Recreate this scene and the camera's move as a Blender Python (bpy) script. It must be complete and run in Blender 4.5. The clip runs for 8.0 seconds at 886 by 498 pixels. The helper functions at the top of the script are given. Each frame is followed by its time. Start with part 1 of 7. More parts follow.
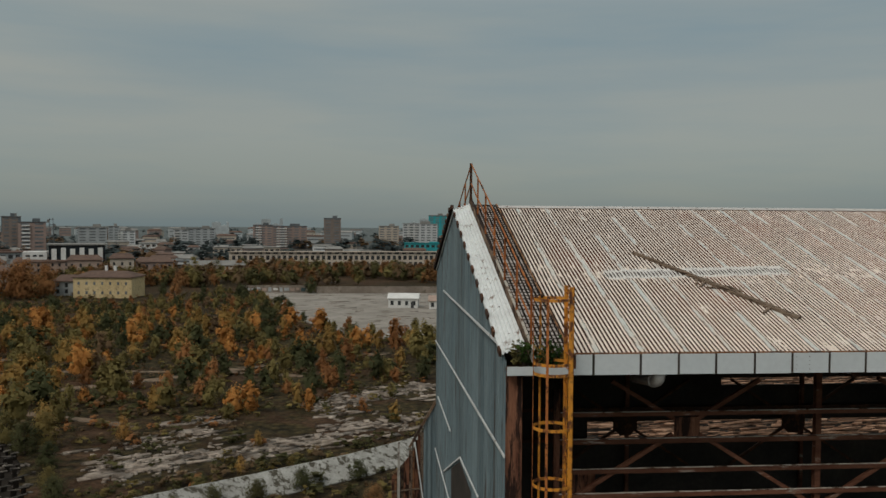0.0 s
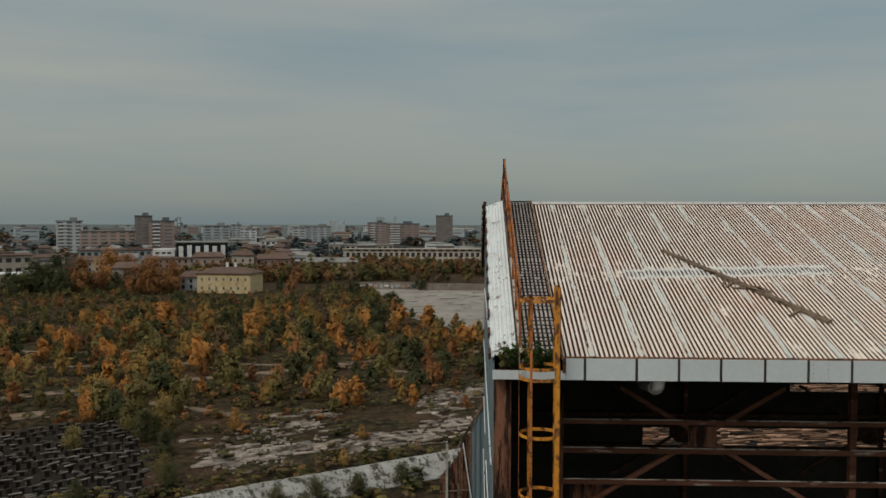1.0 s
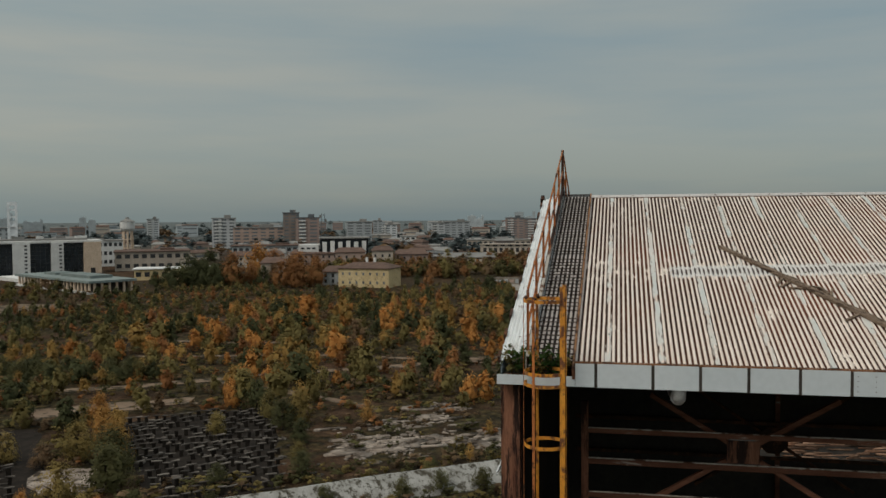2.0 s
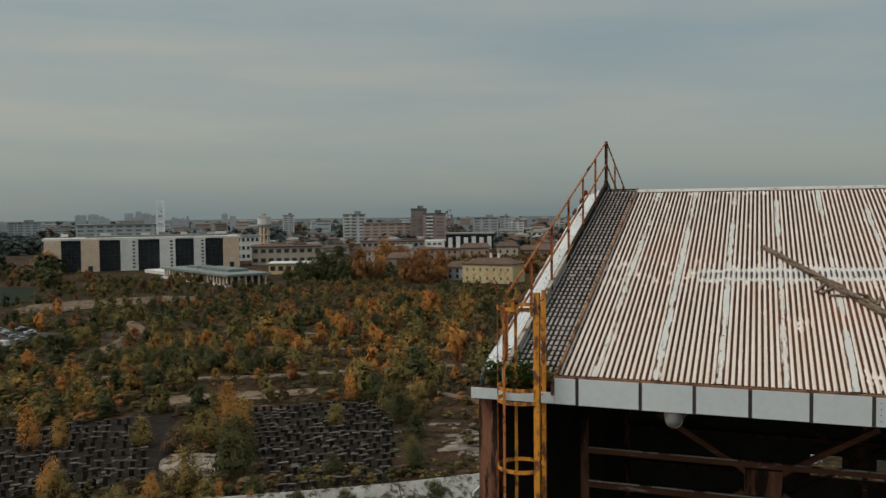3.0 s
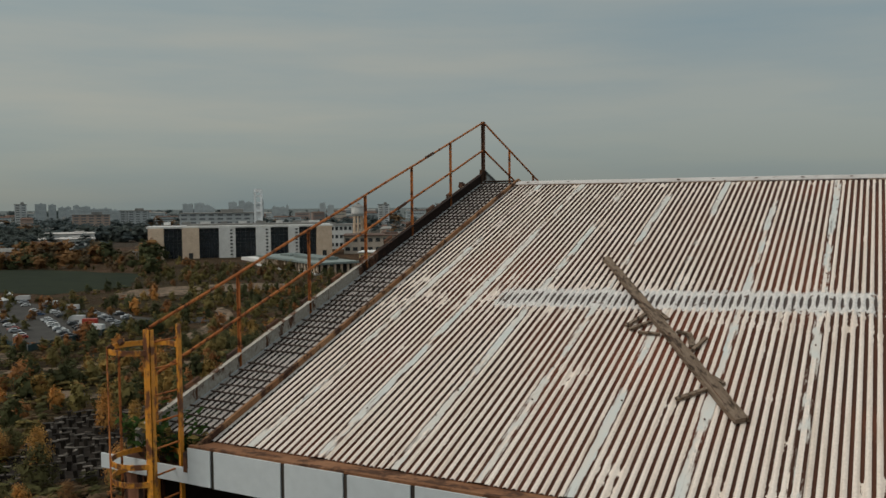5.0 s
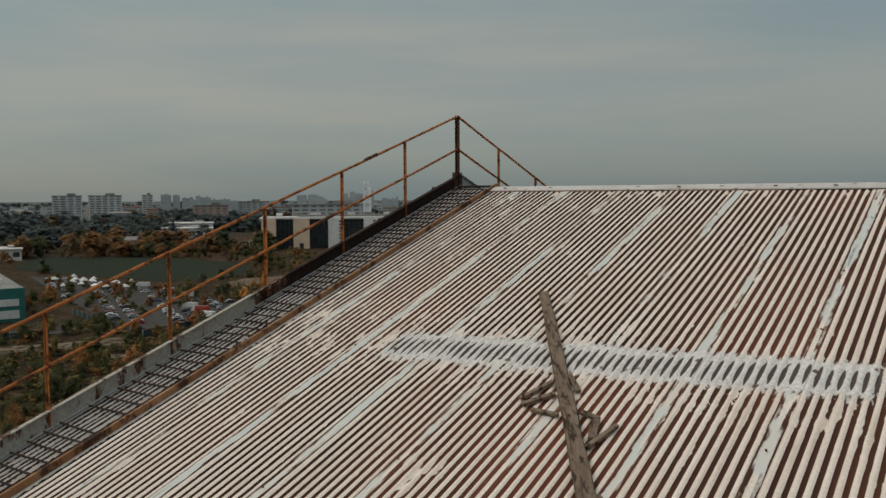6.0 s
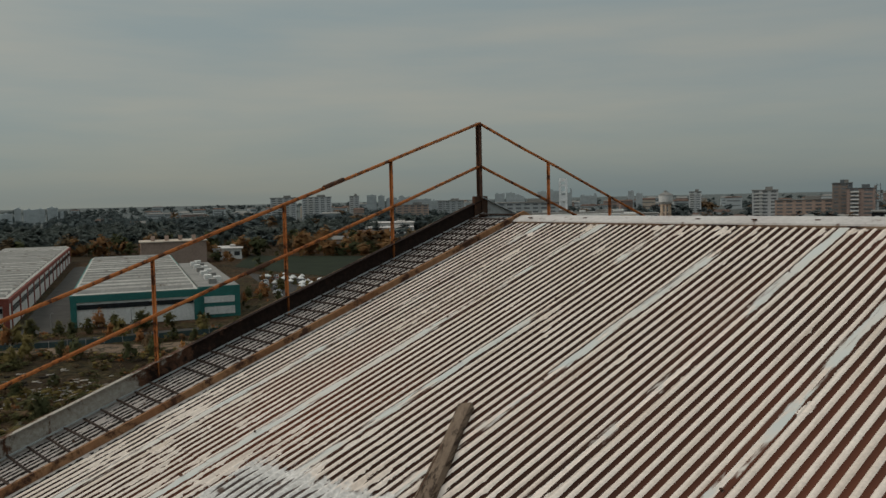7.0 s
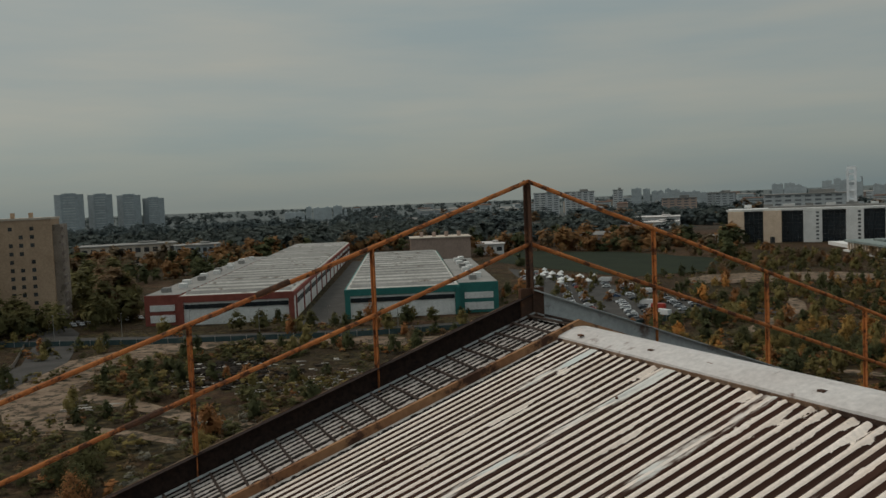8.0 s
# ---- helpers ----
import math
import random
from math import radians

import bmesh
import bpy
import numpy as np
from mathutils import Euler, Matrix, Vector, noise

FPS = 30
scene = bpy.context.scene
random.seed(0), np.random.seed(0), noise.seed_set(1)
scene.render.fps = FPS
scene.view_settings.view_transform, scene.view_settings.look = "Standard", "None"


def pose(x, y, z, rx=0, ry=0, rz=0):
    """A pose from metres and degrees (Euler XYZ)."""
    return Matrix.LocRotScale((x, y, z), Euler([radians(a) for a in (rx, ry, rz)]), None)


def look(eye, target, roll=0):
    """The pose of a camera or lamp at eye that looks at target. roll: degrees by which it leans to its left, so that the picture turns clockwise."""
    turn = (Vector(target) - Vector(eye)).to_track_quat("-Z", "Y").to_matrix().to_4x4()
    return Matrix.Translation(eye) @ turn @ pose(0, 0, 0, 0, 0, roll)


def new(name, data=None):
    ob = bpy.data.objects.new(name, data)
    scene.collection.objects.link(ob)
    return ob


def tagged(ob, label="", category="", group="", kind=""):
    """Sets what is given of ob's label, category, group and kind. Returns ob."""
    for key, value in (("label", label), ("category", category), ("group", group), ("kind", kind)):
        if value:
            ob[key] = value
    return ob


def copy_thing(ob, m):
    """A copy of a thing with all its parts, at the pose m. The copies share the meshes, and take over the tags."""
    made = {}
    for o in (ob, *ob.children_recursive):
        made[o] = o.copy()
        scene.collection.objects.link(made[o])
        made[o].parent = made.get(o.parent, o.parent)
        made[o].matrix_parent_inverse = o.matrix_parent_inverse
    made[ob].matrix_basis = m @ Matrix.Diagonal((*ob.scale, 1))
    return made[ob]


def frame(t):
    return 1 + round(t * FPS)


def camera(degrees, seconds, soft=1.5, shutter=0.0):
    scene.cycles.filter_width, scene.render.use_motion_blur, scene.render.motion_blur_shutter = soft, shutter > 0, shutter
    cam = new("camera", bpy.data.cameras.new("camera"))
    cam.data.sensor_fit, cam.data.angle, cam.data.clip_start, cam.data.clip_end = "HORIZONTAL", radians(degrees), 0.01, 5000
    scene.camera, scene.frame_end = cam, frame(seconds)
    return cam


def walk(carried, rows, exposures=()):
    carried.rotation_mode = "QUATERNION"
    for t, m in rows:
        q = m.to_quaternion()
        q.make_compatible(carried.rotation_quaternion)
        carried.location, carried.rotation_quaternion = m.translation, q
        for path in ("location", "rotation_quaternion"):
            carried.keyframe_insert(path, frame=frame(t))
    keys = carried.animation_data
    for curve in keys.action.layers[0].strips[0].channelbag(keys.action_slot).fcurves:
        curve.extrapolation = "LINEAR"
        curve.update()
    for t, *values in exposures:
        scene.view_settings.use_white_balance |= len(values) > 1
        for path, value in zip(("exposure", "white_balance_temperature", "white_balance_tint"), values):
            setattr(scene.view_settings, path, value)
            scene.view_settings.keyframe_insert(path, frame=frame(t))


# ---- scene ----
cam = camera(55.7, 8.0)
PATH = [
    (0, (-2.3232, -13.1608, 20.8424), (-2.1720, -11.5688, 20.7912), 0.4),
    (0.5, (-1.3824, -13.1016, 20.8568), (-1.3304, -11.5032, 20.8024), 0.2),
    (1, (-0.2816, -12.7864, 20.8528), (-0.3456, -11.1888, 20.7952), 0.1),
    (1.5, (0.6648, -12.4696, 20.8808), (0.4736, -10.8824, 20.8176), -0.2),
    (2, (1.6792, -11.9352, 20.8544), (1.3520, -10.3704, 20.7880), -0.4),
    (2.2, (2.0680, -11.6896, 20.8456), (1.6904, -10.1368, 20.7784), -0.5),
    (3.3, (4.0512, -9.7672, 20.8680), (3.4304, -8.2944, 20.7920), -0.6),
    (3.5, (4.4416, -9.3136, 20.8656), (3.7872, -7.8560, 20.7872), -0.6),
    (4, (5.1776, -8.2264, 20.8600), (4.4872, -6.7848, 20.7768), -0.6),
    (4.5, (5.9176, -7.0800, 20.8832), (5.2088, -5.6480, 20.7944), -0.6),
    (5, (6.5776, -5.6048, 20.9416), (5.8480, -4.1840, 20.8504), -0.5),
    (5.2, (6.7448, -5.1088, 20.9576), (5.9936, -3.6984, 20.8656), -0.5),
    (6.3, (7.5264, -1.3528, 21.2848), (6.5320, -0.1040, 21.1768), -0.72),
    (6.5, (7.5560, -0.6032, 21.3464), (6.4984, 0.5928, 21.2400), -1.18),
    (7, (7.3408, 1.2216, 21.5288), (6.1512, 2.2864, 21.4240), -1.28),
    (7.5, (6.7584, 3.1784, 21.9144), (5.4256, 4.0576, 21.8048), -1.79),
    (8, (6.1176, 4.7584, 22.2400), (4.6576, 5.4048, 22.1400), -2.36),
]
walk(cam, [(t, look(eye, target, roll)) for t, eye, target, roll in PATH], [(0.0, 0.0), (1.0, 0.09), (2.2, 0.12), (3.5, 0.17), (4.5, 0.13), (5.0, 0.07), (6.5, -0.05), (7.0, -0.1), (8.0, -0.07)])

# ---------------------------------------------------------------- world and light
SUN_EL, SUN_AZ = radians(48), radians(215)
world = bpy.data.worlds.new("overcast_sky")
scene.world = world
world.use_nodes = True
wt = world.node_tree
wt.nodes.clear()


def wn(kind, **kw):
    n = wt.nodes.new(kind)
    for k, v in kw.items():
        n.inputs[k].default_value = v
    return n


w_out, w_bg = wn("ShaderNodeOutputWorld"), wn("ShaderNodeBackground", Strength=1.0)
sky = wt.nodes.new("ShaderNodeTexSky")
sky.sky_type, sky.sun_disc, sky.sun_elevation, sky.sun_rotation = "NISHITA", False, SUN_EL, SUN_AZ
sky_dim = wn("ShaderNodeVectorMath")
sky_dim.operation = "SCALE"
sky_dim.inputs["Scale"].default_value = 0.10
w_co, w_sep = wn("ShaderNodeTexCoord"), wn("ShaderNodeSeparateXYZ")
w_ramp = wn("ShaderNodeValToRGB")
SKY_STOPS = [(0.0, (0.150, 0.186, 0.196)), (0.03, (0.180, 0.212, 0.217)), (0.10, (0.245, 0.268, 0.258)),
             (0.24, (0.268, 0.300, 0.293)), (0.55, (0.52, 0.54, 0.53)), (1.0, (0.72, 0.73, 0.71))]
while len(w_ramp.color_ramp.elements) < len(SKY_STOPS):
    w_ramp.color_ramp.elements.new(0.5)
for el, (p, c) in zip(w_ramp.color_ramp.elements, SKY_STOPS):
    el.position, el.color = p, (*c, 1)
w_map = wn("ShaderNodeMapping", Scale=(1.0, 1.0, 8.0))
w_noise = wn("ShaderNodeTexNoise", Scale=1.5, Detail=7.0, Roughness=0.52)
w_cl = wn("ShaderNodeValToRGB")
w_cl.color_ramp.elements[0].position, w_cl.color_ramp.elements[0].color = 0.36, (0.84, 0.93, 0.985, 1)
w_cl.color_ramp.elements[1].position, w_cl.color_ramp.elements[1].color = 0.64, (1.19, 1.10, 1.01, 1)
w_az = wn("ShaderNodeValToRGB")
w_az.color_ramp.elements[0].position, w_az.color_ramp.elements[0].color = 0.22, (0.93, 0.97, 0.98, 1)
w_az.color_ramp.elements[1].position, w_az.color_ramp.elements[1].color = 0.98, (1.30, 1.22, 1.12, 1)
w_neg = wn("ShaderNodeMath")
w_neg.operation = "MULTIPLY"
w_neg.inputs[1].default_value = -1.0
w_mul2 = wn("ShaderNodeMixRGB", Fac=1.0)
w_mul2.blend_type = "MULTIPLY"
w_mul, w_mix = wn("ShaderNodeMixRGB", Fac=1.0), wn("ShaderNodeMixRGB", Fac=0.12)
w_mul.blend_type = "MULTIPLY"
for a, b in ((w_co.outputs["Generated"], w_sep.inputs[0]), (w_sep.outputs["Z"], w_ramp.inputs[0]),
             (w_co.outputs["Generated"], w_map.inputs[0]), (w_map.outputs[0], w_noise.inputs["Vector"]),
             (w_noise.outputs[0], w_cl.inputs[0]), (w_ramp.outputs[0], w_mul.inputs[1]), (w_cl.outputs[0], w_mul.inputs[2]),
             (sky.outputs[0], sky_dim.inputs[0]), (w_sep.outputs["X"], w_neg.inputs[0]), (w_neg.outputs[0], w_az.inputs[0]), (w_mul.outputs[0], w_mul2.inputs[1]), (w_az.outputs[0], w_mul2.inputs[2]), (w_mul2.outputs[0], w_mix.inputs[1]), (sky_dim.outputs[0], w_mix.inputs[2]),
             (w_mix.outputs[0], w_bg.inputs[0]), (w_bg.outputs[0], w_out.inputs[0])):
    wt.links.new(a, b)

sun_data = bpy.data.lights.new("sun", "SUN")
sun_data.energy, sun_data.angle, sun_data.color = 1.1, radians(22), (1.0, 0.93, 0.84)
sun = new("sun", sun_data)
sun.matrix_world = look((-40, -60, 80), (0, 0, 0))


# ---------------------------------------------------------------- materials
def material(name, rough=0.8, metal=0.0):
    m = bpy.data.materials.new(name)
    m.use_nodes = True
    nt = m.node_tree
    bsdf = nt.nodes["Principled BSDF"]
    bsdf.inputs["Specular IOR Level"].default_value = 0.5 if rough < 0.7 else 0.12
    bsdf.inputs["Roughness"].default_value, bsdf.inputs["Metallic"].default_value = rough, metal
    return m, nt, bsdf


def node(nt, kind, links=(), op=None, **kw):
    n = nt.nodes.new(kind)
    if op:
        if kind == "ShaderNodeMixRGB":
            n.blend_type = op
        else:
            n.operation = op
    for k, v in kw.items():
        n.inputs[k].default_value = v
    for i, src in links:
        nt.links.new(src, n.inputs[i])
    return n


def ramp(nt, src, stops):
    n = nt.nodes.new("ShaderNodeValToRGB")
    while len(n.color_ramp.elements) < len(stops):
        n.color_ramp.elements.new(0.5)
    for el, (p, c) in zip(n.color_ramp.elements, stops):
        el.position, el.color = p, (*c, 1) if len(c) == 3 else c
    nt.links.new(src, n.inputs[0])
    return n.outputs[0]


def grey(v):
    return (v, v, v)


def maths(nt, op, a, b=None, c=None):
    n = nt.nodes.new("ShaderNodeMath")
    n.operation = op
    for i, v in enumerate((a, b, c)):
        if v is None:
            continue
        if isinstance(v, (int, float)):
            n.inputs[i].default_value = v
        else:
            nt.links.new(v, n.inputs[i])
    return n.outputs[0]


SIZE = 0.8  # metres to one unit of the hall's plan


def on_plan(nt):
    """Where a surface lies, in units of the hall's plan."""
    return node(nt, "ShaderNodeVectorMath", [(0, nt.nodes.new("ShaderNodeNewGeometry").outputs["Position"])], "SCALE", Scale=1 / SIZE).outputs[0]


def place(nt, stretch=(1, 1, 1), turn=0.0):
    co = on_plan(nt)
    if turn:
        co = node(nt, "ShaderNodeMapping", [(0, co)], Rotation=(0, 0, radians(turn))).outputs[0]
    return node(nt, "ShaderNodeMapping", [(0, co)], Scale=stretch).outputs[0]


def noise_of(nt, co, scale, detail=5.0, rough=0.6):
    return node(nt, "ShaderNodeTexNoise", [("Vector", co)], Scale=scale, Detail=detail, Roughness=rough).outputs[0]


def surf(name, c1, c2, scale=1.0, fine=12.0, rough=0.8, metal=0.0, bump=0.15, vary=0.12, stain=None, amount=0.5,
         stain_scale=2.0, stretch=(1, 1, 1), depth=0.01, island=False, grain=1.0, turn=0.0):
    """Two tones at a coarse and a fine scale, stains or rust of their own shape, fine relief, a little difference between pieces."""
    m, nt, bsdf = material(name, rough, metal)
    co = place(nt, stretch, turn)
    big, small = noise_of(nt, co, scale), noise_of(nt, co, fine, 3.0)
    col = ramp(nt, big, [(0.35, c1), (0.65, c2)])
    tone = ramp(nt, small, [(0.25, grey(1 - 0.20 * grain)), (0.75, grey(1 + 0.12 * grain))])
    col = node(nt, "ShaderNodeMixRGB", [(1, col), (2, tone)], "MULTIPLY", Fac=1.0).outputs[0]
    if vary:
        src = nt.nodes.new("ShaderNodeNewGeometry").outputs["Random Per Island"] if island else nt.nodes.new("ShaderNodeObjectInfo").outputs["Random"]
        tone = ramp(nt, src, [(0.0, grey(1 - vary)), (1.0, grey(1 + vary))])
        col = node(nt, "ShaderNodeMixRGB", [(1, col), (2, tone)], "MULTIPLY", Fac=1.0).outputs[0]
    if stain:
        st = noise_of(nt, co, stain_scale, 8.0, 0.7)
        mask = ramp(nt, st, [(0.62 - 0.3 * amount, grey(0)), (0.70 - 0.3 * amount, grey(1))])
        tint = ramp(nt, small, [(0.3, tuple(v * 0.6 for v in stain)), (0.7, stain)])
        col = node(nt, "ShaderNodeMixRGB", [(0, mask), (1, col), (2, tint)]).outputs[0]
    nt.links.new(col, bsdf.inputs["Base Color"])
    if bump:
        b = node(nt, "ShaderNodeBump", [("Height", small)], Strength=bump, Distance=depth)
        nt.links.new(b.outputs[0], bsdf.inputs["Normal"])
    return m


def roof_metal():
    """Corrugated sheet: worn white paint on the crests, rust left in the valleys, pale laps every ten corrugations, sealant along the lap at mid-slope."""
    m, nt, bsdf = material("corrugated_roof_sheet", 0.82)
    sep = node(nt, "ShaderNodeSeparateXYZ", [(0, on_plan(nt))])
    x, y = sep.outputs["X"], sep.outputs["Y"]
    wave = maths(nt, "COSINE", maths(nt, "MULTIPLY", maths(nt, "SUBTRACT", x, SEAM_X), 2 * math.pi / PITCH))
    streak = noise_of(nt, place(nt, (9, 0.55, 0.55)), 1.6, 6.0, 0.65)
    fine = noise_of(nt, place(nt, (1, 1, 1)), 38.0, 4.0)
    broad = noise_of(nt, place(nt, (1, 0.5, 0.5)), 0.55, 3.0)
    # rust: the valleys, with frayed edges; here and there it gives way to paint or spreads
    low = maths(nt, "MULTIPLY", wave, -0.5)
    low = maths(nt, "ADD", low, maths(nt, "MULTIPLY", maths(nt, "SUBTRACT", streak, 0.5), 0.30))
    low = maths(nt, "ADD", low, maths(nt, "MULTIPLY", maths(nt, "SUBTRACT", broad, 0.5), 0.34))
    low = maths(nt, "ADD", low, maths(nt, "MULTIPLY", maths(nt, "SUBTRACT", fine, 0.5), 0.13))
    low = maths(nt, "ADD", low, 0.040)
    low = maths(nt, "SUBTRACT", low, maths(nt, "MULTIPLY", maths(nt, "MAXIMUM", maths(nt, "SUBTRACT", 4.4, y), 0.0), 0.040))
    low = maths(nt, "ADD", low, maths(nt, "MULTIPLY", maths(nt, "MAXIMUM", maths(nt, "SUBTRACT", y, 6.5), 0.0), 0.026))
    patch = noise_of(nt, place(nt, (2.2, 0.7, 0.7)), 1.3, 6.0, 0.7)
    low = maths(nt, "ADD", low, maths(nt, "MULTIPLY", maths(nt, "MAXIMUM", maths(nt, "SUBTRACT", 4.8, x), -2.0), 0.014))
    low = maths(nt, "SUBTRACT", low, ramp(nt, patch, [(0.60, grey(0)), (0.70, grey(0.62))]))
    smear = noise_of(nt, place(nt, (3.0, 1.1, 1.1)), 2.1, 5.0, 0.7)
    near_lap = ramp(nt, maths(nt, "ABSOLUTE", maths(nt, "SUBTRACT", y, 4.62)), [(0.30, grey(1)), (0.95, grey(0))])
    low = maths(nt, "SUBTRACT", low, maths(nt, "MULTIPLY", near_lap, ramp(nt, smear, [(0.50, grey(0)), (0.62, grey(0.7))])))
    top = maths(nt, "SUBTRACT", y, 9.05)
    low = maths(nt, "SUBTRACT", low, maths(nt, "MULTIPLY", ramp(nt, top, [(0.0, grey(0)), (0.6, grey(1))]), ramp(nt, smear, [(0.54, grey(0)), (0.66, grey(0.7))])))
    # under the walkway: speckled, with duller paint and near-black valleys
    spatter = noise_of(nt, place(nt, (3, 3, 3)), 6.5, 7.0, 0.75)
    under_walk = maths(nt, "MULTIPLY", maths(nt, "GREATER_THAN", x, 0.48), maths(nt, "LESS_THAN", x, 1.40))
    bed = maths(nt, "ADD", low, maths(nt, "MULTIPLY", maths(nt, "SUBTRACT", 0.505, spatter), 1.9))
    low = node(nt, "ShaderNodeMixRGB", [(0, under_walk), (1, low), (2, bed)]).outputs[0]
    rust = ramp(nt, low, [(-0.055, grey(0)), (-0.015, grey(1))])
    paint = ramp(nt, streak, [(0.25, (0.58, 0.475, 0.39)), (0.5, (0.75, 0.65, 0.565)), (0.75, (0.83, 0.745, 0.665))])
    fade = ramp(nt, fine, [(0.3, grey(0.86)), (0.7, grey(1.08))])
    paint = node(nt, "ShaderNodeMixRGB", [(1, paint), (2, fade)], "MULTIPLY", Fac=1.0).outputs[0]
    grit = noise_of(nt, place(nt), 95.0, 3.0, 0.7)
    paint = node(nt, "ShaderNodeMixRGB", [(0, ramp(nt, grit, [(0.62, grey(0)), (0.72, grey(0.55))])), (1, paint)], Color2=(0.20, 0.115, 0.08, 1)).outputs[0]
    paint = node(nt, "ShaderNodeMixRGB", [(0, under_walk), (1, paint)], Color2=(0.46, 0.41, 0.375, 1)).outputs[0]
    redder = maths(nt, "ADD", broad, maths(nt, "SUBTRACT", maths(nt, "MULTIPLY", maths(nt, "SUBTRACT", x, 5.4), 0.030), maths(nt, "MULTIPLY", maths(nt, "SUBTRACT", y, 4.0), 0.012)))
    rusty = ramp(nt, redder, [(0.35, (0.036, 0.017, 0.011)), (0.50, (0.062, 0.026, 0.016)), (0.70, (0.135, 0.046, 0.026))])
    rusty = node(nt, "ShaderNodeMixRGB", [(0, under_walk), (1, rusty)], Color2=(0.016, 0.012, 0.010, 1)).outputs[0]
    # pale lap strips with a ragged edge and a dark joint line
    off_lap = maths(nt, "MULTIPLY", maths(nt, "SUBTRACT", maths(nt, "FRACT", maths(nt, "DIVIDE", maths(nt, "SUBTRACT", x, SEAM_X - SHEET / 2), SHEET)), 0.5), SHEET)
    frayed = maths(nt, "ADD", off_lap, maths(nt, "MULTIPLY", maths(nt, "SUBTRACT", streak, 0.5), 0.10))
    frayed = maths(nt, "ADD", frayed, maths(nt, "MULTIPLY", maths(nt, "SUBTRACT", smear, 0.5), 0.08))
    lap = ramp(nt, maths(nt, "ABSOLUTE", frayed), [(0.046, grey(1)), (0.054, grey(0))])
    lap = maths(nt, "MULTIPLY", lap, ramp(nt, noise_of(nt, place(nt, (1.7, 0.5, 0.5)), 1.1, 5.0, 0.7), [(0.45, grey(0.0)), (0.51, grey(1))]))
    joint = ramp(nt, maths(nt, "ABSOLUTE", maths(nt, "ADD", off_lap, 0.070)), [(0.005, grey(1)), (0.010, grey(0))])
    joint = maths(nt, "MULTIPLY", joint, ramp(nt, smear, [(0.42, grey(0)), (0.52, grey(0.9))]))
    lap = maths(nt, "MULTIPLY", lap, maths(nt, "SUBTRACT", 1.0, under_walk))
    rust = node(nt, "ShaderNodeMixRGB", [(0, lap), (1, rust), (2, ramp(nt, streak, [(0.60, grey(0)), (0.70, grey(0.8))]))]).outputs[0]
    rust = maths(nt, "MAXIMUM", rust, joint)
    paint = node(nt, "ShaderNodeMixRGB", [(0, lap), (1, paint), (2, ramp(nt, patch, [(0.38, (0.62, 0.57, 0.51)), (0.55, (0.56, 0.57, 0.54)), (0.75, (0.50, 0.55, 0.53))]))]).outputs[0]
    # sealant smeared over the cross lap, thin in the valleys' middle
    edge = noise_of(nt, place(nt, (7, 3, 3)), 2.6, 8.0, 0.75)
    dist = maths(nt, "ABSOLUTE", maths(nt, "SUBTRACT", maths(nt, "SUBTRACT", y, maths(nt, "MULTIPLY", x, 0.065)), 4.29))
    off = maths(nt, "ADD", dist, maths(nt, "MULTIPLY", maths(nt, "SUBTRACT", edge, 0.5), 0.62))
    band = ramp(nt, off, [(0.27, grey(1)), (0.31, grey(0))])
    lens = maths(nt, "SUBTRACT", maths(nt, "MULTIPLY", wave, -1.0), maths(nt, "MULTIPLY", maths(nt, "POWER", maths(nt, "DIVIDE", dist, 0.20), 2.0), 1.0))
    lens = maths(nt, "ADD", lens, maths(nt, "MULTIPLY", maths(nt, "SUBTRACT", fine, 0.5), 0.5))
    gap = ramp(nt, maths(nt, "ADD", lens, maths(nt, "MULTIPLY", maths(nt, "SUBTRACT", smear, 0.5), 2.2)), [(0.0, grey(0)), (0.22, grey(1))])
    side = maths(nt, "ADD", x, maths(nt, "MULTIPLY", maths(nt, "SUBTRACT", edge, 0.5), 0.8))
    span = maths(nt, "MULTIPLY", maths(nt, "GREATER_THAN", side, 3.25), maths(nt, "LESS_THAN", side, 8.3))
    band = maths(nt, "MULTIPLY", band, span)
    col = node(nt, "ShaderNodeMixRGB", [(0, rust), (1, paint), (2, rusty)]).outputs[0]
    white = ramp(nt, fine, [(0.3, (0.46, 0.43, 0.40)), (0.7, (0.78, 0.75, 0.71))])
    white = node(nt, "ShaderNodeMixRGB", [(0, gap), (1, white)], Color2=(0.080, 0.062, 0.056, 1)).outputs[0]
    blob = node(nt, "ShaderNodeTexVoronoi", [("Vector", place(nt, (1, 1, 1)))], Scale=5.0).outputs["Distance"]
    white = node(nt, "ShaderNodeMixRGB", [(0, ramp(nt, blob, [(0.12, grey(0.9)), (0.20, grey(0))])), (1, white)], Color2=(0.09, 0.055, 0.04, 1)).outputs[0]
    col = node(nt, "ShaderNodeMixRGB", [(0, band), (1, col), (2, white)]).outputs[0]
    nt.links.new(col, bsdf.inputs["Base Color"])
    height = maths(nt, "ADD", fine, maths(nt, "MULTIPLY", band, 1.5))
    b = node(nt, "ShaderNodeBump", [("Height", height)], Strength=0.25, Distance=0.006)
    nt.links.new(b.outputs[0], bsdf.inputs["Normal"])
    return m


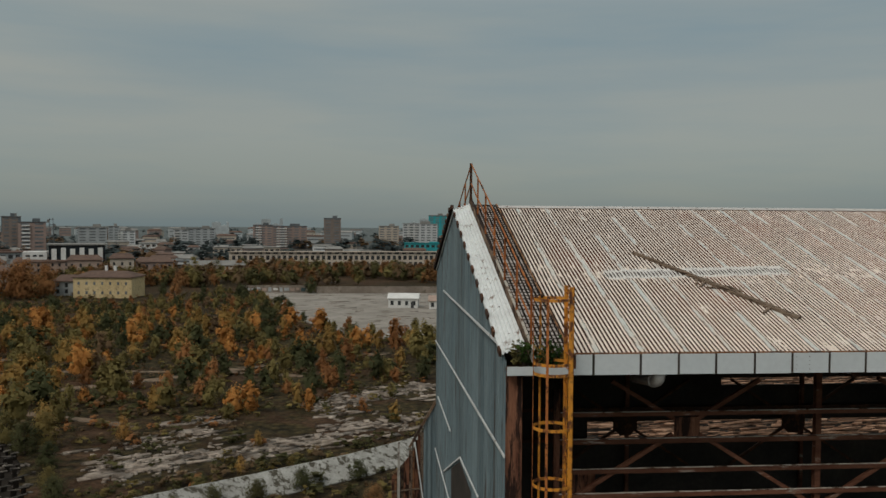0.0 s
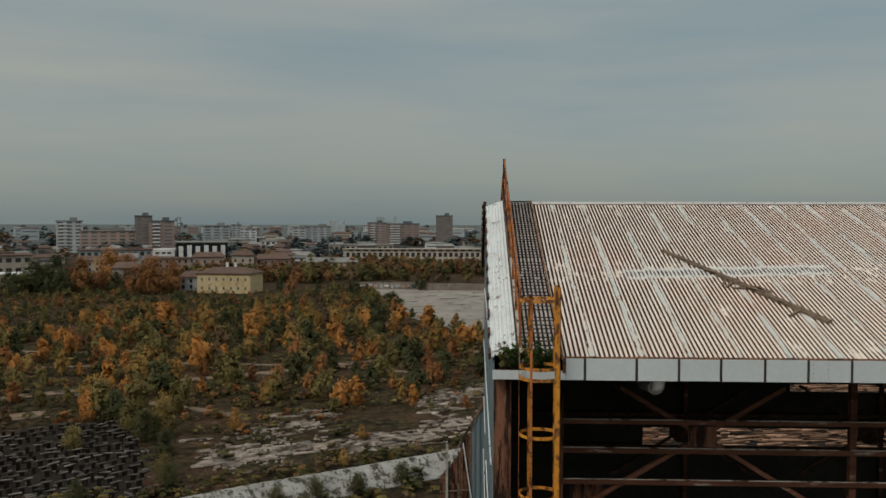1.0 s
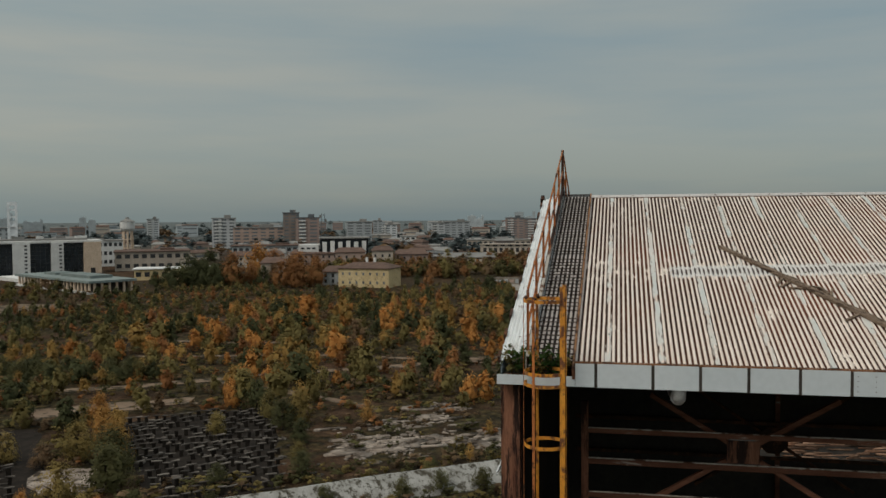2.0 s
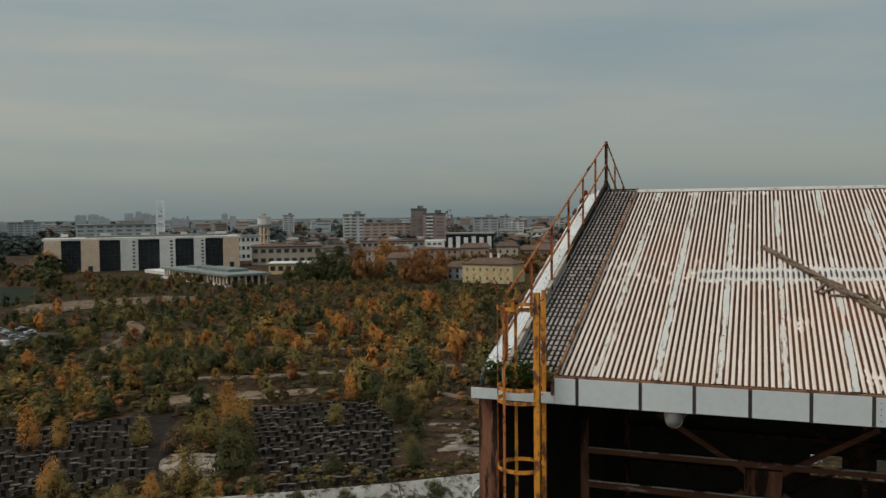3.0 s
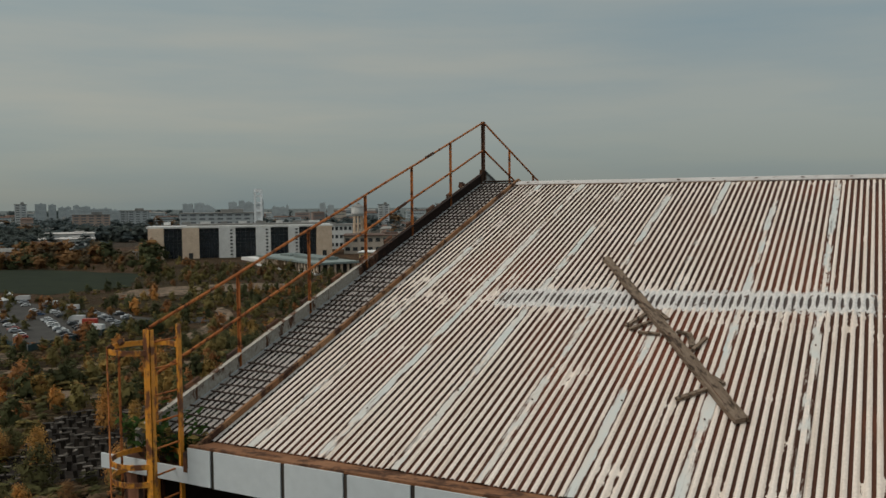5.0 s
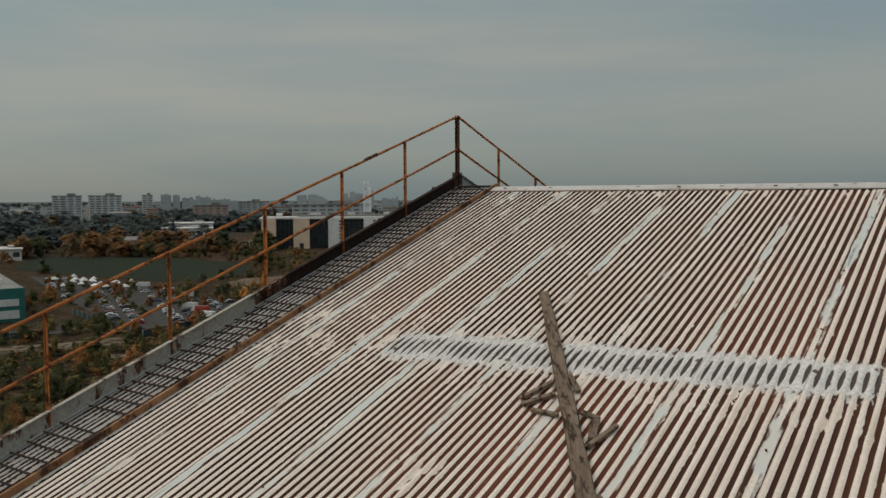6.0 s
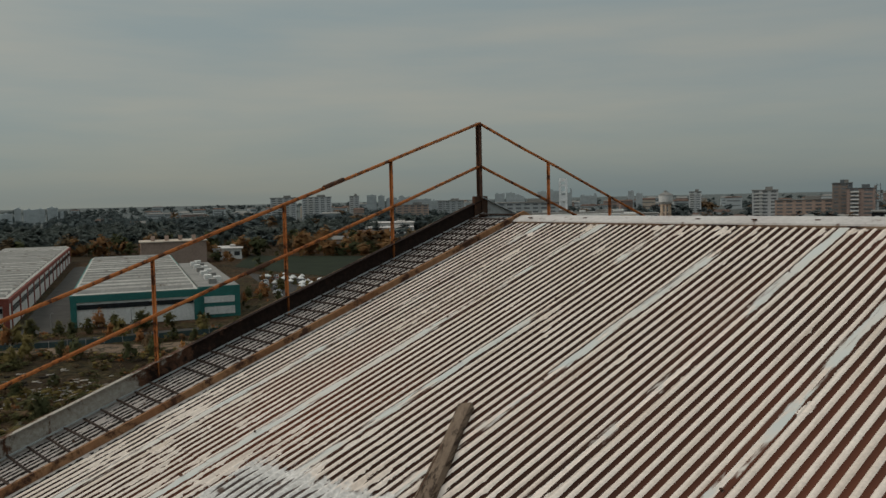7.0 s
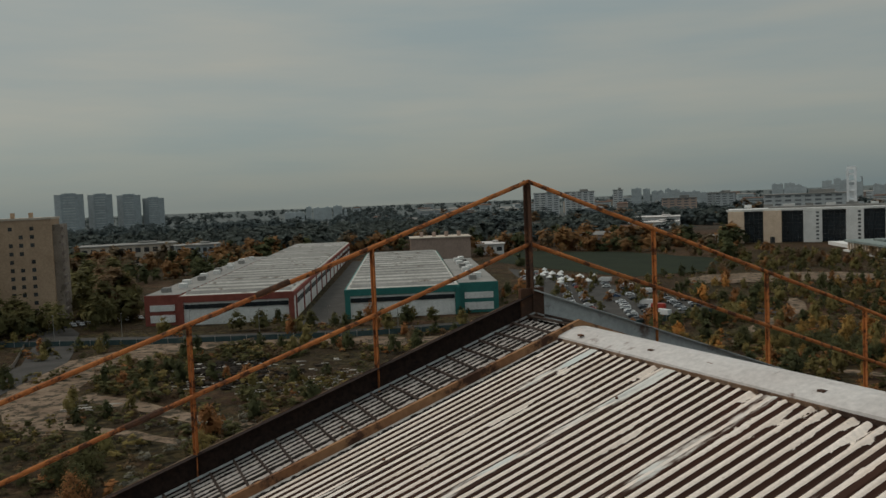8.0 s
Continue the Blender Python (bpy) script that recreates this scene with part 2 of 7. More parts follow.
def ground_earth():
    """Waste ground: brown earth, dry grass and pale rubble in patches."""
    m, nt, bsdf = material("waste_ground", 0.95)
    co = place(nt)
    big, mid, fine = noise_of(nt, co, 0.013, 6.0), noise_of(nt, co, 0.10, 6.0, 0.7), noise_of(nt, co, 0.9, 6.0, 0.7)
    col = ramp(nt, mid, [(0.30, (0.030, 0.016, 0.009)), (0.47, (0.058, 0.031, 0.016)), (0.60, (0.100, 0.057, 0.033))])
    grass = ramp(nt, fine, [(0.3, (0.018, 0.013, 0.007)), (0.7, (0.040, 0.027, 0.013))])
    col = node(nt, "ShaderNodeMixRGB", [(0, ramp(nt, big, [(0.42, grey(0)), (0.58, grey(0.9))])), (1, col), (2, grass)]).outputs[0]
    pale = ramp(nt, noise_of(nt, co, 0.2, 7.0, 0.75), [(0.64, grey(0)), (0.72, grey(0.7))])
    col = node(nt, "ShaderNodeMixRGB", [(0, pale), (1, col)], Color2=(0.17, 0.115, 0.078, 1)).outputs[0]
    # meadow and stubble beyond the town, haze painted in as a blue-grey tint
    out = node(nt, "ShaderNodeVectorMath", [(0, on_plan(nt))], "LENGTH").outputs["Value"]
    far_haze = ramp(nt, maths(nt, "DIVIDE", out, 7200.0), [(0.12, grey(0)), (0.30, grey(1))])
    col = node(nt, "ShaderNodeMixRGB", [(0, far_haze), (1, col), (2, ramp(nt, big, [(0.4, (0.100, 0.116, 0.114)), (0.6, (0.124, 0.136, 0.130))]))]).outputs[0]
    clumps = node(nt, "ShaderNodeTexVoronoi", [("Vector", node(nt, "ShaderNodeVectorMath", [(0, co), (1, node(nt, "ShaderNodeTexNoise", [("Vector", co)], Scale=0.5, Detail=3.0).outputs["Color"])], "ADD").outputs[0])], Scale=0.42).outputs["Distance"]
    near = ramp(nt, maths(nt, "DIVIDE", out, 4000.0), [(0.10, grey(1)), (0.22, grey(0))])
    tuft = ramp(nt, noise_of(nt, co, 0.07, 4.0), [(0.42, grey(0)), (0.54, grey(1))])
    shrub = ramp(nt, clumps, [(0.15, (0.085, 0.060, 0.026)), (0.5, (0.046, 0.036, 0.016)), (0.85, (0.014, 0.011, 0.006))])
    col = node(nt, "ShaderNodeMixRGB", [(0, maths(nt, "MULTIPLY", tuft, near)), (1, col), (2, shrub)]).outputs[0]
    tone = ramp(nt, fine, [(0.30, grey(0.50)), (0.70, grey(1.5))])
    col = node(nt, "ShaderNodeMixRGB", [(1, col), (2, tone)], "MULTIPLY", Fac=1.0).outputs[0]
    nt.links.new(col, bsdf.inputs["Base Color"])
    height = maths(nt, "SUBTRACT", fine, maths(nt, "MULTIPLY", maths(nt, "MULTIPLY", clumps, tuft), 1.2))
    b = node(nt, "ShaderNodeBump", [("Height", height)], Strength=1.0, Distance=0.7)
    nt.links.new(b.outputs[0], bsdf.inputs["Normal"])
    return m


def stringer_paint():
    """Channel with flaking off-white paint low on the slope, rusted almost black above."""
    m, nt, bsdf = material("stringer_flaking_and_black", 0.85)
    sep = node(nt, "ShaderNodeSeparateXYZ", [(0, on_plan(nt))])
    co = place(nt)
    big, small = noise_of(nt, co, 1.4, 8.0, 0.75), noise_of(nt, co, 28.0, 3.0)
    pale = ramp(nt, small, [(0.3, (0.30, 0.265, 0.22)), (0.7, (0.46, 0.43, 0.38))])
    black = ramp(nt, small, [(0.3, (0.014, 0.010, 0.009)), (0.7, (0.036, 0.021, 0.016))])
    brown = ramp(nt, small, [(0.3, (0.07, 0.034, 0.022)), (0.7, (0.15, 0.075, 0.045))])
    blot = noise_of(nt, place(nt, (1, 1.6, 0.7)), 2.6, 7.0, 0.75)
    pale = node(nt, "ShaderNodeMixRGB", [(0, ramp(nt, blot, [(0.55, grey(0)), (0.61, grey(1))])), (1, pale), (2, brown)]).outputs[0]
    pale = node(nt, "ShaderNodeMixRGB", [(0, ramp(nt, blot, [(0.64, grey(0)), (0.68, grey(1))])), (1, pale), (2, black)]).outputs[0]
    up = maths(nt, "SUBTRACT", sep.outputs["Y"], maths(nt, "MULTIPLY", big, 5.0))
    col = node(nt, "ShaderNodeMixRGB", [(0, ramp(nt, maths(nt, "MULTIPLY", up, 0.1), [(0.24, grey(0)), (0.27, grey(1))])), (1, pale), (2, brown)]).outputs[0]
    col = node(nt, "ShaderNodeMixRGB", [(0, ramp(nt, maths(nt, "MULTIPLY", up, 0.1), [(0.285, grey(0)), (0.31, grey(1))])), (1, col), (2, black)]).outputs[0]
    nt.links.new(col, bsdf.inputs["Base Color"])
    nt.links.new(node(nt, "ShaderNodeBump", [("Height", small)], Strength=0.35, Distance=0.006).outputs[0], bsdf.inputs["Normal"])
    return m


def leaf(name, c1, c2):
    """Foliage: each tree drifts between two tones, with a little difference from leaf to leaf, thin enough to let light through."""
    m, nt, bsdf = material(name, 0.8)
    geo, info = nt.nodes.new("ShaderNodeNewGeometry"), nt.nodes.new("ShaderNodeObjectInfo")
    drift = noise_of(nt, place(nt, (1, 1, 0.4)), 0.11, 3.0, 0.65)
    col = ramp(nt, drift, [(0.34, tuple(v * 0.72 for v in c1)), (0.5, c1), (0.66, c2)])
    tuft = noise_of(nt, place(nt), 0.9, 3.0)
    col = node(nt, "ShaderNodeMixRGB", [(1, col), (2, ramp(nt, tuft, [(0.3, grey(0.88)), (0.7, grey(1.10))]))], "MULTIPLY", Fac=1.0).outputs[0]
    col = node(nt, "ShaderNodeMixRGB", [(1, col), (2, ramp(nt, geo.outputs["Random Per Island"], [(0.0, grey(0.92)), (1.0, grey(1.07))]))], "MULTIPLY", Fac=1.0).outputs[0]
    col = node(nt, "ShaderNodeMixRGB", [(1, col), (2, ramp(nt, info.outputs["Random"], [(0.0, (0.72, 0.80, 0.84)), (1.0, (1.16, 1.06, 1.0))]))], "MULTIPLY", Fac=1.0).outputs[0]
    nt.links.new(col, bsdf.inputs["Base Color"])
    thin = node(nt, "ShaderNodeBsdfTranslucent", [("Color", col)])
    both = node(nt, "ShaderNodeMixShader", [(1, bsdf.outputs[0]), (2, thin.outputs[0])], Fac=0.35)
    nt.links.new(both.outputs[0], nt.nodes["Material Output"].inputs["Surface"])
    return m


PITCH, SHEET, SEAM_X = 0.09545, 0.9545, 0.9685
RUST = (0.17, 0.062, 0.026)
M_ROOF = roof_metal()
M_GROUND = ground_earth()
M_YELLOW = surf("yellow_ladder_paint", (0.66, 0.255, 0.024), (0.76, 0.32, 0.036), 3.0, 40, 0.55, 0, 0.12, 0.05, RUST, 0.42, 5.0, (1, 1, 0.6), 0.004)
M_RAIL = surf("rusty_orange_rail_paint", (0.46, 0.165, 0.050), (0.34, 0.112, 0.038), 2.5, 45, 0.7, 0, 0.3, 0.10, (0.11, 0.045, 0.024), 0.36, 9.0, (1, 1, 1), 0.004)
M_DARKRUST = surf("dark_rusted_steel", (0.055, 0.034, 0.026), (0.095, 0.048, 0.030), 2.0, 30, 0.85, 0, 0.35, 0.10, (0.17, 0.075, 0.04), 0.35, 3.0, (1, 1, 1), 0.006)
M_STRINGER = surf("stringer_flaking_paint", (0.44, 0.42, 0.38), (0.34, 0.30, 0.25), 1.2, 25, 0.8, 0, 0.35, 0.08, (0.09, 0.05, 0.032), 0.32, 1.1, (1, 1, 1), 0.006)
M_STRINGER_A = stringer_paint()
M_STRINGER_B = surf("stringer_pale_blue_paint", (0.36, 0.38, 0.38), (0.44, 0.46, 0.455), 1.0, 20, 0.7, 0, 0.25, 0.05, (0.15, 0.10, 0.08), 0.15, 1.6, (1, 1, 1), 0.005)
M_BLACKRUST = surf("black_rusted_channel", (0.018, 0.013, 0.011), (0.034, 0.020, 0.015), 1.5, 25, 0.85, 0, 0.35, 0.08, (0.10, 0.05, 0.032), 0.22, 2.5, (1, 1, 1), 0.006)
M_STRINGER_R = surf("stringer_brown_rust", (0.26, 0.185, 0.13), (0.14, 0.082, 0.05), 1.6, 25, 0.85, 0, 0.35, 0.08, (0.055, 0.034, 0.026), 0.5, 2.2, (1, 1, 1), 0.006)
M_RUNG = surf("rung_grey_rust", (0.07, 0.052, 0.043), (0.035, 0.023, 0.018), 4.0, 40, 0.75, 0.2, 0.2, 0.2)
M_GUTTER = surf("rusted_gutter", (0.20, 0.09, 0.045), (0.28, 0.14, 0.075), 1.2, 18, 0.9, 0, 0.4, 0.05, (0.10, 0.05, 0.03), 0.45, 3.0, (1, 1, 1), 0.006)
M_KERB = surf("orange_brown_flaking_channel", (0.34, 0.19, 0.10), (0.24, 0.115, 0.058), 1.6, 22, 0.88, 0, 0.4, 0.05, (0.085, 0.045, 0.03), 0.40, 3.5, (1, 1, 1), 0.006)
M_FLAKE = surf("flaking_pale_paint", (0.62, 0.56, 0.50), (0.44, 0.36, 0.30), 1.5, 20, 0.8, 0, 0.3, 0.05, (0.10, 0.05, 0.033), 0.42, 2.5, (1, 1, 1), 0.005)
M_CAP = surf("ridge_cap_sheet", (0.47, 0.43, 0.40), (0.56, 0.53, 0.50), 1.4, 22, 0.6, 0, 0.15, 0.05, (0.20, 0.13, 0.10), 0.08, 5.0, (1, 1, 1), 0.004)
M_FASCIA = surf("pale_blue_white_fascia", (0.57, 0.61, 0.62), (0.62, 0.655, 0.66), 0.8, 9, 0.5, 0, 0.02, 0.03, (0.40, 0.38, 0.35), -0.25, 3.0, (1, 1, 1), 0.003, False, 0.3)
M_VERGE = surf("white_verge_sheet", (0.62, 0.63, 0.62), (0.72, 0.74, 0.73), 1.0, 18, 0.55, 0, 0.1, 0.06, (0.22, 0.13, 0.09), 0.12, 3.0)
M_CLAD = surf("blue_grey_cladding", (0.115, 0.165, 0.185), (0.165, 0.215, 0.23), 0.5, 8, 0.6, 0, 0.1, 0.16, (0.085, 0.075, 0.065), 0.22, 0.9, (3, 3, 0.25))
M_PIPE = surf("white_plastic_pipe", (0.68, 0.65, 0.62), (0.76, 0.74, 0.71), 3, 20, 0.45, 0, 0.05, 0.03, (0.25, 0.18, 0.14), 0.1, 5)
M_COLUMN = surf("rusted_column", (0.11, 0.046, 0.028), (0.25, 0.115, 0.068), 1.8, 16, 0.85, 0, 0.5, 0.1, (0.035, 0.020, 0.016), 0.5, 2.6, (2.5, 2.5, 0.35), 0.01, False, 1.5)
M_BEAM = surf("rusted_beam", (0.105, 0.043, 0.026), (0.19, 0.085, 0.052), 1.5, 18, 0.85, 0, 0.4, 0.15, (0.42, 0.35, 0.29), 0.10, 3.0, (0.4, 2, 2))
M_DARKWALL = surf("dark_inner_wall", (0.045, 0.040, 0.035), (0.075, 0.062, 0.052), 0.5, 6, 0.95, 0, 0.1, 0.1)
M_WOOD = surf("weathered_plank", (0.165, 0.118, 0.084), (0.25, 0.185, 0.134), 2.0, 30, 0.85, 0, 0.8, 0.15, (0.060, 0.040, 0.028), 0.36, 2.2, (0.7, 9, 9), 0.006, False, 1.6, 57.6)
M_BARK = surf("bark", (0.06, 0.045, 0.033), (0.10, 0.08, 0.06), 3, 20, 0.95, 0, 0.4, 0.1)
M_CONC = surf("weathered_concrete", (0.19, 0.155, 0.125), (0.28, 0.235, 0.195), 0.12, 1.6, 0.92, 0, 0.3, 0.10, (0.15, 0.125, 0.095), 0.25, 0.25, (1, 1, 1), 0.05)
M_PLAZA = surf("pale_plaza_concrete", (0.24, 0.215, 0.185), (0.34, 0.305, 0.265), 0.08, 1.2, 0.92, 0, 0.2, 0.10, (0.15, 0.125, 0.095), 0.2, 0.15, (1, 1, 1), 0.05)
M_SCRAP = surf("pale_scrap_slabs", (0.40, 0.37, 0.33), (0.60, 0.56, 0.50), 0.3, 2.0, 0.92, 0, 0.2, 0.15, (0.16, 0.13, 0.1), 0.25, 0.3, (1, 1, 1), 0.05)
M_SHEDROOF = surf("weathered_shed_roof", (0.36, 0.345, 0.31), (0.46, 0.44, 0.40), 0.06, 0.6, 0.85, 0, 0.1, 0.2, (0.20, 0.17, 0.135), 0.2, 0.12)
M_TIMBER = surf("rusty_broken_boards", (0.13, 0.065, 0.038), (0.34, 0.21, 0.14), 0.3, 3.0, 0.9, 0, 0.2, 0.7, island=True)
M_BANK = surf("white_concrete_bank", (0.25, 0.24, 0.215), (0.37, 0.36, 0.33), 0.3, 3.0, 0.9, 0, 0.3, 0.05, (0.085, 0.075, 0.055), 0.42, 0.5, (1.5, 1.5, 0.18), 0.05)
M_PIERS = surf("near_black_piers", (0.012, 0.0095, 0.0075), (0.028, 0.022, 0.017), 0.6, 5, 0.95, 0, 0.2, 0.25)
M_PIERTOP = surf("pale_pier_caps", (0.022, 0.018, 0.015), (0.155, 0.135, 0.115), 0.40, 5, 0.9, 0, 0.2, 0.55)
M_RUBBLE = surf("rubble_slabs", (0.17, 0.132, 0.103), (0.38, 0.32, 0.265), 0.25, 1.6, 0.92, 0, 0.3, 0.35, (0.06, 0.045, 0.032), 0.35, 0.4, (1, 1, 1), 0.05, True)
M_DIRT = surf("dry_dirt", (0.145, 0.099, 0.067), (0.245, 0.178, 0.125), 0.1, 1.0, 0.95, 0, 0.4, 0.08, (0.055, 0.045, 0.028), 0.45, 0.3, (1, 1, 1), 0.08)
M_ASPHALT = surf("asphalt", (0.050, 0.047, 0.043), (0.075, 0.070, 0.064), 0.15, 2.0, 0.9, 0, 0.15, 0.05)
M_LAWN = surf("lawn", (0.014, 0.020, 0.011), (0.022, 0.029, 0.015), 0.05, 0.6, 0.95, 0, 0.3, 0.05)
M_GLASS = surf("dark_curtain_glass", (0.012, 0.016, 0.020), (0.020, 0.026, 0.032), 0.2, 1.0, 0.25, 0, 0.0, 0.3)
M_WINDOW = surf("dark_window_pane", (0.030, 0.032, 0.034), (0.050, 0.052, 0.054), 0.3, 1.0, 0.2, 0, 0.0, 0.3)
M_BEIGE = surf("beige_stone_facing", (0.58, 0.44, 0.32), (0.66, 0.52, 0.39), 0.15, 1.2, 0.85, 0, 0.1, 0.06)
M_FLATS = surf("tan_flats_render", (0.37, 0.26, 0.175), (0.44, 0.315, 0.215), 0.15, 1.2, 0.88, 0, 0.1, 0.05)
M_OFFWHITE = surf("off_white_render", (0.60, 0.59, 0.56), (0.70, 0.69, 0.66), 0.15, 1.5, 0.85, 0, 0.1, 0.06)
M_YELLOWWALL = surf("faded_yellow_render", (0.54, 0.41, 0.22), (0.62, 0.49, 0.28), 0.2, 1.2, 0.9, 0, 0.1, 0.06, (0.32, 0.25, 0.15), 0.2, 0.5)
M_TILE = surf("brown_tile_roof", (0.105, 0.070, 0.056), (0.155, 0.102, 0.080), 0.3, 3.0, 0.9, 0, 0.3, 0.1)
M_FLATROOF = surf("grey_flat_roof", (0.20, 0.195, 0.182), (0.27, 0.26, 0.24), 0.1, 1.0, 0.9, 0, 0.1, 0.12)
M_GREENROOF = surf("green_copper_roof", (0.16, 0.195, 0.185), (0.22, 0.25, 0.235), 0.2, 1.0, 0.8, 0, 0.1, 0.12)
M_GREENBAND = surf("green_fascia_band", (0.012, 0.12, 0.105), (0.02, 0.15, 0.13), 0.3, 2.0, 0.6, 0, 0.05, 0.05)
M_REDBAND = surf("brick_red_fascia_band", (0.20, 0.060, 0.045), (0.26, 0.080, 0.06), 0.3, 2.0, 0.7, 0, 0.05, 0.05)
M_TEAL = surf("teal_sheeting", (0.03, 0.26, 0.29), (0.05, 0.34, 0.36), 0.1, 0.8, 0.7, 0, 0.2, 0.1)
# pane for far windows, greyed so its colour carries the haze
M_FARPANE = surf("haze_greyed_pane", (0.11, 0.12, 0.125), (0.14, 0.15, 0.155), 0.3, 1.0, 0.3, 0, 0.0, 0.2)
M_TYRE = surf("tyre_rubber", (0.02, 0.02, 0.02), (0.03, 0.03, 0.03), 3, 20, 0.9, 0, 0, 0.05)
M_FENCE = surf("dull_teal_fence", (0.035, 0.060, 0.062), (0.055, 0.08, 0.08), 0.5, 3, 0.8, 0, 0.05, 0.1)
M_WHITE = surf("white_tower_paint", (0.74, 0.76, 0.76), (0.84, 0.85, 0.85), 0.2, 2.0, 0.7, 0, 0.05, 0.04)
M_CANVAS = surf("white_canvas", (0.58, 0.58, 0.56), (0.72, 0.72, 0.69), 0.5, 4, 0.8, 0, 0.1, 0.15)
# the last two have distance haze mixed into their leaf colour
LEAVES = [leaf("orange_leaves", (0.47, 0.230, 0.066), (0.60, 0.325, 0.100)), leaf("golden_leaves", (0.40, 0.235, 0.070), (0.52, 0.325, 0.102)),
          leaf("olive_leaves", (0.225, 0.178, 0.064), (0.31, 0.245, 0.088)), leaf("dark_green_leaves", (0.096, 0.096, 0.041), (0.140, 0.134, 0.056)),
          leaf("russet_leaves", (0.30, 0.145, 0.058), (0.39, 0.205, 0.082)), leaf("grey_brown_twigs", (0.185, 0.122, 0.068), (0.25, 0.165, 0.090)),
          leaf("hazed_far_woodland_leaves", (0.120, 0.142, 0.138), (0.155, 0.176, 0.168)), leaf("hazed_wood_leaves", (0.086, 0.110, 0.104), (0.112, 0.136, 0.126))]
M_WEED = leaf("weed_leaves", (0.045, 0.085, 0.02), (0.08, 0.13, 0.035))
M_DRYGRASS = leaf("dry_pale_grass", (0.22, 0.20, 0.15), (0.34, 0.31, 0.25))


def facade(name, c):
    return surf(name, tuple(v * 0.9 for v in c), tuple(v * 1.08 for v in c), 0.12, 0.9, 0.88, 0, 0.05, 0.12)


# haze and slate facades carry distance haze in their colour; other far tones lifted too
WALLS = {"brick": facade("brick_flats", (0.29, 0.215, 0.185)), "brown": facade("brown_flats", (0.22, 0.18, 0.155)), "grey": facade("grey_flats", (0.37, 0.39, 0.39)),
         "white": facade("white_flats", (0.52, 0.53, 0.525)), "haze": facade("haze_grey_blocks", (0.39, 0.42, 0.425)), "tan": facade("tan_render", (0.45, 0.385, 0.315)),
         "pink": facade("pinkish_render", (0.37, 0.275, 0.225)), "dark": facade("dark_slate_block", (0.13, 0.14, 0.145)), "teal": M_TEAL, "slate": facade("haze_grey_towers", (0.29, 0.32, 0.33))}


# ---------------------------------------------------------------- mesh helpers
class Build:
    """Collects vertices and faces of one part."""

    def __init__(self, origin=(0, 0, 0)):
        self.v, self.f, self.o = [], [], Vector(origin)

    def add(self, verts, faces):
        n = len(self.v)
        self.v += [tuple(Vector(p) - self.o) for p in verts]
        self.f += [tuple(i + n for i in f) for f in faces]
        return self

    def box(self, c, s, m=None, bevel=0.0):
        """A box about c with sides s, turned by the 3x3 matrix m; bevel cuts its upright edges."""
        hx, hy, hz = (d / 2 for d in s)
        b = min(bevel, hx * 0.6, hy * 0.6)
        ring = [(-hx + b, -hy), (hx - b, -hy), (hx, -hy + b), (hx, hy - b), (hx - b, hy), (-hx + b, hy), (-hx, hy - b), (-hx, -hy + b)] if b else \
            [(-hx, -hy), (hx, -hy), (hx, hy), (-hx, hy)]
        pts = [Vector((x, y, z)) for z in (-hz, hz) for x, y in ring]
        if m is not None:
            pts = [m @ p for p in pts]
        n = len(ring)
        faces = [tuple(range(n - 1, -1, -1)), tuple(range(n, 2 * n))] + [(i, (i + 1) % n, n + (i + 1) % n, n + i) for i in range(n)]
        return self.add([p + Vector(c) for p in pts], faces)

    def span(self, a, b):
        """A box between two opposite corners."""
        return self.box([(p + q) / 2 for p, q in zip(a, b)], [abs(q - p) for p, q in zip(a, b)])

    def tube(self, a, b, r, n=8, r2=None):
        a, b = Vector(a), Vector(b)
        r2 = r if r2 is None else r2
        q = (b - a).to_track_quat("Z", "Y").to_matrix()
        pts = [p + q @ Vector((rr * math.cos(k * 2 * math.pi / n), rr * math.sin(k * 2 * math.pi / n), 0)) for p, rr in ((a, r), (b, r2)) for k in range(n)]
        return self.add(pts, [tuple(range(n - 1, -1, -1)), tuple(range(n, 2 * n))] + [(i, (i + 1) % n, n + (i + 1) % n, n + i) for i in range(n)])

    def bar(self, a, b, w, h, up=(0, 0, 1)):
        """A square-edged bar from a to b, w across and h high."""
        a, b = Vector(a), Vector(b)
        d = (b - a).normalized()
        side = d.cross(Vector(up)).normalized()
        top = side.cross(d)
        pts = [p + side * sx * w / 2 + top * sz * h / 2 for p in (a, b) for sx, sz in ((-1, -1), (1, -1), (1, 1), (-1, 1))]
        return self.add(pts, [(0, 1, 2, 3), (7, 6, 5, 4), (0, 4, 5, 1), (1, 5, 6, 2), (2, 6, 7, 3), (3, 7, 4, 0)])

    def path(self, points, r, n=8):
        """One tube bent along points."""
        pts = [Vector(p) for p in points]
        verts = []
        for i, p in enumerate(pts):
            q = (pts[min(i + 1, len(pts) - 1)] - pts[max(i - 1, 0)]).to_track_quat("Z", "Y").to_matrix()
            verts += [p + q @ Vector((r * math.cos(k * 2 * math.pi / n), r * math.sin(k * 2 * math.pi / n), 0)) for k in range(n)]
        m = len(pts)
        faces = [(i * n + k, i * n + (k + 1) % n, (i + 1) * n + (k + 1) % n, (i + 1) * n + k) for i in range(m - 1) for k in range(n)]
        return self.add(verts, faces + [tuple(range(n - 1, -1, -1)), tuple(range((m - 1) * n, m * n))])

    def along(self, section, y0, y1, height):
        """A rolled section (x, z) drawn down the roof from y0 to y1; height gives the roof at y."""
        n = len(section)
        verts = [(x, y, height(y) + z) for y in (y0, y1) for x, z in section]
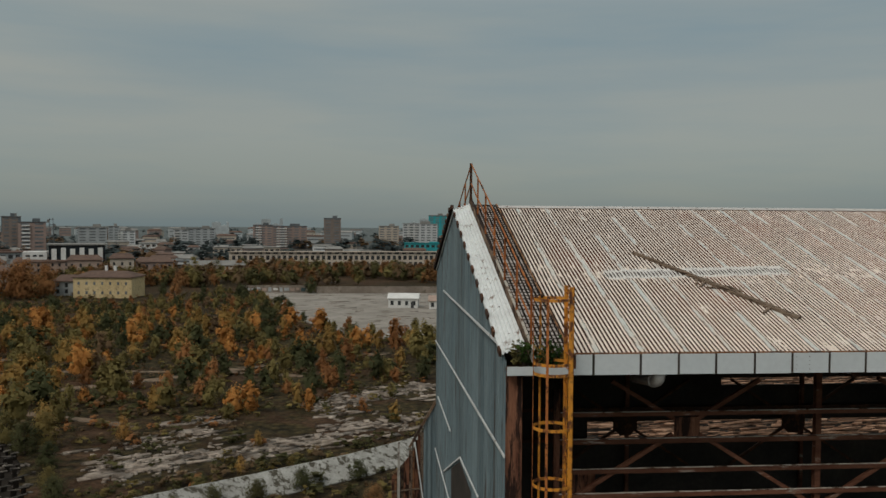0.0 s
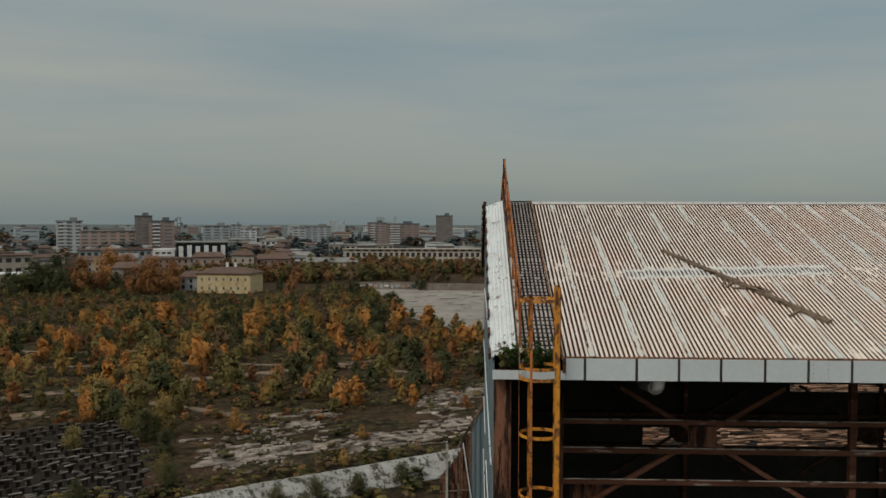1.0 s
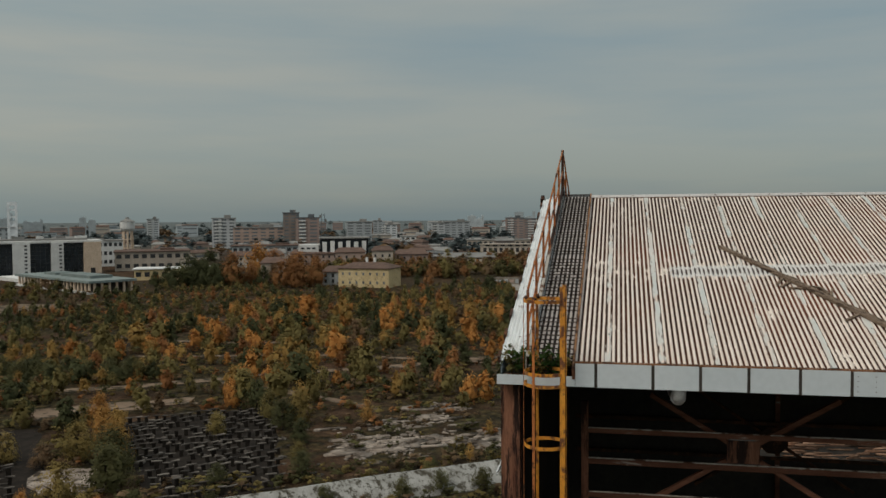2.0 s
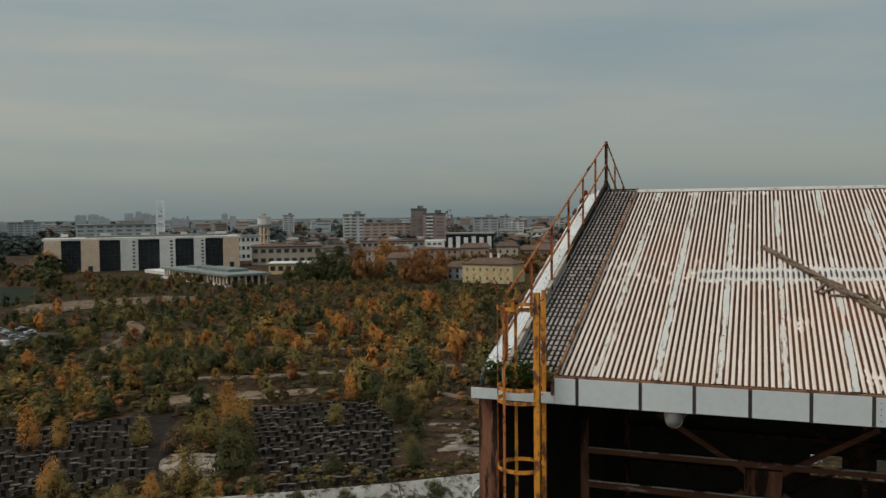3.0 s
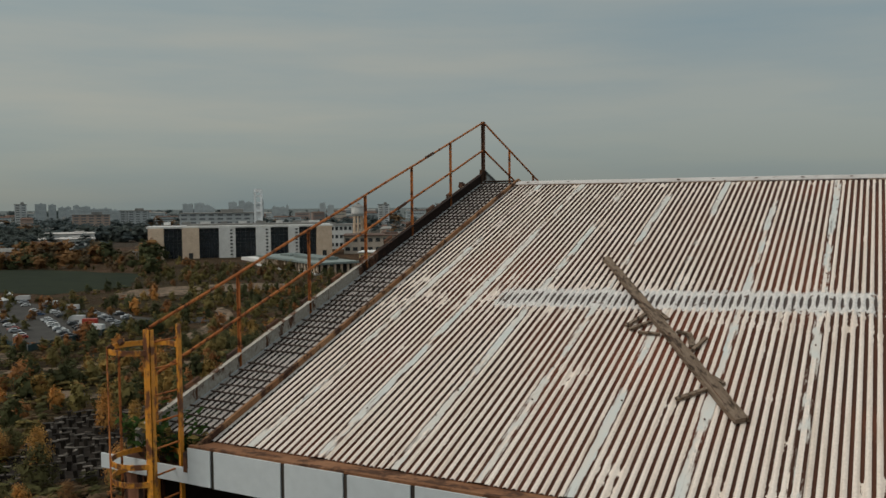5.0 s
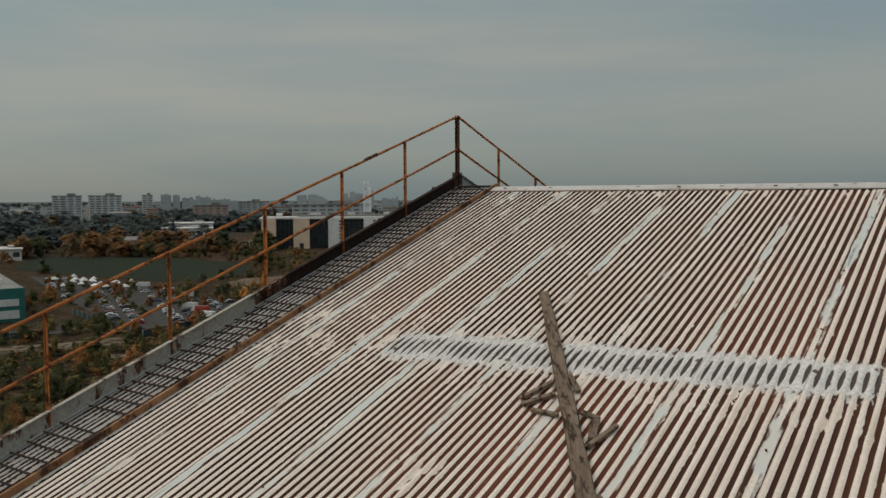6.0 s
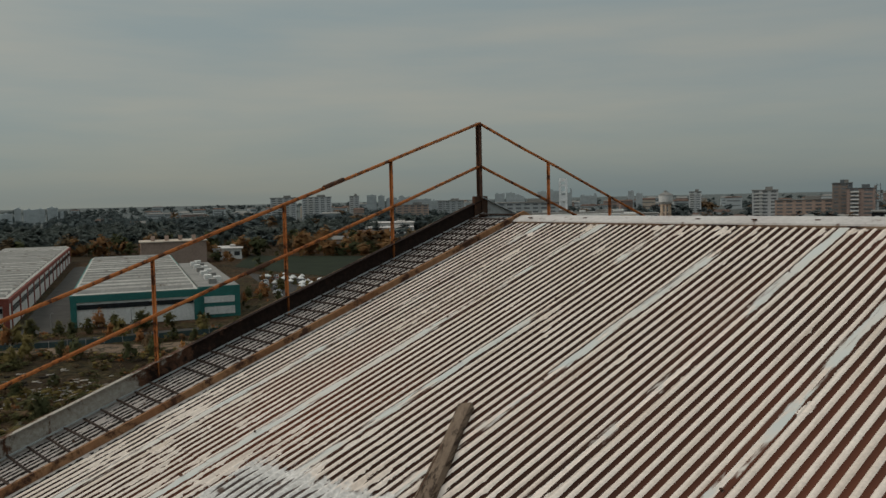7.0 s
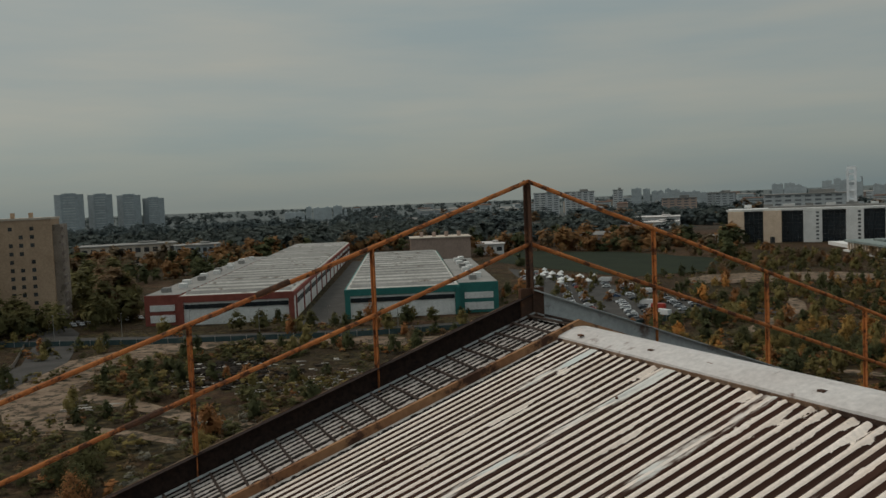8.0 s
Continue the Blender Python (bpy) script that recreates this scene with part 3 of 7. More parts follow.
        return self.add(verts, [tuple(range(n)), tuple(range(2 * n - 1, n - 1, -1))] + [((i + 1) % n, i, n + i, n + (i + 1) % n) for i in range(n)])

    def prism(self, outline, z0, z1):
        """An upright prism over a plan outline."""
        n = len(outline)
        pts = [(x, y, z) for z in (z0, z1) for x, y in outline]
        return self.add(pts, [tuple(range(n - 1, -1, -1)), tuple(range(n, 2 * n))] + [(i, (i + 1) % n, n + (i + 1) % n, n + i) for i in range(n)])

    def mesh(self, name, mat, smooth=False):
        me = bpy.data.meshes.new(name)
        me.from_pydata(self.v, [], self.f)
        me.materials.append(mat)
        if smooth:
            me.shade_smooth()
        return me


def part(name, b, mat, parent=None, label="", smooth=False):
    """One mesh under a thing or a part; b is a Build or a ready mesh."""
    ob = new(name, b if isinstance(b, bpy.types.Mesh) else b.mesh(name, mat, smooth))
    if parent is not None:
        ob.parent = parent
    return tagged(ob, label)


def thing(name, at=(0, 0, 0), turn=0.0, label="", category="", group="", kind=""):
    ob = new(name)
    ob.matrix_basis = pose(*at, 0, 0, turn)
    return tagged(ob, label, category, group, kind)


def slab(name, outline, z0, z1, mat, label, category):
    """A piece of the setting laid over a plan outline."""
    return tagged(part(name, Build().prism(outline, z0, z1), mat), label, category, "", "structure")


def wobble(points, amount, steps=5, seed=3):
    """A plan outline with uneven edges."""
    rnd, out = random.Random(seed), []
    for (x0, y0), (x1, y1) in zip(points, points[1:] + points[:1]):
        for k in range(steps):
            t = k / steps
            out.append((x0 + (x1 - x0) * t + rnd.uniform(-amount, amount), y0 + (y1 - y0) * t + rnd.uniform(-amount, amount)))
    return out

# ---------------------------------------------------------------- ground
GROUND = -20.9
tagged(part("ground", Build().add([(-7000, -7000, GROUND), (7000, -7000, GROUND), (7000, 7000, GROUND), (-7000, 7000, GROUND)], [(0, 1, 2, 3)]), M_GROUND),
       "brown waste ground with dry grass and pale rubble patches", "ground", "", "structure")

# ---------------------------------------------------------------- the hall
SLOPE, BACK_SLOPE, EAVE_Z, RIDGE_Y, HALL_X = 0.33, 0.365, 23.25, 10.05, 42.0
RIDGE_Z = EAVE_Z + SLOPE * RIDGE_Y
BACK_Y = 16.3


def zr(y):
    """The roof's mean height over the plan."""
    return EAVE_Z + SLOPE * y if y <= RIDGE_Y else RIDGE_Z - BACK_SLOPE * (y - RIDGE_Y)


hall = thing("industrial_hall", (0, 0, 0), 0, "tall disused steel hall with rusty corrugated gable roof and open sides", "hall")


def sheet_mesh(y0, y1, name, start=0, waves=10):
    """A corrugated sheet from y0 up to y1, flat where it laps its neighbours, 5 mm thick to the eye."""
    per, b = 10, Build()
    prof = []
    for i in range(start * per, waves * per + 1):
        u = i / per
        h = 0.0115 * math.cos(2 * math.pi * u)
        if u < 0.75 or u > waves - 0.75:
            h = 0.0110 + (0.003 if u < 0.75 else 0.0)
        prof.append((u * PITCH, h))
    n = len(prof) - 1
    rows = []
    for y, z in ((y0, zr(y0)), (y1, zr(y1))):
        for off in (0.0, -0.005):
            rows.append([(x, y, z + h + off) for x, h in prof])
    top0, bot0, top1, bot1 = rows
    m = n + 1
    verts = top0 + bot0 + top1 + bot1
    faces = []
    for i in range(n):
        faces += [(i, i + 1, 2 * m + i + 1, 2 * m + i), (m + i + 1, m + i, 3 * m + i, 3 * m + i + 1), (i + 1, i, m + i, m + i + 1), (2 * m + i, 2 * m + i + 1, 3 * m + i + 1, 3 * m + i)]
    return b.add(verts, faces).mesh(name, M_ROOF)


roof = part("roof_frame", Build().span((0.3, 10.0, RIDGE_Z - 0.32), (HALL_X - 0.3, 10.1, RIDGE_Z - 0.10)), M_DARKRUST, hall)

rnd = random.Random(7)
count = int((HALL_X - SEAM_X) / SHEET)
RUNS = ((0.40, 4.72, 0.0), (4.55, RIDGE_Y - 0.05, 0.004), (BACK_Y - 0.05, RIDGE_Y + 0.05, 0.0))
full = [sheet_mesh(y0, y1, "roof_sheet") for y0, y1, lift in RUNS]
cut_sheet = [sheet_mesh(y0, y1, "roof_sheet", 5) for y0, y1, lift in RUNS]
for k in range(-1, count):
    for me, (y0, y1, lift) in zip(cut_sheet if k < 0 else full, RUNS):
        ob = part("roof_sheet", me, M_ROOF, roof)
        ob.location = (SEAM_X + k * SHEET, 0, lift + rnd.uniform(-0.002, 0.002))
# raised verge strips beside the walkway, down both slopes
for y0, y1 in ((0.60, RIDGE_Y), (RIDGE_Y, BACK_Y - 0.1)):
    b = Build()
    rows, n = [], 48
    for y in (y0, y1):
        for off in (0.0, -0.008):
            rows.append([(-0.06 + 0.50 * i / n, y, zr(y) - 0.12 + 0.19 * i / n + off + 0.020 * math.cos(2 * math.pi * i / 8)) for i in range(n + 1)])
    m = n + 1
    faces = [f for i in range(n) for f in ((i, i + 1, 2 * m + i + 1, 2 * m + i), (m + i + 1, m + i, 3 * m + i, 3 * m + i + 1), (i + 1, i, m + i, m + i + 1))]
    b.add(sum(rows, []), faces)
    b.add([(-0.07, y0, zr(y0) - 0.105), (-0.055, y0, zr(y0) - 0.105), (-0.055, y1, zr(y1) - 0.105), (-0.07, y1, zr(y1) - 0.105),
           (-0.07, y0, zr(y0) - 0.19), (-0.055, y0, zr(y0) - 0.19), (-0.055, y1, zr(y1) - 0.19), (-0.07, y1, zr(y1) - 0.19)],
          [(0, 1, 2, 3), (4, 5, 1, 0), (5, 6, 2, 1), (7, 6, 5, 4), (3, 2, 6, 7), (4, 0, 3, 7)])
    part("verge_sheet", b, M_VERGE, roof, "white painted corrugated verge strip")
# small dark brackets along the gable edge
rk = random.Random(11)
for k in range(11):
    y = 0.7 + k * 0.88
    b = Build().box((-0.085, y, zr(y) - 0.10), (0.05, 0.26 + rk.uniform(-0.06, 0.08), 0.13), Euler((0.32, 0, 0)).to_matrix())
    part("verge_bracket", b, M_DARKRUST, roof)
part("back_trim", Build().bar((-0.10, RIDGE_Y + 0.05, RIDGE_Z - 0.02), (-0.10, BACK_Y, zr(BACK_Y) - 0.04), 0.10, 0.12), M_BLACKRUST, roof, "black rusted trim down the far verge")
for k in range(12):
    y = RIDGE_Y + 0.4 + k * 0.5
    part("verge_bracket", Build().box((-0.13, y, zr(y) + 0.03), (0.12, 0.14, 0.10), Euler((-0.35, 0, 0)).to_matrix()), M_STRINGER_R if k % 2 else M_DARKRUST, roof)

# ridge cap in lengths, with a rusty closing strip under its edge
x, k = 1.36, 0
plate = Build().box((0, 0, 0), (0.05, 0.035, 0.012)).mesh("fixing_plate", M_DARKRUST)
while x < HALL_X:
    x1 = min(x + 3.1, HALL_X)
    prof = [(-0.235, zr(RIDGE_Y - 0.235) + 0.022), (-0.23, zr(RIDGE_Y - 0.23) + 0.040), (-0.16, zr(RIDGE_Y - 0.16) + 0.046), (-0.06, RIDGE_Z + 0.026), (0.0, RIDGE_Z + 0.030),
            (0.06, RIDGE_Z + 0.026), (0.16, zr(RIDGE_Y - 0.16) + 0.046), (0.40, zr(RIDGE_Y - 0.40) + 0.040)]
    lift = 0.004 * (k % 2)
    verts = [(xx, RIDGE_Y + dy, z + lift + o) for xx in (x - 0.05, x1) for o in (0, -0.006) for dy, z in prof]
    n = len(prof)
    faces = []
    for i in range(n - 1):
        faces += [(i, 2 * n + i, 2 * n + i + 1, i + 1), (n + i + 1, 3 * n + i + 1, 3 * n + i, n + i), (i, i + 1, n + i + 1, n + i), (2 * n + i + 1, 2 * n + i, 3 * n + i, 3 * n + i + 1)]
    faces += [(0, n, 3 * n, 2 * n)]
    cap = part("ridge_cap", Build().add(verts, faces), M_CAP, roof, "pale metal ridge cap")
    for j in range(4):
        xx = x + 0.3 + j * 0.78 + rk.uniform(-0.1, 0.1)
        part("fixing_plate", plate, M_DARKRUST, cap).location = (xx, RIDGE_Y - 0.15 + rk.uniform(-0.04, 0.05), zr(RIDGE_Y - 0.15) + 0.052)
    part("closing_strip", Build().bar((x, RIDGE_Y - 0.24, zr(RIDGE_Y - 0.24) + 0.014), (x1, RIDGE_Y - 0.24, zr(RIDGE_Y - 0.24) + 0.014), 0.02, 0.028), M_STRINGER_R, roof)
    x, k = x1, k + 1

# screw heads along the laps
screw = Build().box((0, 0, 0), (0.018, 0.02, 0.010)).mesh("screw", M_DARKRUST)
for k in range(0, 12):
    for j in range(13):
        y = 0.5 + j * 0.74 + rk.uniform(-0.15, 0.15)
        if rk.random() < 0.3 and y < 9.6:
            part("screw", screw, M_DARKRUST, roof).matrix_basis = pose(SEAM_X + k * SHEET + rk.uniform(-0.04, 0.05), y, zr(y) + 0.034, 18, 0, rk.uniform(0, 60))

# fascia: panels between black posts, and the gutter behind them
posts = [1.718, 2.695, 3.49, 4.277, 5.10, 5.905, 6.71, 7.50]
while posts[-1] < HALL_X - 1:
    posts.append(posts[-1] + 0.80)
fascia = thing("eaves_fascia", (0, 0, 0), 0, "pale blue-white panelled eaves fascia split by black posts", "fascia")
left = 1.36
for k, x in enumerate(posts):
    b = Build().box(((left + x - 0.027) / 2, -0.012, 23.205), (x - 0.027 - left, 0.022, 0.41 + 0.006 * (k % 3)))
    panel = part("panel", b, M_FASCIA, fascia)
    if k == 6:
        d = Build()
        for r in range(4):
            for c in (0.06, 0.34):
                d.box((left + c, -0.026, 23.08 + r * 0.085), (0.012, 0.008, 0.012))
        part("rivets", d, M_DARKRUST, panel)
    part("post", Build().span((x - 0.026, -0.006, 22.985), (x + 0.026, 0.05, 23.40)), M_DARKWALL, fascia, "black steel post")
    left = x + 0.027
part("gutter_bed", Build().add([(1.36, 0.045, 23.405), (HALL_X, 0.045, 23.405), (HALL_X, 0.46, 23.362), (1.36, 0.46, 23.362), (1.36, 0.045, 23.375), (HALL_X, 0.045, 23.375), (HALL_X, 0.46, 23.332), (1.36, 0.46, 23.332)],
                                [(0, 1, 2, 3), (7, 6, 5, 4), (4, 5, 1, 0), (5, 6, 2, 1), (6, 7, 3, 2), (7, 4, 0, 3)]), M_GUTTER, fascia, "orange-brown rusted gutter bed")
part("gutter_lip", Build().bar((1.36, 0.02, 23.425), (HALL_X, 0.02, 23.425), 0.05, 0.028), M_GUTTER, fascia, "rusty gutter lip")
# low broken stretch below the walkway's foot
part("low_board", Build().span((-0.04, -0.022, 23.0), (1.355, 0.004, 23.175)), M_FASCIA, fascia, "low white board stained with soil")
part("soil_tray", Build().span((0.0, 0.01, 23.02), (1.355, 0.55, 23.10)), M_DARKRUST, fascia)
part("end_plate", Build().span((1.30, -0.03, 23.13), (1.352, 0.02, 23.36)), M_DARKRUST, fascia)

# gable cladding: upright ribbed sheets cut to the roof's slope
gable = tagged(part("wall_gable", Build().prism([(0.10, 0.7), (0.16, 0.7), (0.16, BACK_Y - 0.3), (0.10, BACK_Y - 0.3)], GROUND, 23.0), M_DARKWALL), "blue-grey ribbed metal gable wall, stained and dented", "wall", "", "structure")
rib = [(0.0, 0.0), (0.07, 0.0), (0.09, -0.035), (0.16, -0.035), (0.18, 0.0), (0.25, 0.0)]
rg = random.Random(5)
for k in range(16):
    b, base = Build(), 0.34 + k * 0.995
    lean, drop = rg.uniform(-0.012, 0.004), rg.choice((0, 0, 0, 0.25, 0.6)) if k in (4, 5, 6, 9) else 0.0
    pts = [(base + j * 0.25 + y, x) for j in range(4) for y, x in rib[:-1]] + [(base + 1.0, 0.0)]
    lo, hi = [], []
    for y, x in pts:
        lo.append((x + lean * 4, y, GROUND))
        hi.append((x, y, zr(y) - 0.14))
    n = len(pts)
    b.add(lo + hi, [(i + 1, i, n + i, n + i + 1) for i in range(n - 1)])
    ob = part("cladding_sheet", b, M_CLAD, gable)
    ob.location.x = rg.uniform(-0.010, 0.010)
# pale diagonal strips across the cladding
for (ya, za), (yb, zb) in (((13.2, 23.62), (1.1, 23.50)), ((16.25, 21.40), (0.1, 21.34)), ((16.2, 17.15), (10.6, 16.9)), ((15.1, 19.42), (10.5, 19.26)), ((12.7, 17.28), (7.8, 19.15)), ((7.8, 19.15), (3.8, 19.27))):
    part("diagonal_strip", Build().bar((-0.065, ya, za), (-0.065, yb, zb), 0.03, 0.055), M_VERGE, gable, "white metal strip across the cladding")
# near-black plate on the cladding stands for the darkness inside a torn hole
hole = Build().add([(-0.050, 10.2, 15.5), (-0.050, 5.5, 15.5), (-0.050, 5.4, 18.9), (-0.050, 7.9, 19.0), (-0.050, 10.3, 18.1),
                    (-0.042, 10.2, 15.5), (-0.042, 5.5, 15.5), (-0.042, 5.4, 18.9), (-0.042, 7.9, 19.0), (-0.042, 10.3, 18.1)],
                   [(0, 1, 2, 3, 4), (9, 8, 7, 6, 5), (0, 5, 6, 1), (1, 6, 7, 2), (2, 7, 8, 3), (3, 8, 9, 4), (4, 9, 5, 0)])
part("hatch", hole, M_DARKWALL, gable, "dark plate in place of a torn opening")
# lean-to of rusty boards at the gable's far end
shed = thing("lean_to", (-0.8, 16.6, GROUND), 0, "row of rusty weathered boards standing behind the gable", "shed")
o = (-0.8, 16.6, GROUND)
rg = random.Random(9)
def lean_top(x):
    """The lean-to's sloping top edge."""
    return 16.2 if x < -1.06 else 17.05 + (x + 1.04) * 1.75


part("backing", Build(o).add([(x, 16.53, z) for x in (-1.75, -1.06, -1.04, 0.0) for z in (GROUND, lean_top(x) - 0.25)], [(0, 2, 3, 1), (2, 4, 5, 3), (4, 6, 7, 5)]), M_COLUMN, shed, "dark rusty backing sheet")
x = -1.74
while x < -0.50:
    w, top = rg.uniform(0.05, 0.13), lean_top(x) + (rg.uniform(-0.7, 0.35) if x < -1.06 else rg.uniform(-0.25, 0.0))
    part("board", Build(o).box((x, 16.44 + rg.uniform(-0.05, 0.05), (top + GROUND) / 2), (w, 0.04, top - GROUND), Euler((0, rg.uniform(-0.0035, 0.0035), 0)).to_matrix()), rg.choice((M_COLUMN, M_STRINGER_R, M_WOOD, M_STRINGER_R, M_WOOD, M_GUTTER)), shed)
    x += w * rg.uniform(0.8, 1.15)
ribs = [(-0.50 + 0.05 * k, 16.42 - (0.03 if k % 4 in (1, 2) else 0.0)) for k in range(11)]
part("cladding", Build(o).add([(x, y, GROUND) for x, y in ribs] + [(x, y, lean_top(x)) for x, y in ribs], [(k, k + 1, 12 + k, 11 + k) for k in range(10)]), M_CLAD, shed, "blue-grey ribbed cladding")
part("verge_bar", Build(o).bar((-1.06, 16.38, 17.15), (0.04, 16.38, 19.10), 0.07, 0.09), M_STRINGER_R, shed)
part("white_strip", Build(o).bar((-0.85, 16.36, 17.35), (-0.42, 16.36, 14.4), 0.05, 0.06, (0, 1, 0)), M_VERGE, shed, "white metal strip")
part("rail", Build(o).bar((-1.75, 16.38, 15.4), (-0.6, 16.38, 15.5), 0.04, 0.06), M_WOOD, shed)
part("post", Build(o).box((-1.48, 16.36, (17.4 + GROUND) / 2), (0.10, 0.09, 17.4 - GROUND)), M_STRINGER, shed, "flaking white post")

# steel frame: columns, trusses, purlins, wind girder behind the open front


def column(x, y, h, parent, w=0.30):
    b = Build()
    b.span((x - w / 2, y - w / 2, GROUND), (x + w / 2, y - w / 2 + 0.025, h)).span((x - w / 2, y + w / 2 - 0.025, GROUND), (x + w / 2, y + w / 2, h))
    b.span((x - 0.012, y - w / 2 + 0.025, GROUND), (x + 0.012, y + w / 2 - 0.025, h))
    return part("column", b, M_COLUMN if x < 1 else M_BEAM, parent)


for x in (0.16, 7.55, 14.8, 22.0, 29.2, 36.4, 41.7):
    for y in (0.46 if x < 1 else 2.1, BACK_Y - 0.5):
        column(x + (0.12 if 1 < x and y < 5 else 0), y, 22.98 if y < 5 else zr(y) - 0.25, hall, 0.34 if x < 1 else 0.14)
    if x > 1:
        b = Build()
        b.bar((x, 0.4, 22.9), (x, BACK_Y - 0.4, 22.9), 0.16, 0.18)
        for ya, yb in ((0.4, RIDGE_Y), (BACK_Y - 0.4, RIDGE_Y)):
            b.bar((x, ya, zr(ya) - 0.22), (x, yb, zr(yb) - 0.22), 0.16, 0.16)
        part("truss_chord", b, M_DARKRUST, hall)
        for k in range(1, 6):
            ya, yb = k * 2.5, k * 2.5 + (1.25 if k < 4 else -1.25)
            part("truss_web", Build().bar((x, ya, 22.95), (x, yb, zr(yb) - 0.25), 0.08, 0.08), M_DARKRUST, hall)
for k in range(1, 8):
    for y in (k * 1.35, 2 * RIDGE_Y - k * 1.35):
        if y > BACK_Y:
            continue
        part("purlin", Build().bar((0.2, y, zr(y) - 0.09), (HALL_X - 0.2, y, zr(y) - 0.09), 0.07, 0.13), M_DARKRUST, hall)
girder = thing("lattice_girder", (0, 2.0, 19.8), 0, "rusty lattice wind girder with paint-flaked rails", "girder")
o = (0, 2.0, 19.8)
for z, h in ((21.72, 0.10), (21.10, 0.12), (20.42, 0.11), (19.86, 0.11), (19.2, 0.12), (18.5, 0.12)):
    part("rail", Build(o).bar((1.4, 2.0, z), (HALL_X - 0.3, 2.0, z), 0.07, h * 0.9), M_BEAM, girder)
for k in range(6):
    xc = 4.48 + k * 6.4
    part("gusset", Build(o).prism([(xc - 0.30, 1.97), (xc + 0.30, 1.97), (xc + 0.30, 2.0), (xc - 0.30, 2.0)], 21.20, 21.64), M_COLUMN, girder, "brown rusted gusset plate")
    for dx, dz in ((-1.75, 1.05), (1.75, 1.05), (-3.1, -1.9), (3.1, -1.9)):
        part("brace", Build(o).bar((xc + 0.10 * dx, 2.06, 21.42 + 0.10 * dz), (xc + dx, 2.06, 21.42 + dz), 0.09, 0.10, (0, 1, 0)), M_BEAM, girder)
for z in (21.775, 21.165, 20.48, 19.92):
    part("rail_edge", Build(o).bar((1.5, 1.985, z), (HALL_X - 0.4, 1.985, z), 0.05, 0.014), M_FLAKE, girder, "pale paint left along the rail's top edge")
rear = thing("rear_girder", (0, 15.4, 18.2), 0, "dark rusted lattice girder across the open back", "girder")
o = (0, 15.4, 18.2)
for z in (18.75, 17.55):
    part("rail", Build(o).bar((0.6, 15.5, z), (HALL_X - 0.3, 15.5, z), 0.09, 0.12), M_DARKRUST, rear)
for k in range(5):
    xc = 7.35 + k * 6.9
    c = [(xc + 0.52 * math.cos(math.pi * (i + 0.5) / 4), 18.2 + 0.50 * math.sin(math.pi * (i + 0.5) / 4)) for i in range(8)]
    pts = [(x, y, z) for y in (15.38, 15.42) for x, z in c]
    part("gusset", Build(o).add(pts, [tuple(range(8)), tuple(range(15, 7, -1))] + [((i + 1) % 8, i, i + 8, (i + 1) % 8 + 8) for i in range(8)]), M_DARKRUST, rear, "dark eight-sided gusset plate")
    for dx, dz in ((-2.6, 1.7), (2.6, 1.7), (-2.6, -1.7), (2.6, -1.7)):
        part("brace", Build(o).bar((xc + 0.10 * dx, 15.46, 18.2 + 0.10 * dz), (xc + dx, 15.46, 18.2 + dz), 0.10, 0.10, (0, 1, 0)), M_DARKRUST, rear)
o = (0, 2.0, 19.8)
part("plywood_box", Build(o).box((2.05, 2.25, 20.05), (0.75, 0.05, 0.55)), M_COLUMN, girder)
part("end_stile", Build(o).box((1.45, 2.02, 20.2), (0.14, 0.12, 4.2)), M_COLUMN, girder)

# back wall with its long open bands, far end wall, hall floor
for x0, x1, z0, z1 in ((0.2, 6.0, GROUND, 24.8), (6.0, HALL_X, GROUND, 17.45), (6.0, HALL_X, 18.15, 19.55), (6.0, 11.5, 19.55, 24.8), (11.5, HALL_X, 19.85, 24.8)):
    tagged(part("wall_back", Build().span((x0, BACK_Y - 0.3, z0), (x1, BACK_Y - 0.15, z1)), M_DARKWALL), "dark back wall of the hall", "wall", "", "structure")
tagged(part("wall_end", Build().span((HALL_X, 0.2, GROUND), (HALL_X + 0.15, BACK_Y - 0.2, 23.2)), M_CLAD), "blue-grey metal end wall", "wall", "", "structure")
tagged(part("wall_front", Build().span((0.5, 0.1, GROUND), (HALL_X, 0.35, 14.0)), M_CONC), "concrete lower front wall", "wall", "", "structure")
tagged(part("floor_hall", Build().span((0.2, 0.4, GROUND + 0.02), (HALL_X, BACK_Y - 0.35, GROUND + 0.08)), M_CONC), "dusty concrete hall floor", "floor", "", "structure")
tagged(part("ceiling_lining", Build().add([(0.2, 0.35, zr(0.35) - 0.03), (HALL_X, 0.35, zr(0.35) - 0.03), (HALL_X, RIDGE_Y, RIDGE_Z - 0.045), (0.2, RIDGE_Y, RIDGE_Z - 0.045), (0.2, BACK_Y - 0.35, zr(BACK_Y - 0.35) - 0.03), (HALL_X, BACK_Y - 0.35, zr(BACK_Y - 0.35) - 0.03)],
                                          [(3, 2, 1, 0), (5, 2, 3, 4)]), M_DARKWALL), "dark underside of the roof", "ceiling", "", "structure")

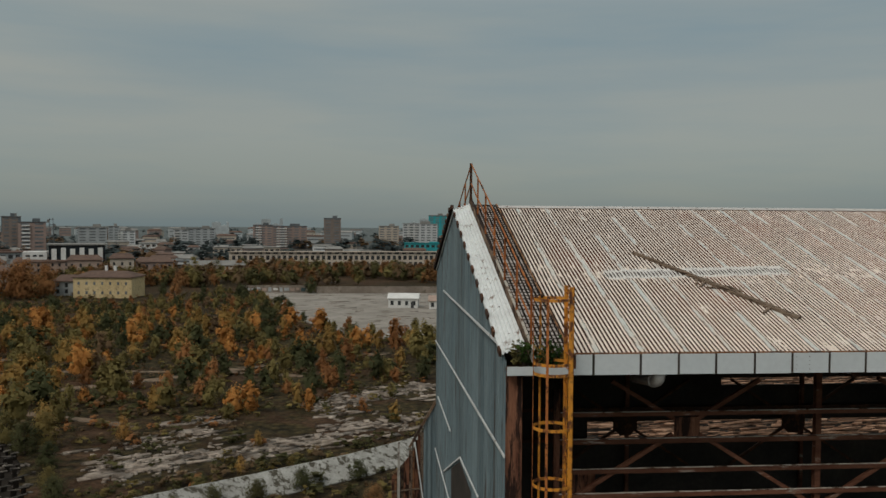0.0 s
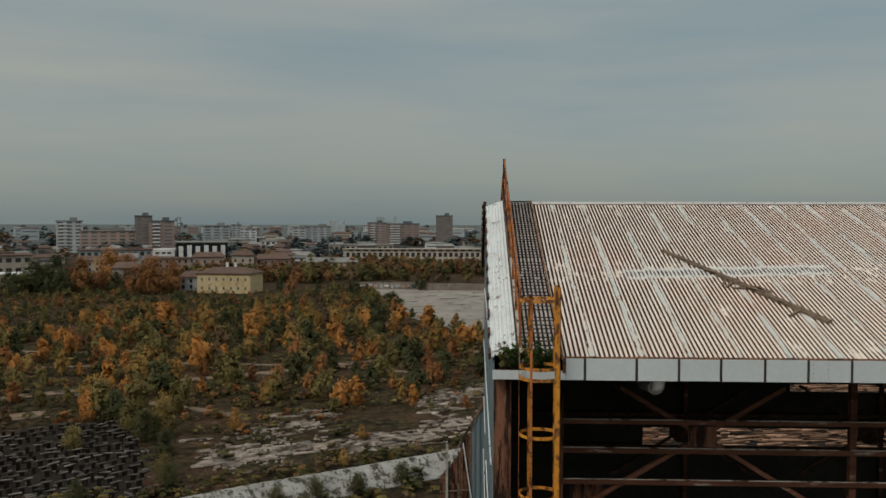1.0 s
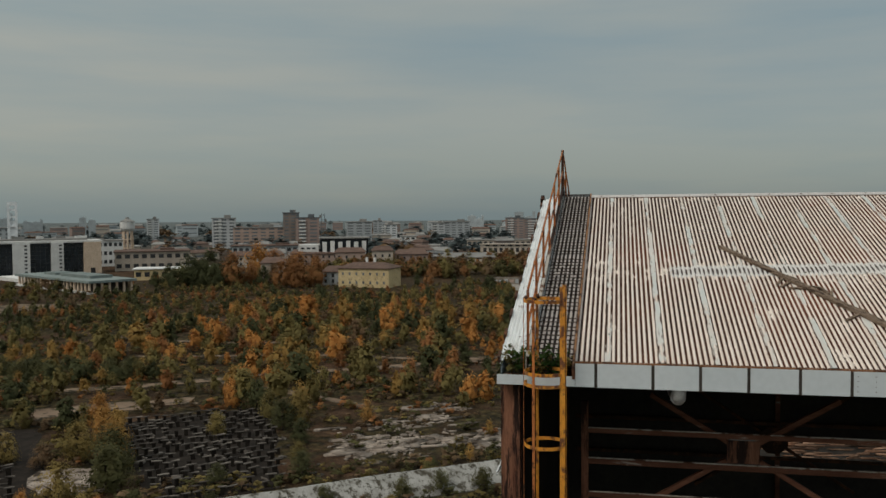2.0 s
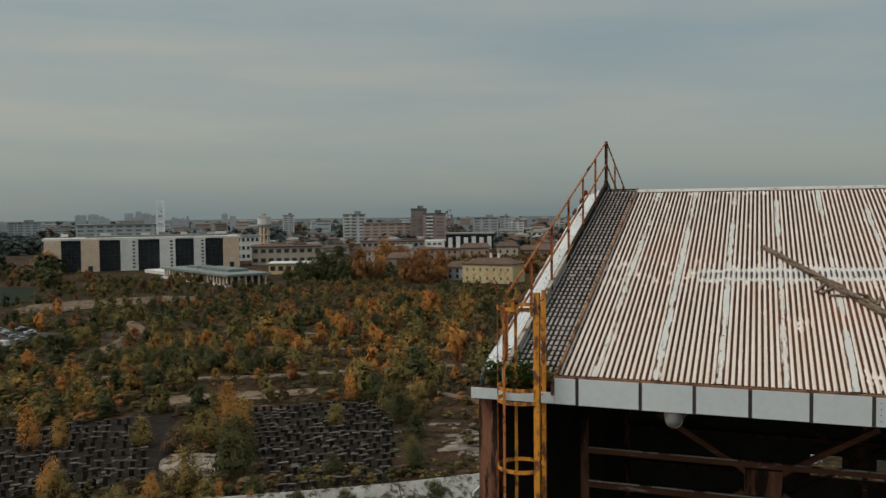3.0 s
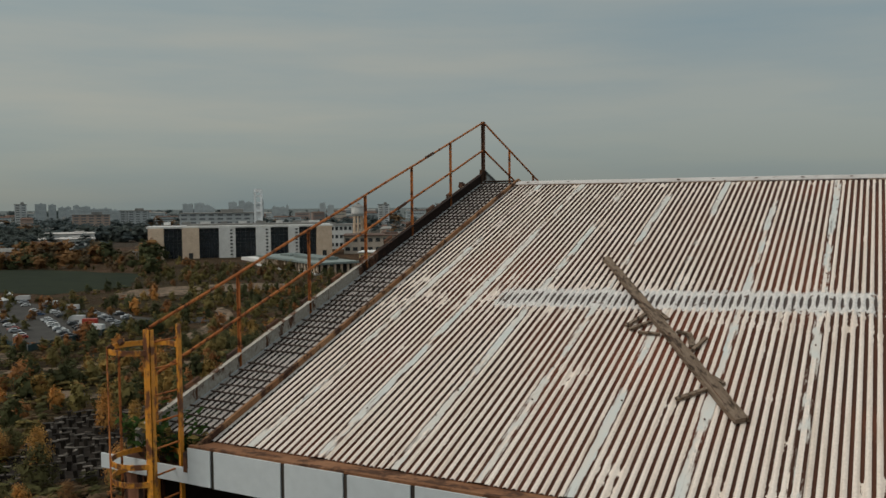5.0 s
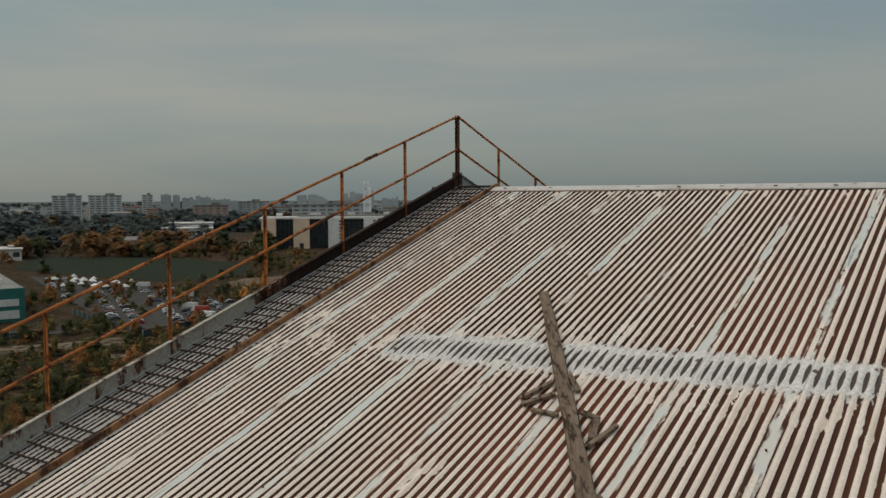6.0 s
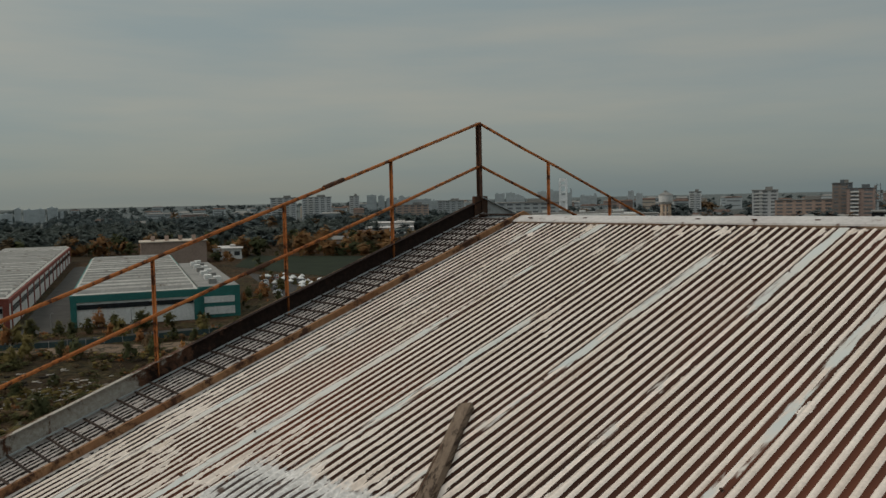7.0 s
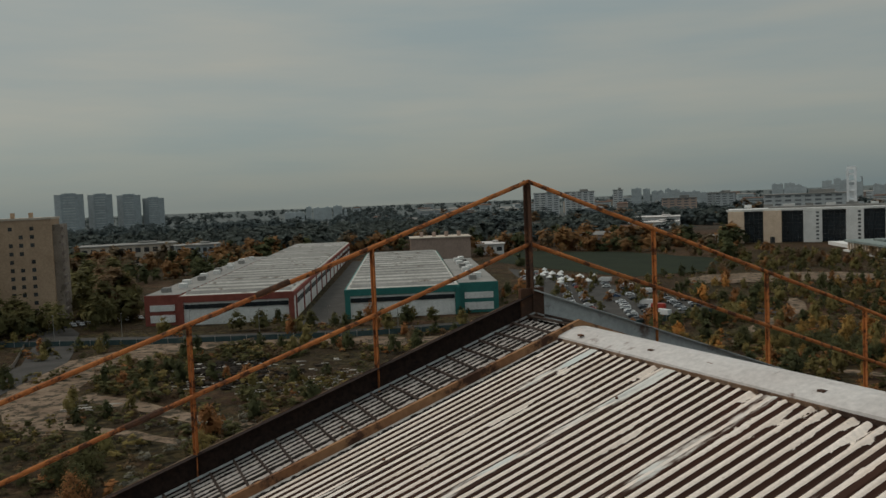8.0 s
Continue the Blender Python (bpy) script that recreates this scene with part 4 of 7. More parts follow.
# ---------------------------------------------------------------- roof walkway with its handrail
walkway = thing("roof_walkway", (0.9, 0.1, zr(0.1)), 0, "rusty rung walkway climbing the roof beside the gable", "walkway")
o = (0.9, 0.1, zr(0.1))
OUTER = [(0.470, -0.02), (0.535, -0.02), (0.535, -0.01), (0.482, -0.01), (0.482, 0.235), (0.535, 0.235), (0.535, 0.245), (0.470, 0.245)]
INNER = [(1.337, 0.0), (1.337, 0.086), (1.300, 0.086), (1.300, 0.078), (1.327, 0.078), (1.327, 0.0)]
for y0, y1, mat, lab in ((0.05, RIDGE_Y, M_STRINGER_A, "deep channel with flaking off-white paint, rusted black above"), (RIDGE_Y, BACK_Y, M_STRINGER_B, "deep channel in worn pale blue paint")):
    part("outer_stringer", Build(o).along(OUTER if y1 <= RIDGE_Y else [(x, z * 1.2) for x, z in OUTER], y0, y1, zr), mat, walkway, lab)
for y0, y1 in ((0.05, RIDGE_Y), (RIDGE_Y, BACK_Y)):
    part("inner_stringer", Build(o).along(INNER, y0, y1, zr), M_KERB, walkway, "shallow brown rusted channel")
    part("rung_rail", Build(o).bar((0.545, y0, zr(y0) + 0.062), (0.545, y1, zr(y1) + 0.062), 0.016, 0.016), M_STRINGER_B, walkway)
part("outer_plate", Build(o).along([(0.458, 0.0), (0.468, 0.0), (0.468, 0.25), (0.458, 0.25)], 0.3, RIDGE_Y - 0.14, zr), M_STRINGER_R, walkway, "brown rusted back of the channel")
rung = Build().tube((-0.39, 0, 0), (0.39, 0, 0), 0.0125, 6).mesh("rung", M_RUNG)
rk = random.Random(4)
y = 0.37
while y < BACK_Y - 0.3:
    ob = part("rung", rung, M_RUNG, walkway)
    ob.matrix_basis = pose(0.93 - o[0], y - o[1], zr(y) + 0.062 - o[2] + rk.uniform(-0.006, 0.006), 0, rk.uniform(-1, 1), rk.uniform(-1.5, 1.5))
    y += 0.182 * (2 if rk.random() < 0.06 else 1) + rk.uniform(-0.012, 0.012)
part("apex_plate", Build(o).prism([(0.455, RIDGE_Y - 0.13), (0.505, RIDGE_Y - 0.13), (0.505, RIDGE_Y + 0.13), (0.455, RIDGE_Y + 0.13)], RIDGE_Z + 0.0, RIDGE_Z + 0.30), M_DARKRUST, walkway)

rail = thing("handrail", (0.5, 0.1, zr(0.1) + 0.2), 0, "rusty orange tube handrail along the roof walkway", "railing")
o = (0.5, 0.1, zr(0.1) + 0.2)
TOP, MID, RX = 1.345, 0.735, 0.495
ys = [RIDGE_Y - 1.63 * k for k in range(1, 7)] + [RIDGE_Y + 1.50, RIDGE_Y + 3.06, RIDGE_Y + 4.62]
for y in ys:
    b = Build(o)
    b.bar((RX, y, zr(y) + 0.02), (RX, y, zr(y) + TOP), 0.045, 0.008, (0, 1, 0)).bar((RX - 0.02, y, zr(y) + 0.02), (RX - 0.02, y, zr(y) + TOP), 0.008, 0.045, (0, 1, 0))
    part("post", b, M_RAIL, rail)
b = Build(o).bar((RX, RIDGE_Y, RIDGE_Z + 0.02), (RX, RIDGE_Y, RIDGE_Z + TOP + 0.012), 0.075, 0.012, (0, 1, 0))
b.bar((RX - 0.035, RIDGE_Y, RIDGE_Z + 0.02), (RX - 0.035, RIDGE_Y, RIDGE_Z + TOP + 0.012), 0.012, 0.075, (0, 1, 0))
part("apex_post", b, M_DARKRUST, rail, "thicker dark angle-iron post at the ridge")
rk = random.Random(2)
for ya, yb in ((0.30, RIDGE_Y), (BACK_Y - 0.3, RIDGE_Y)):
    for h in (TOP, MID):
        n, line = 7, []
        for k in range(n + 1):
            y = ya + (yb - ya) * k / n
            line.append((RX + rk.uniform(-0.006, 0.006) * (0 < k < n), y, zr(y) + h + rk.uniform(-0.012, 0.006) * (0 < k < n)))
        b = Build(o).path(line, 0.0215)
        part("top_rail" if h == TOP else "mid_rail", b, M_RAIL, rail, "", True)
for y, h in ((7.35, TOP), (6.25, MID)):
    part("sleeve", Build(o).tube((RX, y, zr(y) + h), (RX, y + 0.3, zr(y + 0.3) + h), 0.028, 8), M_DARKRUST, rail, "dark splice sleeve")

# ---------------------------------------------------------------- caged ladder
ladder = thing("caged_ladder", (1.16, -0.15, GROUND), 0, "yellow steel cat ladder with safety cage, rust breaking through", "ladder")
o = (1.16, -0.15, GROUND)
LX, LY0, LY1, LTOP = 1.165, -0.385, 0.085, 24.80
for y, w in ((LY0, 0.105), (LY1, 0.075)):
    b = Build(o).span((LX - w / 2, y - 0.006, GROUND), (LX + w / 2, y + 0.006, LTOP)).span((LX + w / 2 - 0.012, y - 0.006, GROUND), (LX + w / 2, y + 0.05 * (1 if y < 0 else -1), LTOP))
    part("stringer", b, M_YELLOW, ladder)
z = GROUND + 0.25
while z < LTOP:
    part("rung", Build(o).tube((LX, LY0, z), (LX, LY1, z), 0.011, 6), M_RAIL, ladder)
    z += 0.30
HC, HR = (0.85, -0.15), 0.385


def hoop(z):
    """A flat bar bent round the climber, from one stringer to the other."""
    pts = [(LX, LY0)] + [(HC[0] + HR * math.cos(a), HC[1] + HR * math.sin(a)) for a in [radians(-52 - 256 * k / 16) for k in range(17)]] + [(LX, LY1)]
    b, n = Build(o), len(pts)
    verts = []
    for s, zz in ((1.0, z - 0.03), (1.0, z + 0.03), (0.965, z + 0.03), (0.965, z - 0.03)):
        verts += [(HC[0] + (x - HC[0]) * s, HC[1] + (y - HC[1]) * s, zz) for x, y in pts]
    b.add(verts, [(r * n + i, r * n + i + 1, ((r + 1) % 4) * n + i + 1, ((r + 1) % 4) * n + i) for r in range(4) for i in range(n - 1)])
    part("hoop", b, M_YELLOW, ladder, "", False)


for z in (24.54, 23.27, 23.07, 21.99, 20.84, 19.70, 18.55, 17.4):
    hoop(z)
for a, mat in ((180, M_RAIL), (-118, M_RAIL), (118, M_YELLOW)):
    px, py = HC[0] + (HR + 0.006) * math.cos(radians(a)), HC[1] + (HR + 0.006) * math.sin(radians(a))
    w = 0.052 if a != 180 else 0.03
    b = Build(o).box((px, py, 15.8 + 8.78 / 2), (0.008, w, 8.8), Euler((0, 0, radians(a))).to_matrix())
    part("cage_strip", b, mat, ladder)
b = Build(o)
for a in (180, -118, 118):
    b.tube((HC[0] + 0.33 * math.cos(radians(a)), HC[1] + 0.33 * math.sin(radians(a)), 24.56), (HC[0] + 0.37 * math.cos(radians(a)), HC[1] + 0.37 * math.sin(radians(a)), 24.60), 0.035, 6)
part("clamp", b, M_DARKRUST, ladder, "dark rusted clamps")

# ---------------------------------------------------------------- loose things on the roof
plank = thing("old_plank", (5.8, 3.9, zr(3.9) + 0.03), 0, "grey weathered timber plank lying askew on the roof", "plank")
o = (5.8, 3.9, zr(3.9) + 0.03)
pa, pb = Vector((4.475, 5.94, zr(5.94) + 0.045)), Vector((7.066, 1.875, zr(1.875) + 0.045))
b, d = Build(o), (pb - pa).normalized()
up = Vector((0, -SLOPE, 1)).normalized()
side = d.cross(up).normalized()
rk, rows = random.Random(6), []
for k in range(15):
    c = pa + (pb - pa) * k / 14 + side * rk.uniform(-0.006, 0.006)
    w = 0.062 + 0.026 * k / 14 + rk.uniform(-0.010, 0.006)
    rows.append([c + side * -w - up * 0.025, c + side * w - up * 0.025, c + side * (w - 0.012) + up * 0.03, c + side * -(w - 0.012) + up * 0.03])
b.add(sum(rows, []), [(4 * k + i, 4 * k + (i + 1) % 4, 4 * k + 4 + (i + 1) % 4, 4 * k + 4 + i) for k in range(14) for i in range(4)] + [(3, 2, 1, 0), (56, 57, 58, 59)])
part("board", b, M_WOOD, plank)
for t in (0.12, 0.34, 0.55, 0.8):
    c = pa + (pb - pa) * t
    part("crack", Build(o).bar(c + side * 0.03 + up * 0.031, c + d * 0.7 + side * 0.045 + up * 0.031, 0.006, 0.004, up), M_DARKRUST, plank)
for (xa, ya), (xb, yb), w in (((5.37, 3.76), (5.54, 4.1), 0.045), ((5.44, 3.67), (5.66, 3.91), 0.05), ((5.57, 3.61), (5.85, 3.59), 0.04), ((6.04, 3.69), (6.23, 3.63), 0.045), ((6.21, 3.61), (6.3, 3.34), 0.075), ((6.42, 3.58), (6.31, 3.21), 0.045), ((6.35, 2.16), (6.63, 2.42), 0.05), ((6.65, 2.68), (6.79, 2.55), 0.04), ((5.64, 4.26), (5.86, 4.0), 0.05)):
    st = thing("broken_batten", ((xa + xb) / 2, (ya + yb) / 2, zr((ya + yb) / 2) + 0.02), 0, "splintered grey batten beside the plank", "batten", "battens by the plank")
    oo = ((xa + xb) / 2, (ya + yb) / 2, zr((ya + yb) / 2) + 0.02)
    part("stick", Build(oo).bar((xa, ya, zr(ya) + 0.040), (xb, yb, zr(yb) + 0.043), w, 0.032, up), M_WOOD, st)

pipe = thing("downpipe", (3.15, 0.3, 22.7), 0, "white plastic downpipe elbow under the eaves", "pipe")
o = (3.15, 0.3, 22.7)
b = Build(o)
pts = [Vector((3.15, 0.15, 23.1)), Vector((3.15, 0.16, 22.95)), Vector((3.15, 0.20, 22.86)), Vector((3.15, 0.30, 22.80)), Vector((3.15, 0.46, 22.77)), Vector((3.15, 1.7, 22.62))]
b.path(pts, 0.12, 14)
part("elbow", b, M_PIPE, pipe, "", True)
part("collar", Build(o).tube((3.15, 0.46, 22.77), (3.15, 0.56, 22.757), 0.138, 14), M_PIPE, pipe)

# weeds rooted in the gutter at the walkway's foot
rk = random.Random(21)
for k in range(9):
    x, y = 0.25 + 0.11 * k + rk.uniform(-0.05, 0.05), 0.12 + rk.uniform(0.0, 0.3)
    h = rk.uniform(0.35, 0.75)
    w = thing("weed", (x, y, 23.10), rk.uniform(0, 360), "green weed growing from the silted gutter", "weed", "gutter weeds")
    stem, lv = Build(), Build()
    for s in range(5):
        a, l = rk.uniform(0, 6.28), rk.uniform(0.4, 1.0) * h
        tip = Vector((math.cos(a) * l * 0.45, math.sin(a) * l * 0.45, l))
        stem.tube((0, 0, 0), tip, 0.006, 4, 0.002)
        for j in range(16):
            c = tip * rk.uniform(0.25, 1.05) + Vector([rk.uniform(-0.05, 0.05) for _ in range(3)])
            q = Euler([rk.uniform(-0.9, 0.9), rk.uniform(-0.9, 0.9), rk.uniform(0, 6.28)]).to_matrix()
            s1 = rk.uniform(0.035, 0.075)
            lv.add([c + q @ Vector(p) for p in ((0, -s1, 0), (s1 * 0.5, 0, 0.01), (0, s1, 0), (-s1 * 0.5, 0, 0.01))], [(0, 1, 2, 3)])
    part("stem", stem, M_BARK, w)
    part("leaves", lv, M_WEED if k % 4 else LEAVES[2], w)

# ---------------------------------------------------------------- the waste ground round the hall
# The surroundings are drawn on a plan at 1 : 1.81; the last lines of the file lay them out in metres.
PLAN = 1.81
hall_side = set(bpy.data.objects)


def inside(x, y, poly):
    hit = False
    for (x0, y0), (x1, y1) in zip(poly, poly[1:] + poly[:1]):
        if (y0 > y) != (y1 > y) and x < (x1 - x0) * (y - y0) / (y1 - y0) + x0:
            hit = not hit
    return hit


def strip(points, width, amount, seed, steps=4):
    """The outline of a track along a line of points."""
    left, right = [], []
    for i, p in enumerate(points):
        a, b = Vector(points[max(i - 1, 0)]), Vector(points[min(i + 1, len(points) - 1)])
        d = (b - a).normalized()
        n = Vector((-d.y, d.x)) * width / 2
        left.append(tuple(Vector(p) + n))
        right.append(tuple(Vector(p) - n))
    return wobble(left + right[::-1], amount, steps, seed)


PLAZA = [(-40, 296), (-22, 232), (-13, 194), (4, 173), (46, 171), (62, 296)]
LOT = [(-262, 150), (-205, 147), (-186, 142.5), (-148.5, 135), (-135, 131), (-128, 98), (-163, 108)]
LAWN = [(-205, 160), (-203, 186), (-236, 219), (-290, 222), (-340, 195), (-290, 160)]
MOUND = [(-193, 176), (-182, 195), (-157, 212), (-150, 204), (-167.6, 168.4), (-180.6, 158.5)]
DIRT = [(-172, 22), (-164, 34), (-158, 30), (-154, 22), (-148, 11), (-134, 6), (-124, 5.5), (-105, 4), (-110, -1), (-125, -5), (-140, -4), (-160, 5)]
BRUSH = [[(-149, 13), (-153, 24), (-144, 19.5), (-128, 17), (-108, 23), (-103, 22.5), (-117, 16), (-127, 9.5), (-135, 8)], [(-153, 25), (-156, 36), (-146, 47), (-136, 40), (-145, 23)],
         [(-116, 27), (-101, 25), (-88, 31), (-108, 46), (-121, 46), (-114, 38)], [(-111, -5), (-112, 0), (-97, 13.5), (-80, 14), (-93, 1)], [(-100, 17), (-84, 16), (-66, 24), (-84, 30)], [(-100, 38), (-90, 60), (-84, 64), (-66, 47), (-72, 34)]]
ROAD = [(-200, -34), (-190, -4), (-175, 21), (-158, 57), (-150, 88), (-128, 138)]
STREET = [(-174, 56), (-230, 78), (-345, 124)]
SIDE_ROAD = [(-128, -12), (-160, 1), (-196, 3), (-240, -4)]
PATH_LINE = [(-140, 152), (-133, 147), (-126.6, 140.5), (-121, 131), (-116.7, 122.8), (-112, 114), (-106.4, 107.5), (-104, 104)]
E1, E2 = Vector((0.775, 0.632)), Vector((0.632, -0.775))
FIELDS = [(Vector((-84, 66)), 20.0, 27.0), (Vector((-60, 82)), 20.0, 34.0)]
FIELD_POLYS = [[tuple(p), tuple(p + E1 * a), tuple(p + E1 * a + E2 * b), tuple(p + E2 * b)] for p, a, b in FIELDS]
PAD = [(-56.6, 62.7), (-50.4, 65.2), (-45.3, 59.4), (-51, 56)]

slab("pavement_plaza", wobble(PLAZA, 2.0, 6, 1), -0.05, 0.05, M_PLAZA, "wide cracked concrete plaza with weeds in its joints", "plaza")
slab("pavement_pad", wobble(PAD, 0.6, 4, 2), -0.05, 0.25, M_RUBBLE, "broken concrete pad between the pier fields", "slab")
slab("pavement_lot", wobble(LOT, 0.6, 4, 3), -0.05, 0.04, M_ASPHALT, "asphalt car park", "car park")
slab("ground_lawn", wobble(LAWN, 1.5, 5, 4), -0.05, 0.06, M_LAWN, "mown green lawn", "lawn")
slab("ground_mound", wobble(MOUND, 1.8, 6, 5), -0.05, 0.3, M_DIRT, "bare tan earth field", "earth")
slab("ground_dirt", wobble(DIRT, 0.55, 4, 6), -0.05, 0.05, M_DIRT, "bare tan dirt yard with wheel tracks", "earth")
slab("road_front", strip(ROAD, 9, 0.2, 7), -0.05, 0.055, M_ASPHALT, "asphalt road before the warehouses", "road")
slab("road_street", strip(STREET, 11, 0.2, 8), -0.05, 0.065, M_ASPHALT, "service street between the warehouses", "road")
slab("road_side", strip(SIDE_ROAD, 8, 0.2, 9), -0.05, 0.075, M_ASPHALT, "pale concrete side road", "road")
slab("path_track", strip(PATH_LINE, 3.2, 0.22, 10, 3), -0.05, 0.045, M_DIRT, "pale dirt path", "path")
TRACKS = [([(-166, 27), (-163, 35), (-156, 48), (-143, 63), (-126, 92)], 8), ([(-128, 6.5), (-116, 14), (-103, 20), (-92, 30)], 3.2), ([(-113, 1), (-102, 11.9), (-96, 15.3), (-84, 22), (-74, 34)], 2.0),
          ([(-60, 38), (-80, 36), (-104, 42)], 3.5), ([(-118, 79), (-111, 85), (-106, 91), (-97, 95), (-81, 98.4), (-70, 104), (-54.5, 115.6), (-33, 128.6), (-12, 146), (4, 153.5)], 2.6),
          ([(-101, 71), (-94, 74), (-88, 74)], 3.0), ([(-57, 97), (-63, 92.4), (-70, 88), (-75, 83)], 5.0), ([(-30, 96), (-46, 104), (-62, 110)], 1.8),
          ([(-8, 128), (-24, 134), (-50, 136), (-86, 128)], 1.8), ([(-58, 150), (-80, 146), (-104, 150)], 2.0)]
for k, (pts, w) in enumerate(TRACKS):
    slab("ground_track", strip(pts, w, 0.16 * w, 20 + k, 3), -0.05, 0.03 + 0.004 * k, M_DIRT, "pale worn track over the waste ground", "track")

# concrete bank below the rubble field
bank = thing("concrete_bank", (-22, 63, 0), 0, "stained white concrete bank with dark weeds along it", "bank")
o = (-22, 63, 0)
line = [(-44, 47.2), (-39, 50.3), (-33.4, 53.8), (-27.4, 57.9), (-21.2, 62.9), (-12.6, 68.6), (-2.7, 75.5), (2.3, 79.9), (7, 84.5)]
for (xa, ya), (xb, yb) in zip(line, line[1:]):
    d = Vector((xb - xa, yb - ya)).normalized()
    n = Vector((d.y, -d.x))
    prof = [(0.0, 0.0), (0.0, 1.7), (0.4, 1.75), (3.0, 0.1), (3.0, 0.0)]
    pts = [(x + n.x * a, y + n.y * a, z) for x, y in ((xa, ya), (xb, yb)) for a, z in prof]
    part("bank_slab", Build(o).add(pts, [(0, 1, 2, 3, 4), (9, 8, 7, 6, 5)] + [(i + 1, i, i + 5, i + 6) for i in range(4)]), M_BANK, bank)

# rows of old foundation piers with pale caps
pier = Build().box((0, 0, 0.52), (0.42, 0.32, 1.04)).mesh("pier", M_PIERS)
cap = Build().box((0, 0, 1.10), (1.02, 0.30, 0.10)).mesh("cap", M_PIERTOP)
rk = random.Random(31)
for (p, a, b2), rows, cols, grow in zip(FIELDS, (10, 16), (18, 19), (0.95, 0.80)):
    field = thing("pier_field", (p.x, p.y, 0), 0, "ranks of near-black foundation piers with pale caps", "piers", "pier fields")
    for r in range(rows):
        for c in range(cols):
            if rk.random() < 0.10 or (rows == 16 and (c + 0.5) * a / cols > 20.2 - 0.26 * (r + 0.5) * b2 / rows):
                continue
            q = E1 * ((c + 0.5) * a / cols + rk.uniform(-0.10, 0.10)) + E2 * ((r + 0.5) * b2 / rows + rk.uniform(-0.10, 0.10) + 0.25 * math.sin(c * 0.35 + r * 1.7))
            m = Matrix.Translation((q.x, q.y, rk.uniform(-0.25, 0.0))) @ pose(0, 0, 0, rk.uniform(-5, 5), rk.uniform(-7, 7), 39 + rk.uniform(-4, 4)) @ Matrix.Diagonal((rk.uniform(0.75, 1.15), 1, grow * rk.uniform(0.75, 1.1), 1))
            ob = part("pier", pier, M_PIERS, field)
            ob.matrix_basis = m
            if rk.random() < 0.88:
                part("cap", cap, M_PIERTOP, ob)
    slab("ground_field_bed", wobble([tuple(p + E1 * u + E2 * v) for u, v in ((0, -0.3), (a, -0.3), (a - (0.26 * b2 if rows == 16 else 0), b2), (0, b2))], 0.7, 6, rows), -0.05, 0.028, M_PIERS, "near-black ground under the piers", "ground")


def bulk(name, verts, quads, mat, label, category):
    """One joined object of kind stuff from arrays."""
    me = bpy.data.meshes.new(name)
    me.vertices.add(len(verts))
    me.vertices.foreach_set("co", np.ascontiguousarray(verts, dtype=np.float32).ravel())
    n, c = quads.shape
    me.loops.add(c * n)
    me.loops.foreach_set("vertex_index", np.ascontiguousarray(quads, dtype=np.int32).ravel())
    me.polygons.add(n)
    me.polygons.foreach_set("loop_start", np.arange(0, c * n, c, dtype=np.int32))
    me.update(calc_edges=True)
    me.materials.append(mat)
    return tagged(new(name, me), label, category, "", "stuff")


CUBE_F = np.array([(0, 3, 2, 1), (4, 5, 6, 7), (0, 1, 5, 4), (1, 2, 6, 5), (2, 3, 7, 6), (3, 0, 4, 7)])
CUBE_V = np.array([(-1, -1, -1), (1, -1, -1), (1, 1, -1), (-1, 1, -1), (-1, -1, 1), (1, -1, 1), (1, 1, 1), (-1, 1, 1)]) * 0.5


def rubble(name, spots, smin, smax, flat, mat, label, seed, angle=None, slim=1.0, heap=0.0):
    """Broken slabs and bricks strewn over given spots."""
    rng = np.random.default_rng(seed)
    vs, fs = [], []
    for k, (x, y) in enumerate(spots):
        s = rng.uniform(smin, smax, 3) * (1, rng.uniform(0.4, 1) * slim, flat)
        v = (CUBE_V + rng.uniform(-0.13, 0.13, (8, 3))) * s
        a, tilt = rng.uniform(0, 6.28) if angle is None else angle + rng.normal(0, 0.12), rng.uniform(-0.3, 0.3) * slim
        c, sn = math.cos(a), math.sin(a)
        v = v @ np.array([[1, 0, 0], [0, math.cos(tilt), math.sin(tilt)], [0, -math.sin(tilt), math.cos(tilt)]]) @ np.array([[c, sn, 0], [-sn, c, 0], [0, 0, 1]])
        vs.append(v + (x, y, s[2] * 0.35 + (rng.uniform(0, heap) if heap else 0.0)))
        fs.append(CUBE_F + 8 * k)
    return bulk(name, np.concatenate(vs), np.concatenate(fs), mat, label, "rubble")


BD, BN, B0 = Vector((0.845, 0.535)), Vector((-0.535, 0.845)), Vector((-21, 65))
rk = random.Random(77)
spots = []
while len(spots) < 1250:
    u = rk.uniform(-32, 62)
    q = rk.choice((rk.gauss(12.5, 2.2), rk.gauss(12.5, 2.2), rk.gauss(24 + 0.13 * u, 2.4), rk.gauss(24 + 0.13 * u, 1.6), rk.uniform(7.5, 30)))
    p = B0 + BD * u + BN * q
    if 7 < q < 36 and -38 < p.x < 14 and noise.noise((p.x * 0.10, p.y * 0.16, 1.7)) + rk.uniform(-0.2, 0.2) > 0.08 and not any(inside(p.x, p.y, f) for f in FIELD_POLYS):
        spots.append((p.x, p.y))
rubble("rubble", spots[:950], 0.25, 0.9, 0.25, M_RUBBLE, "pale broken slabs strewn over the earth", 5)
rubble("slab_strips", spots[950:], 0.9, 4.2, 0.05, M_RUBBLE, "long broken strips of old paving", 15, math.atan2(BD.y, BD.x), 0.42)
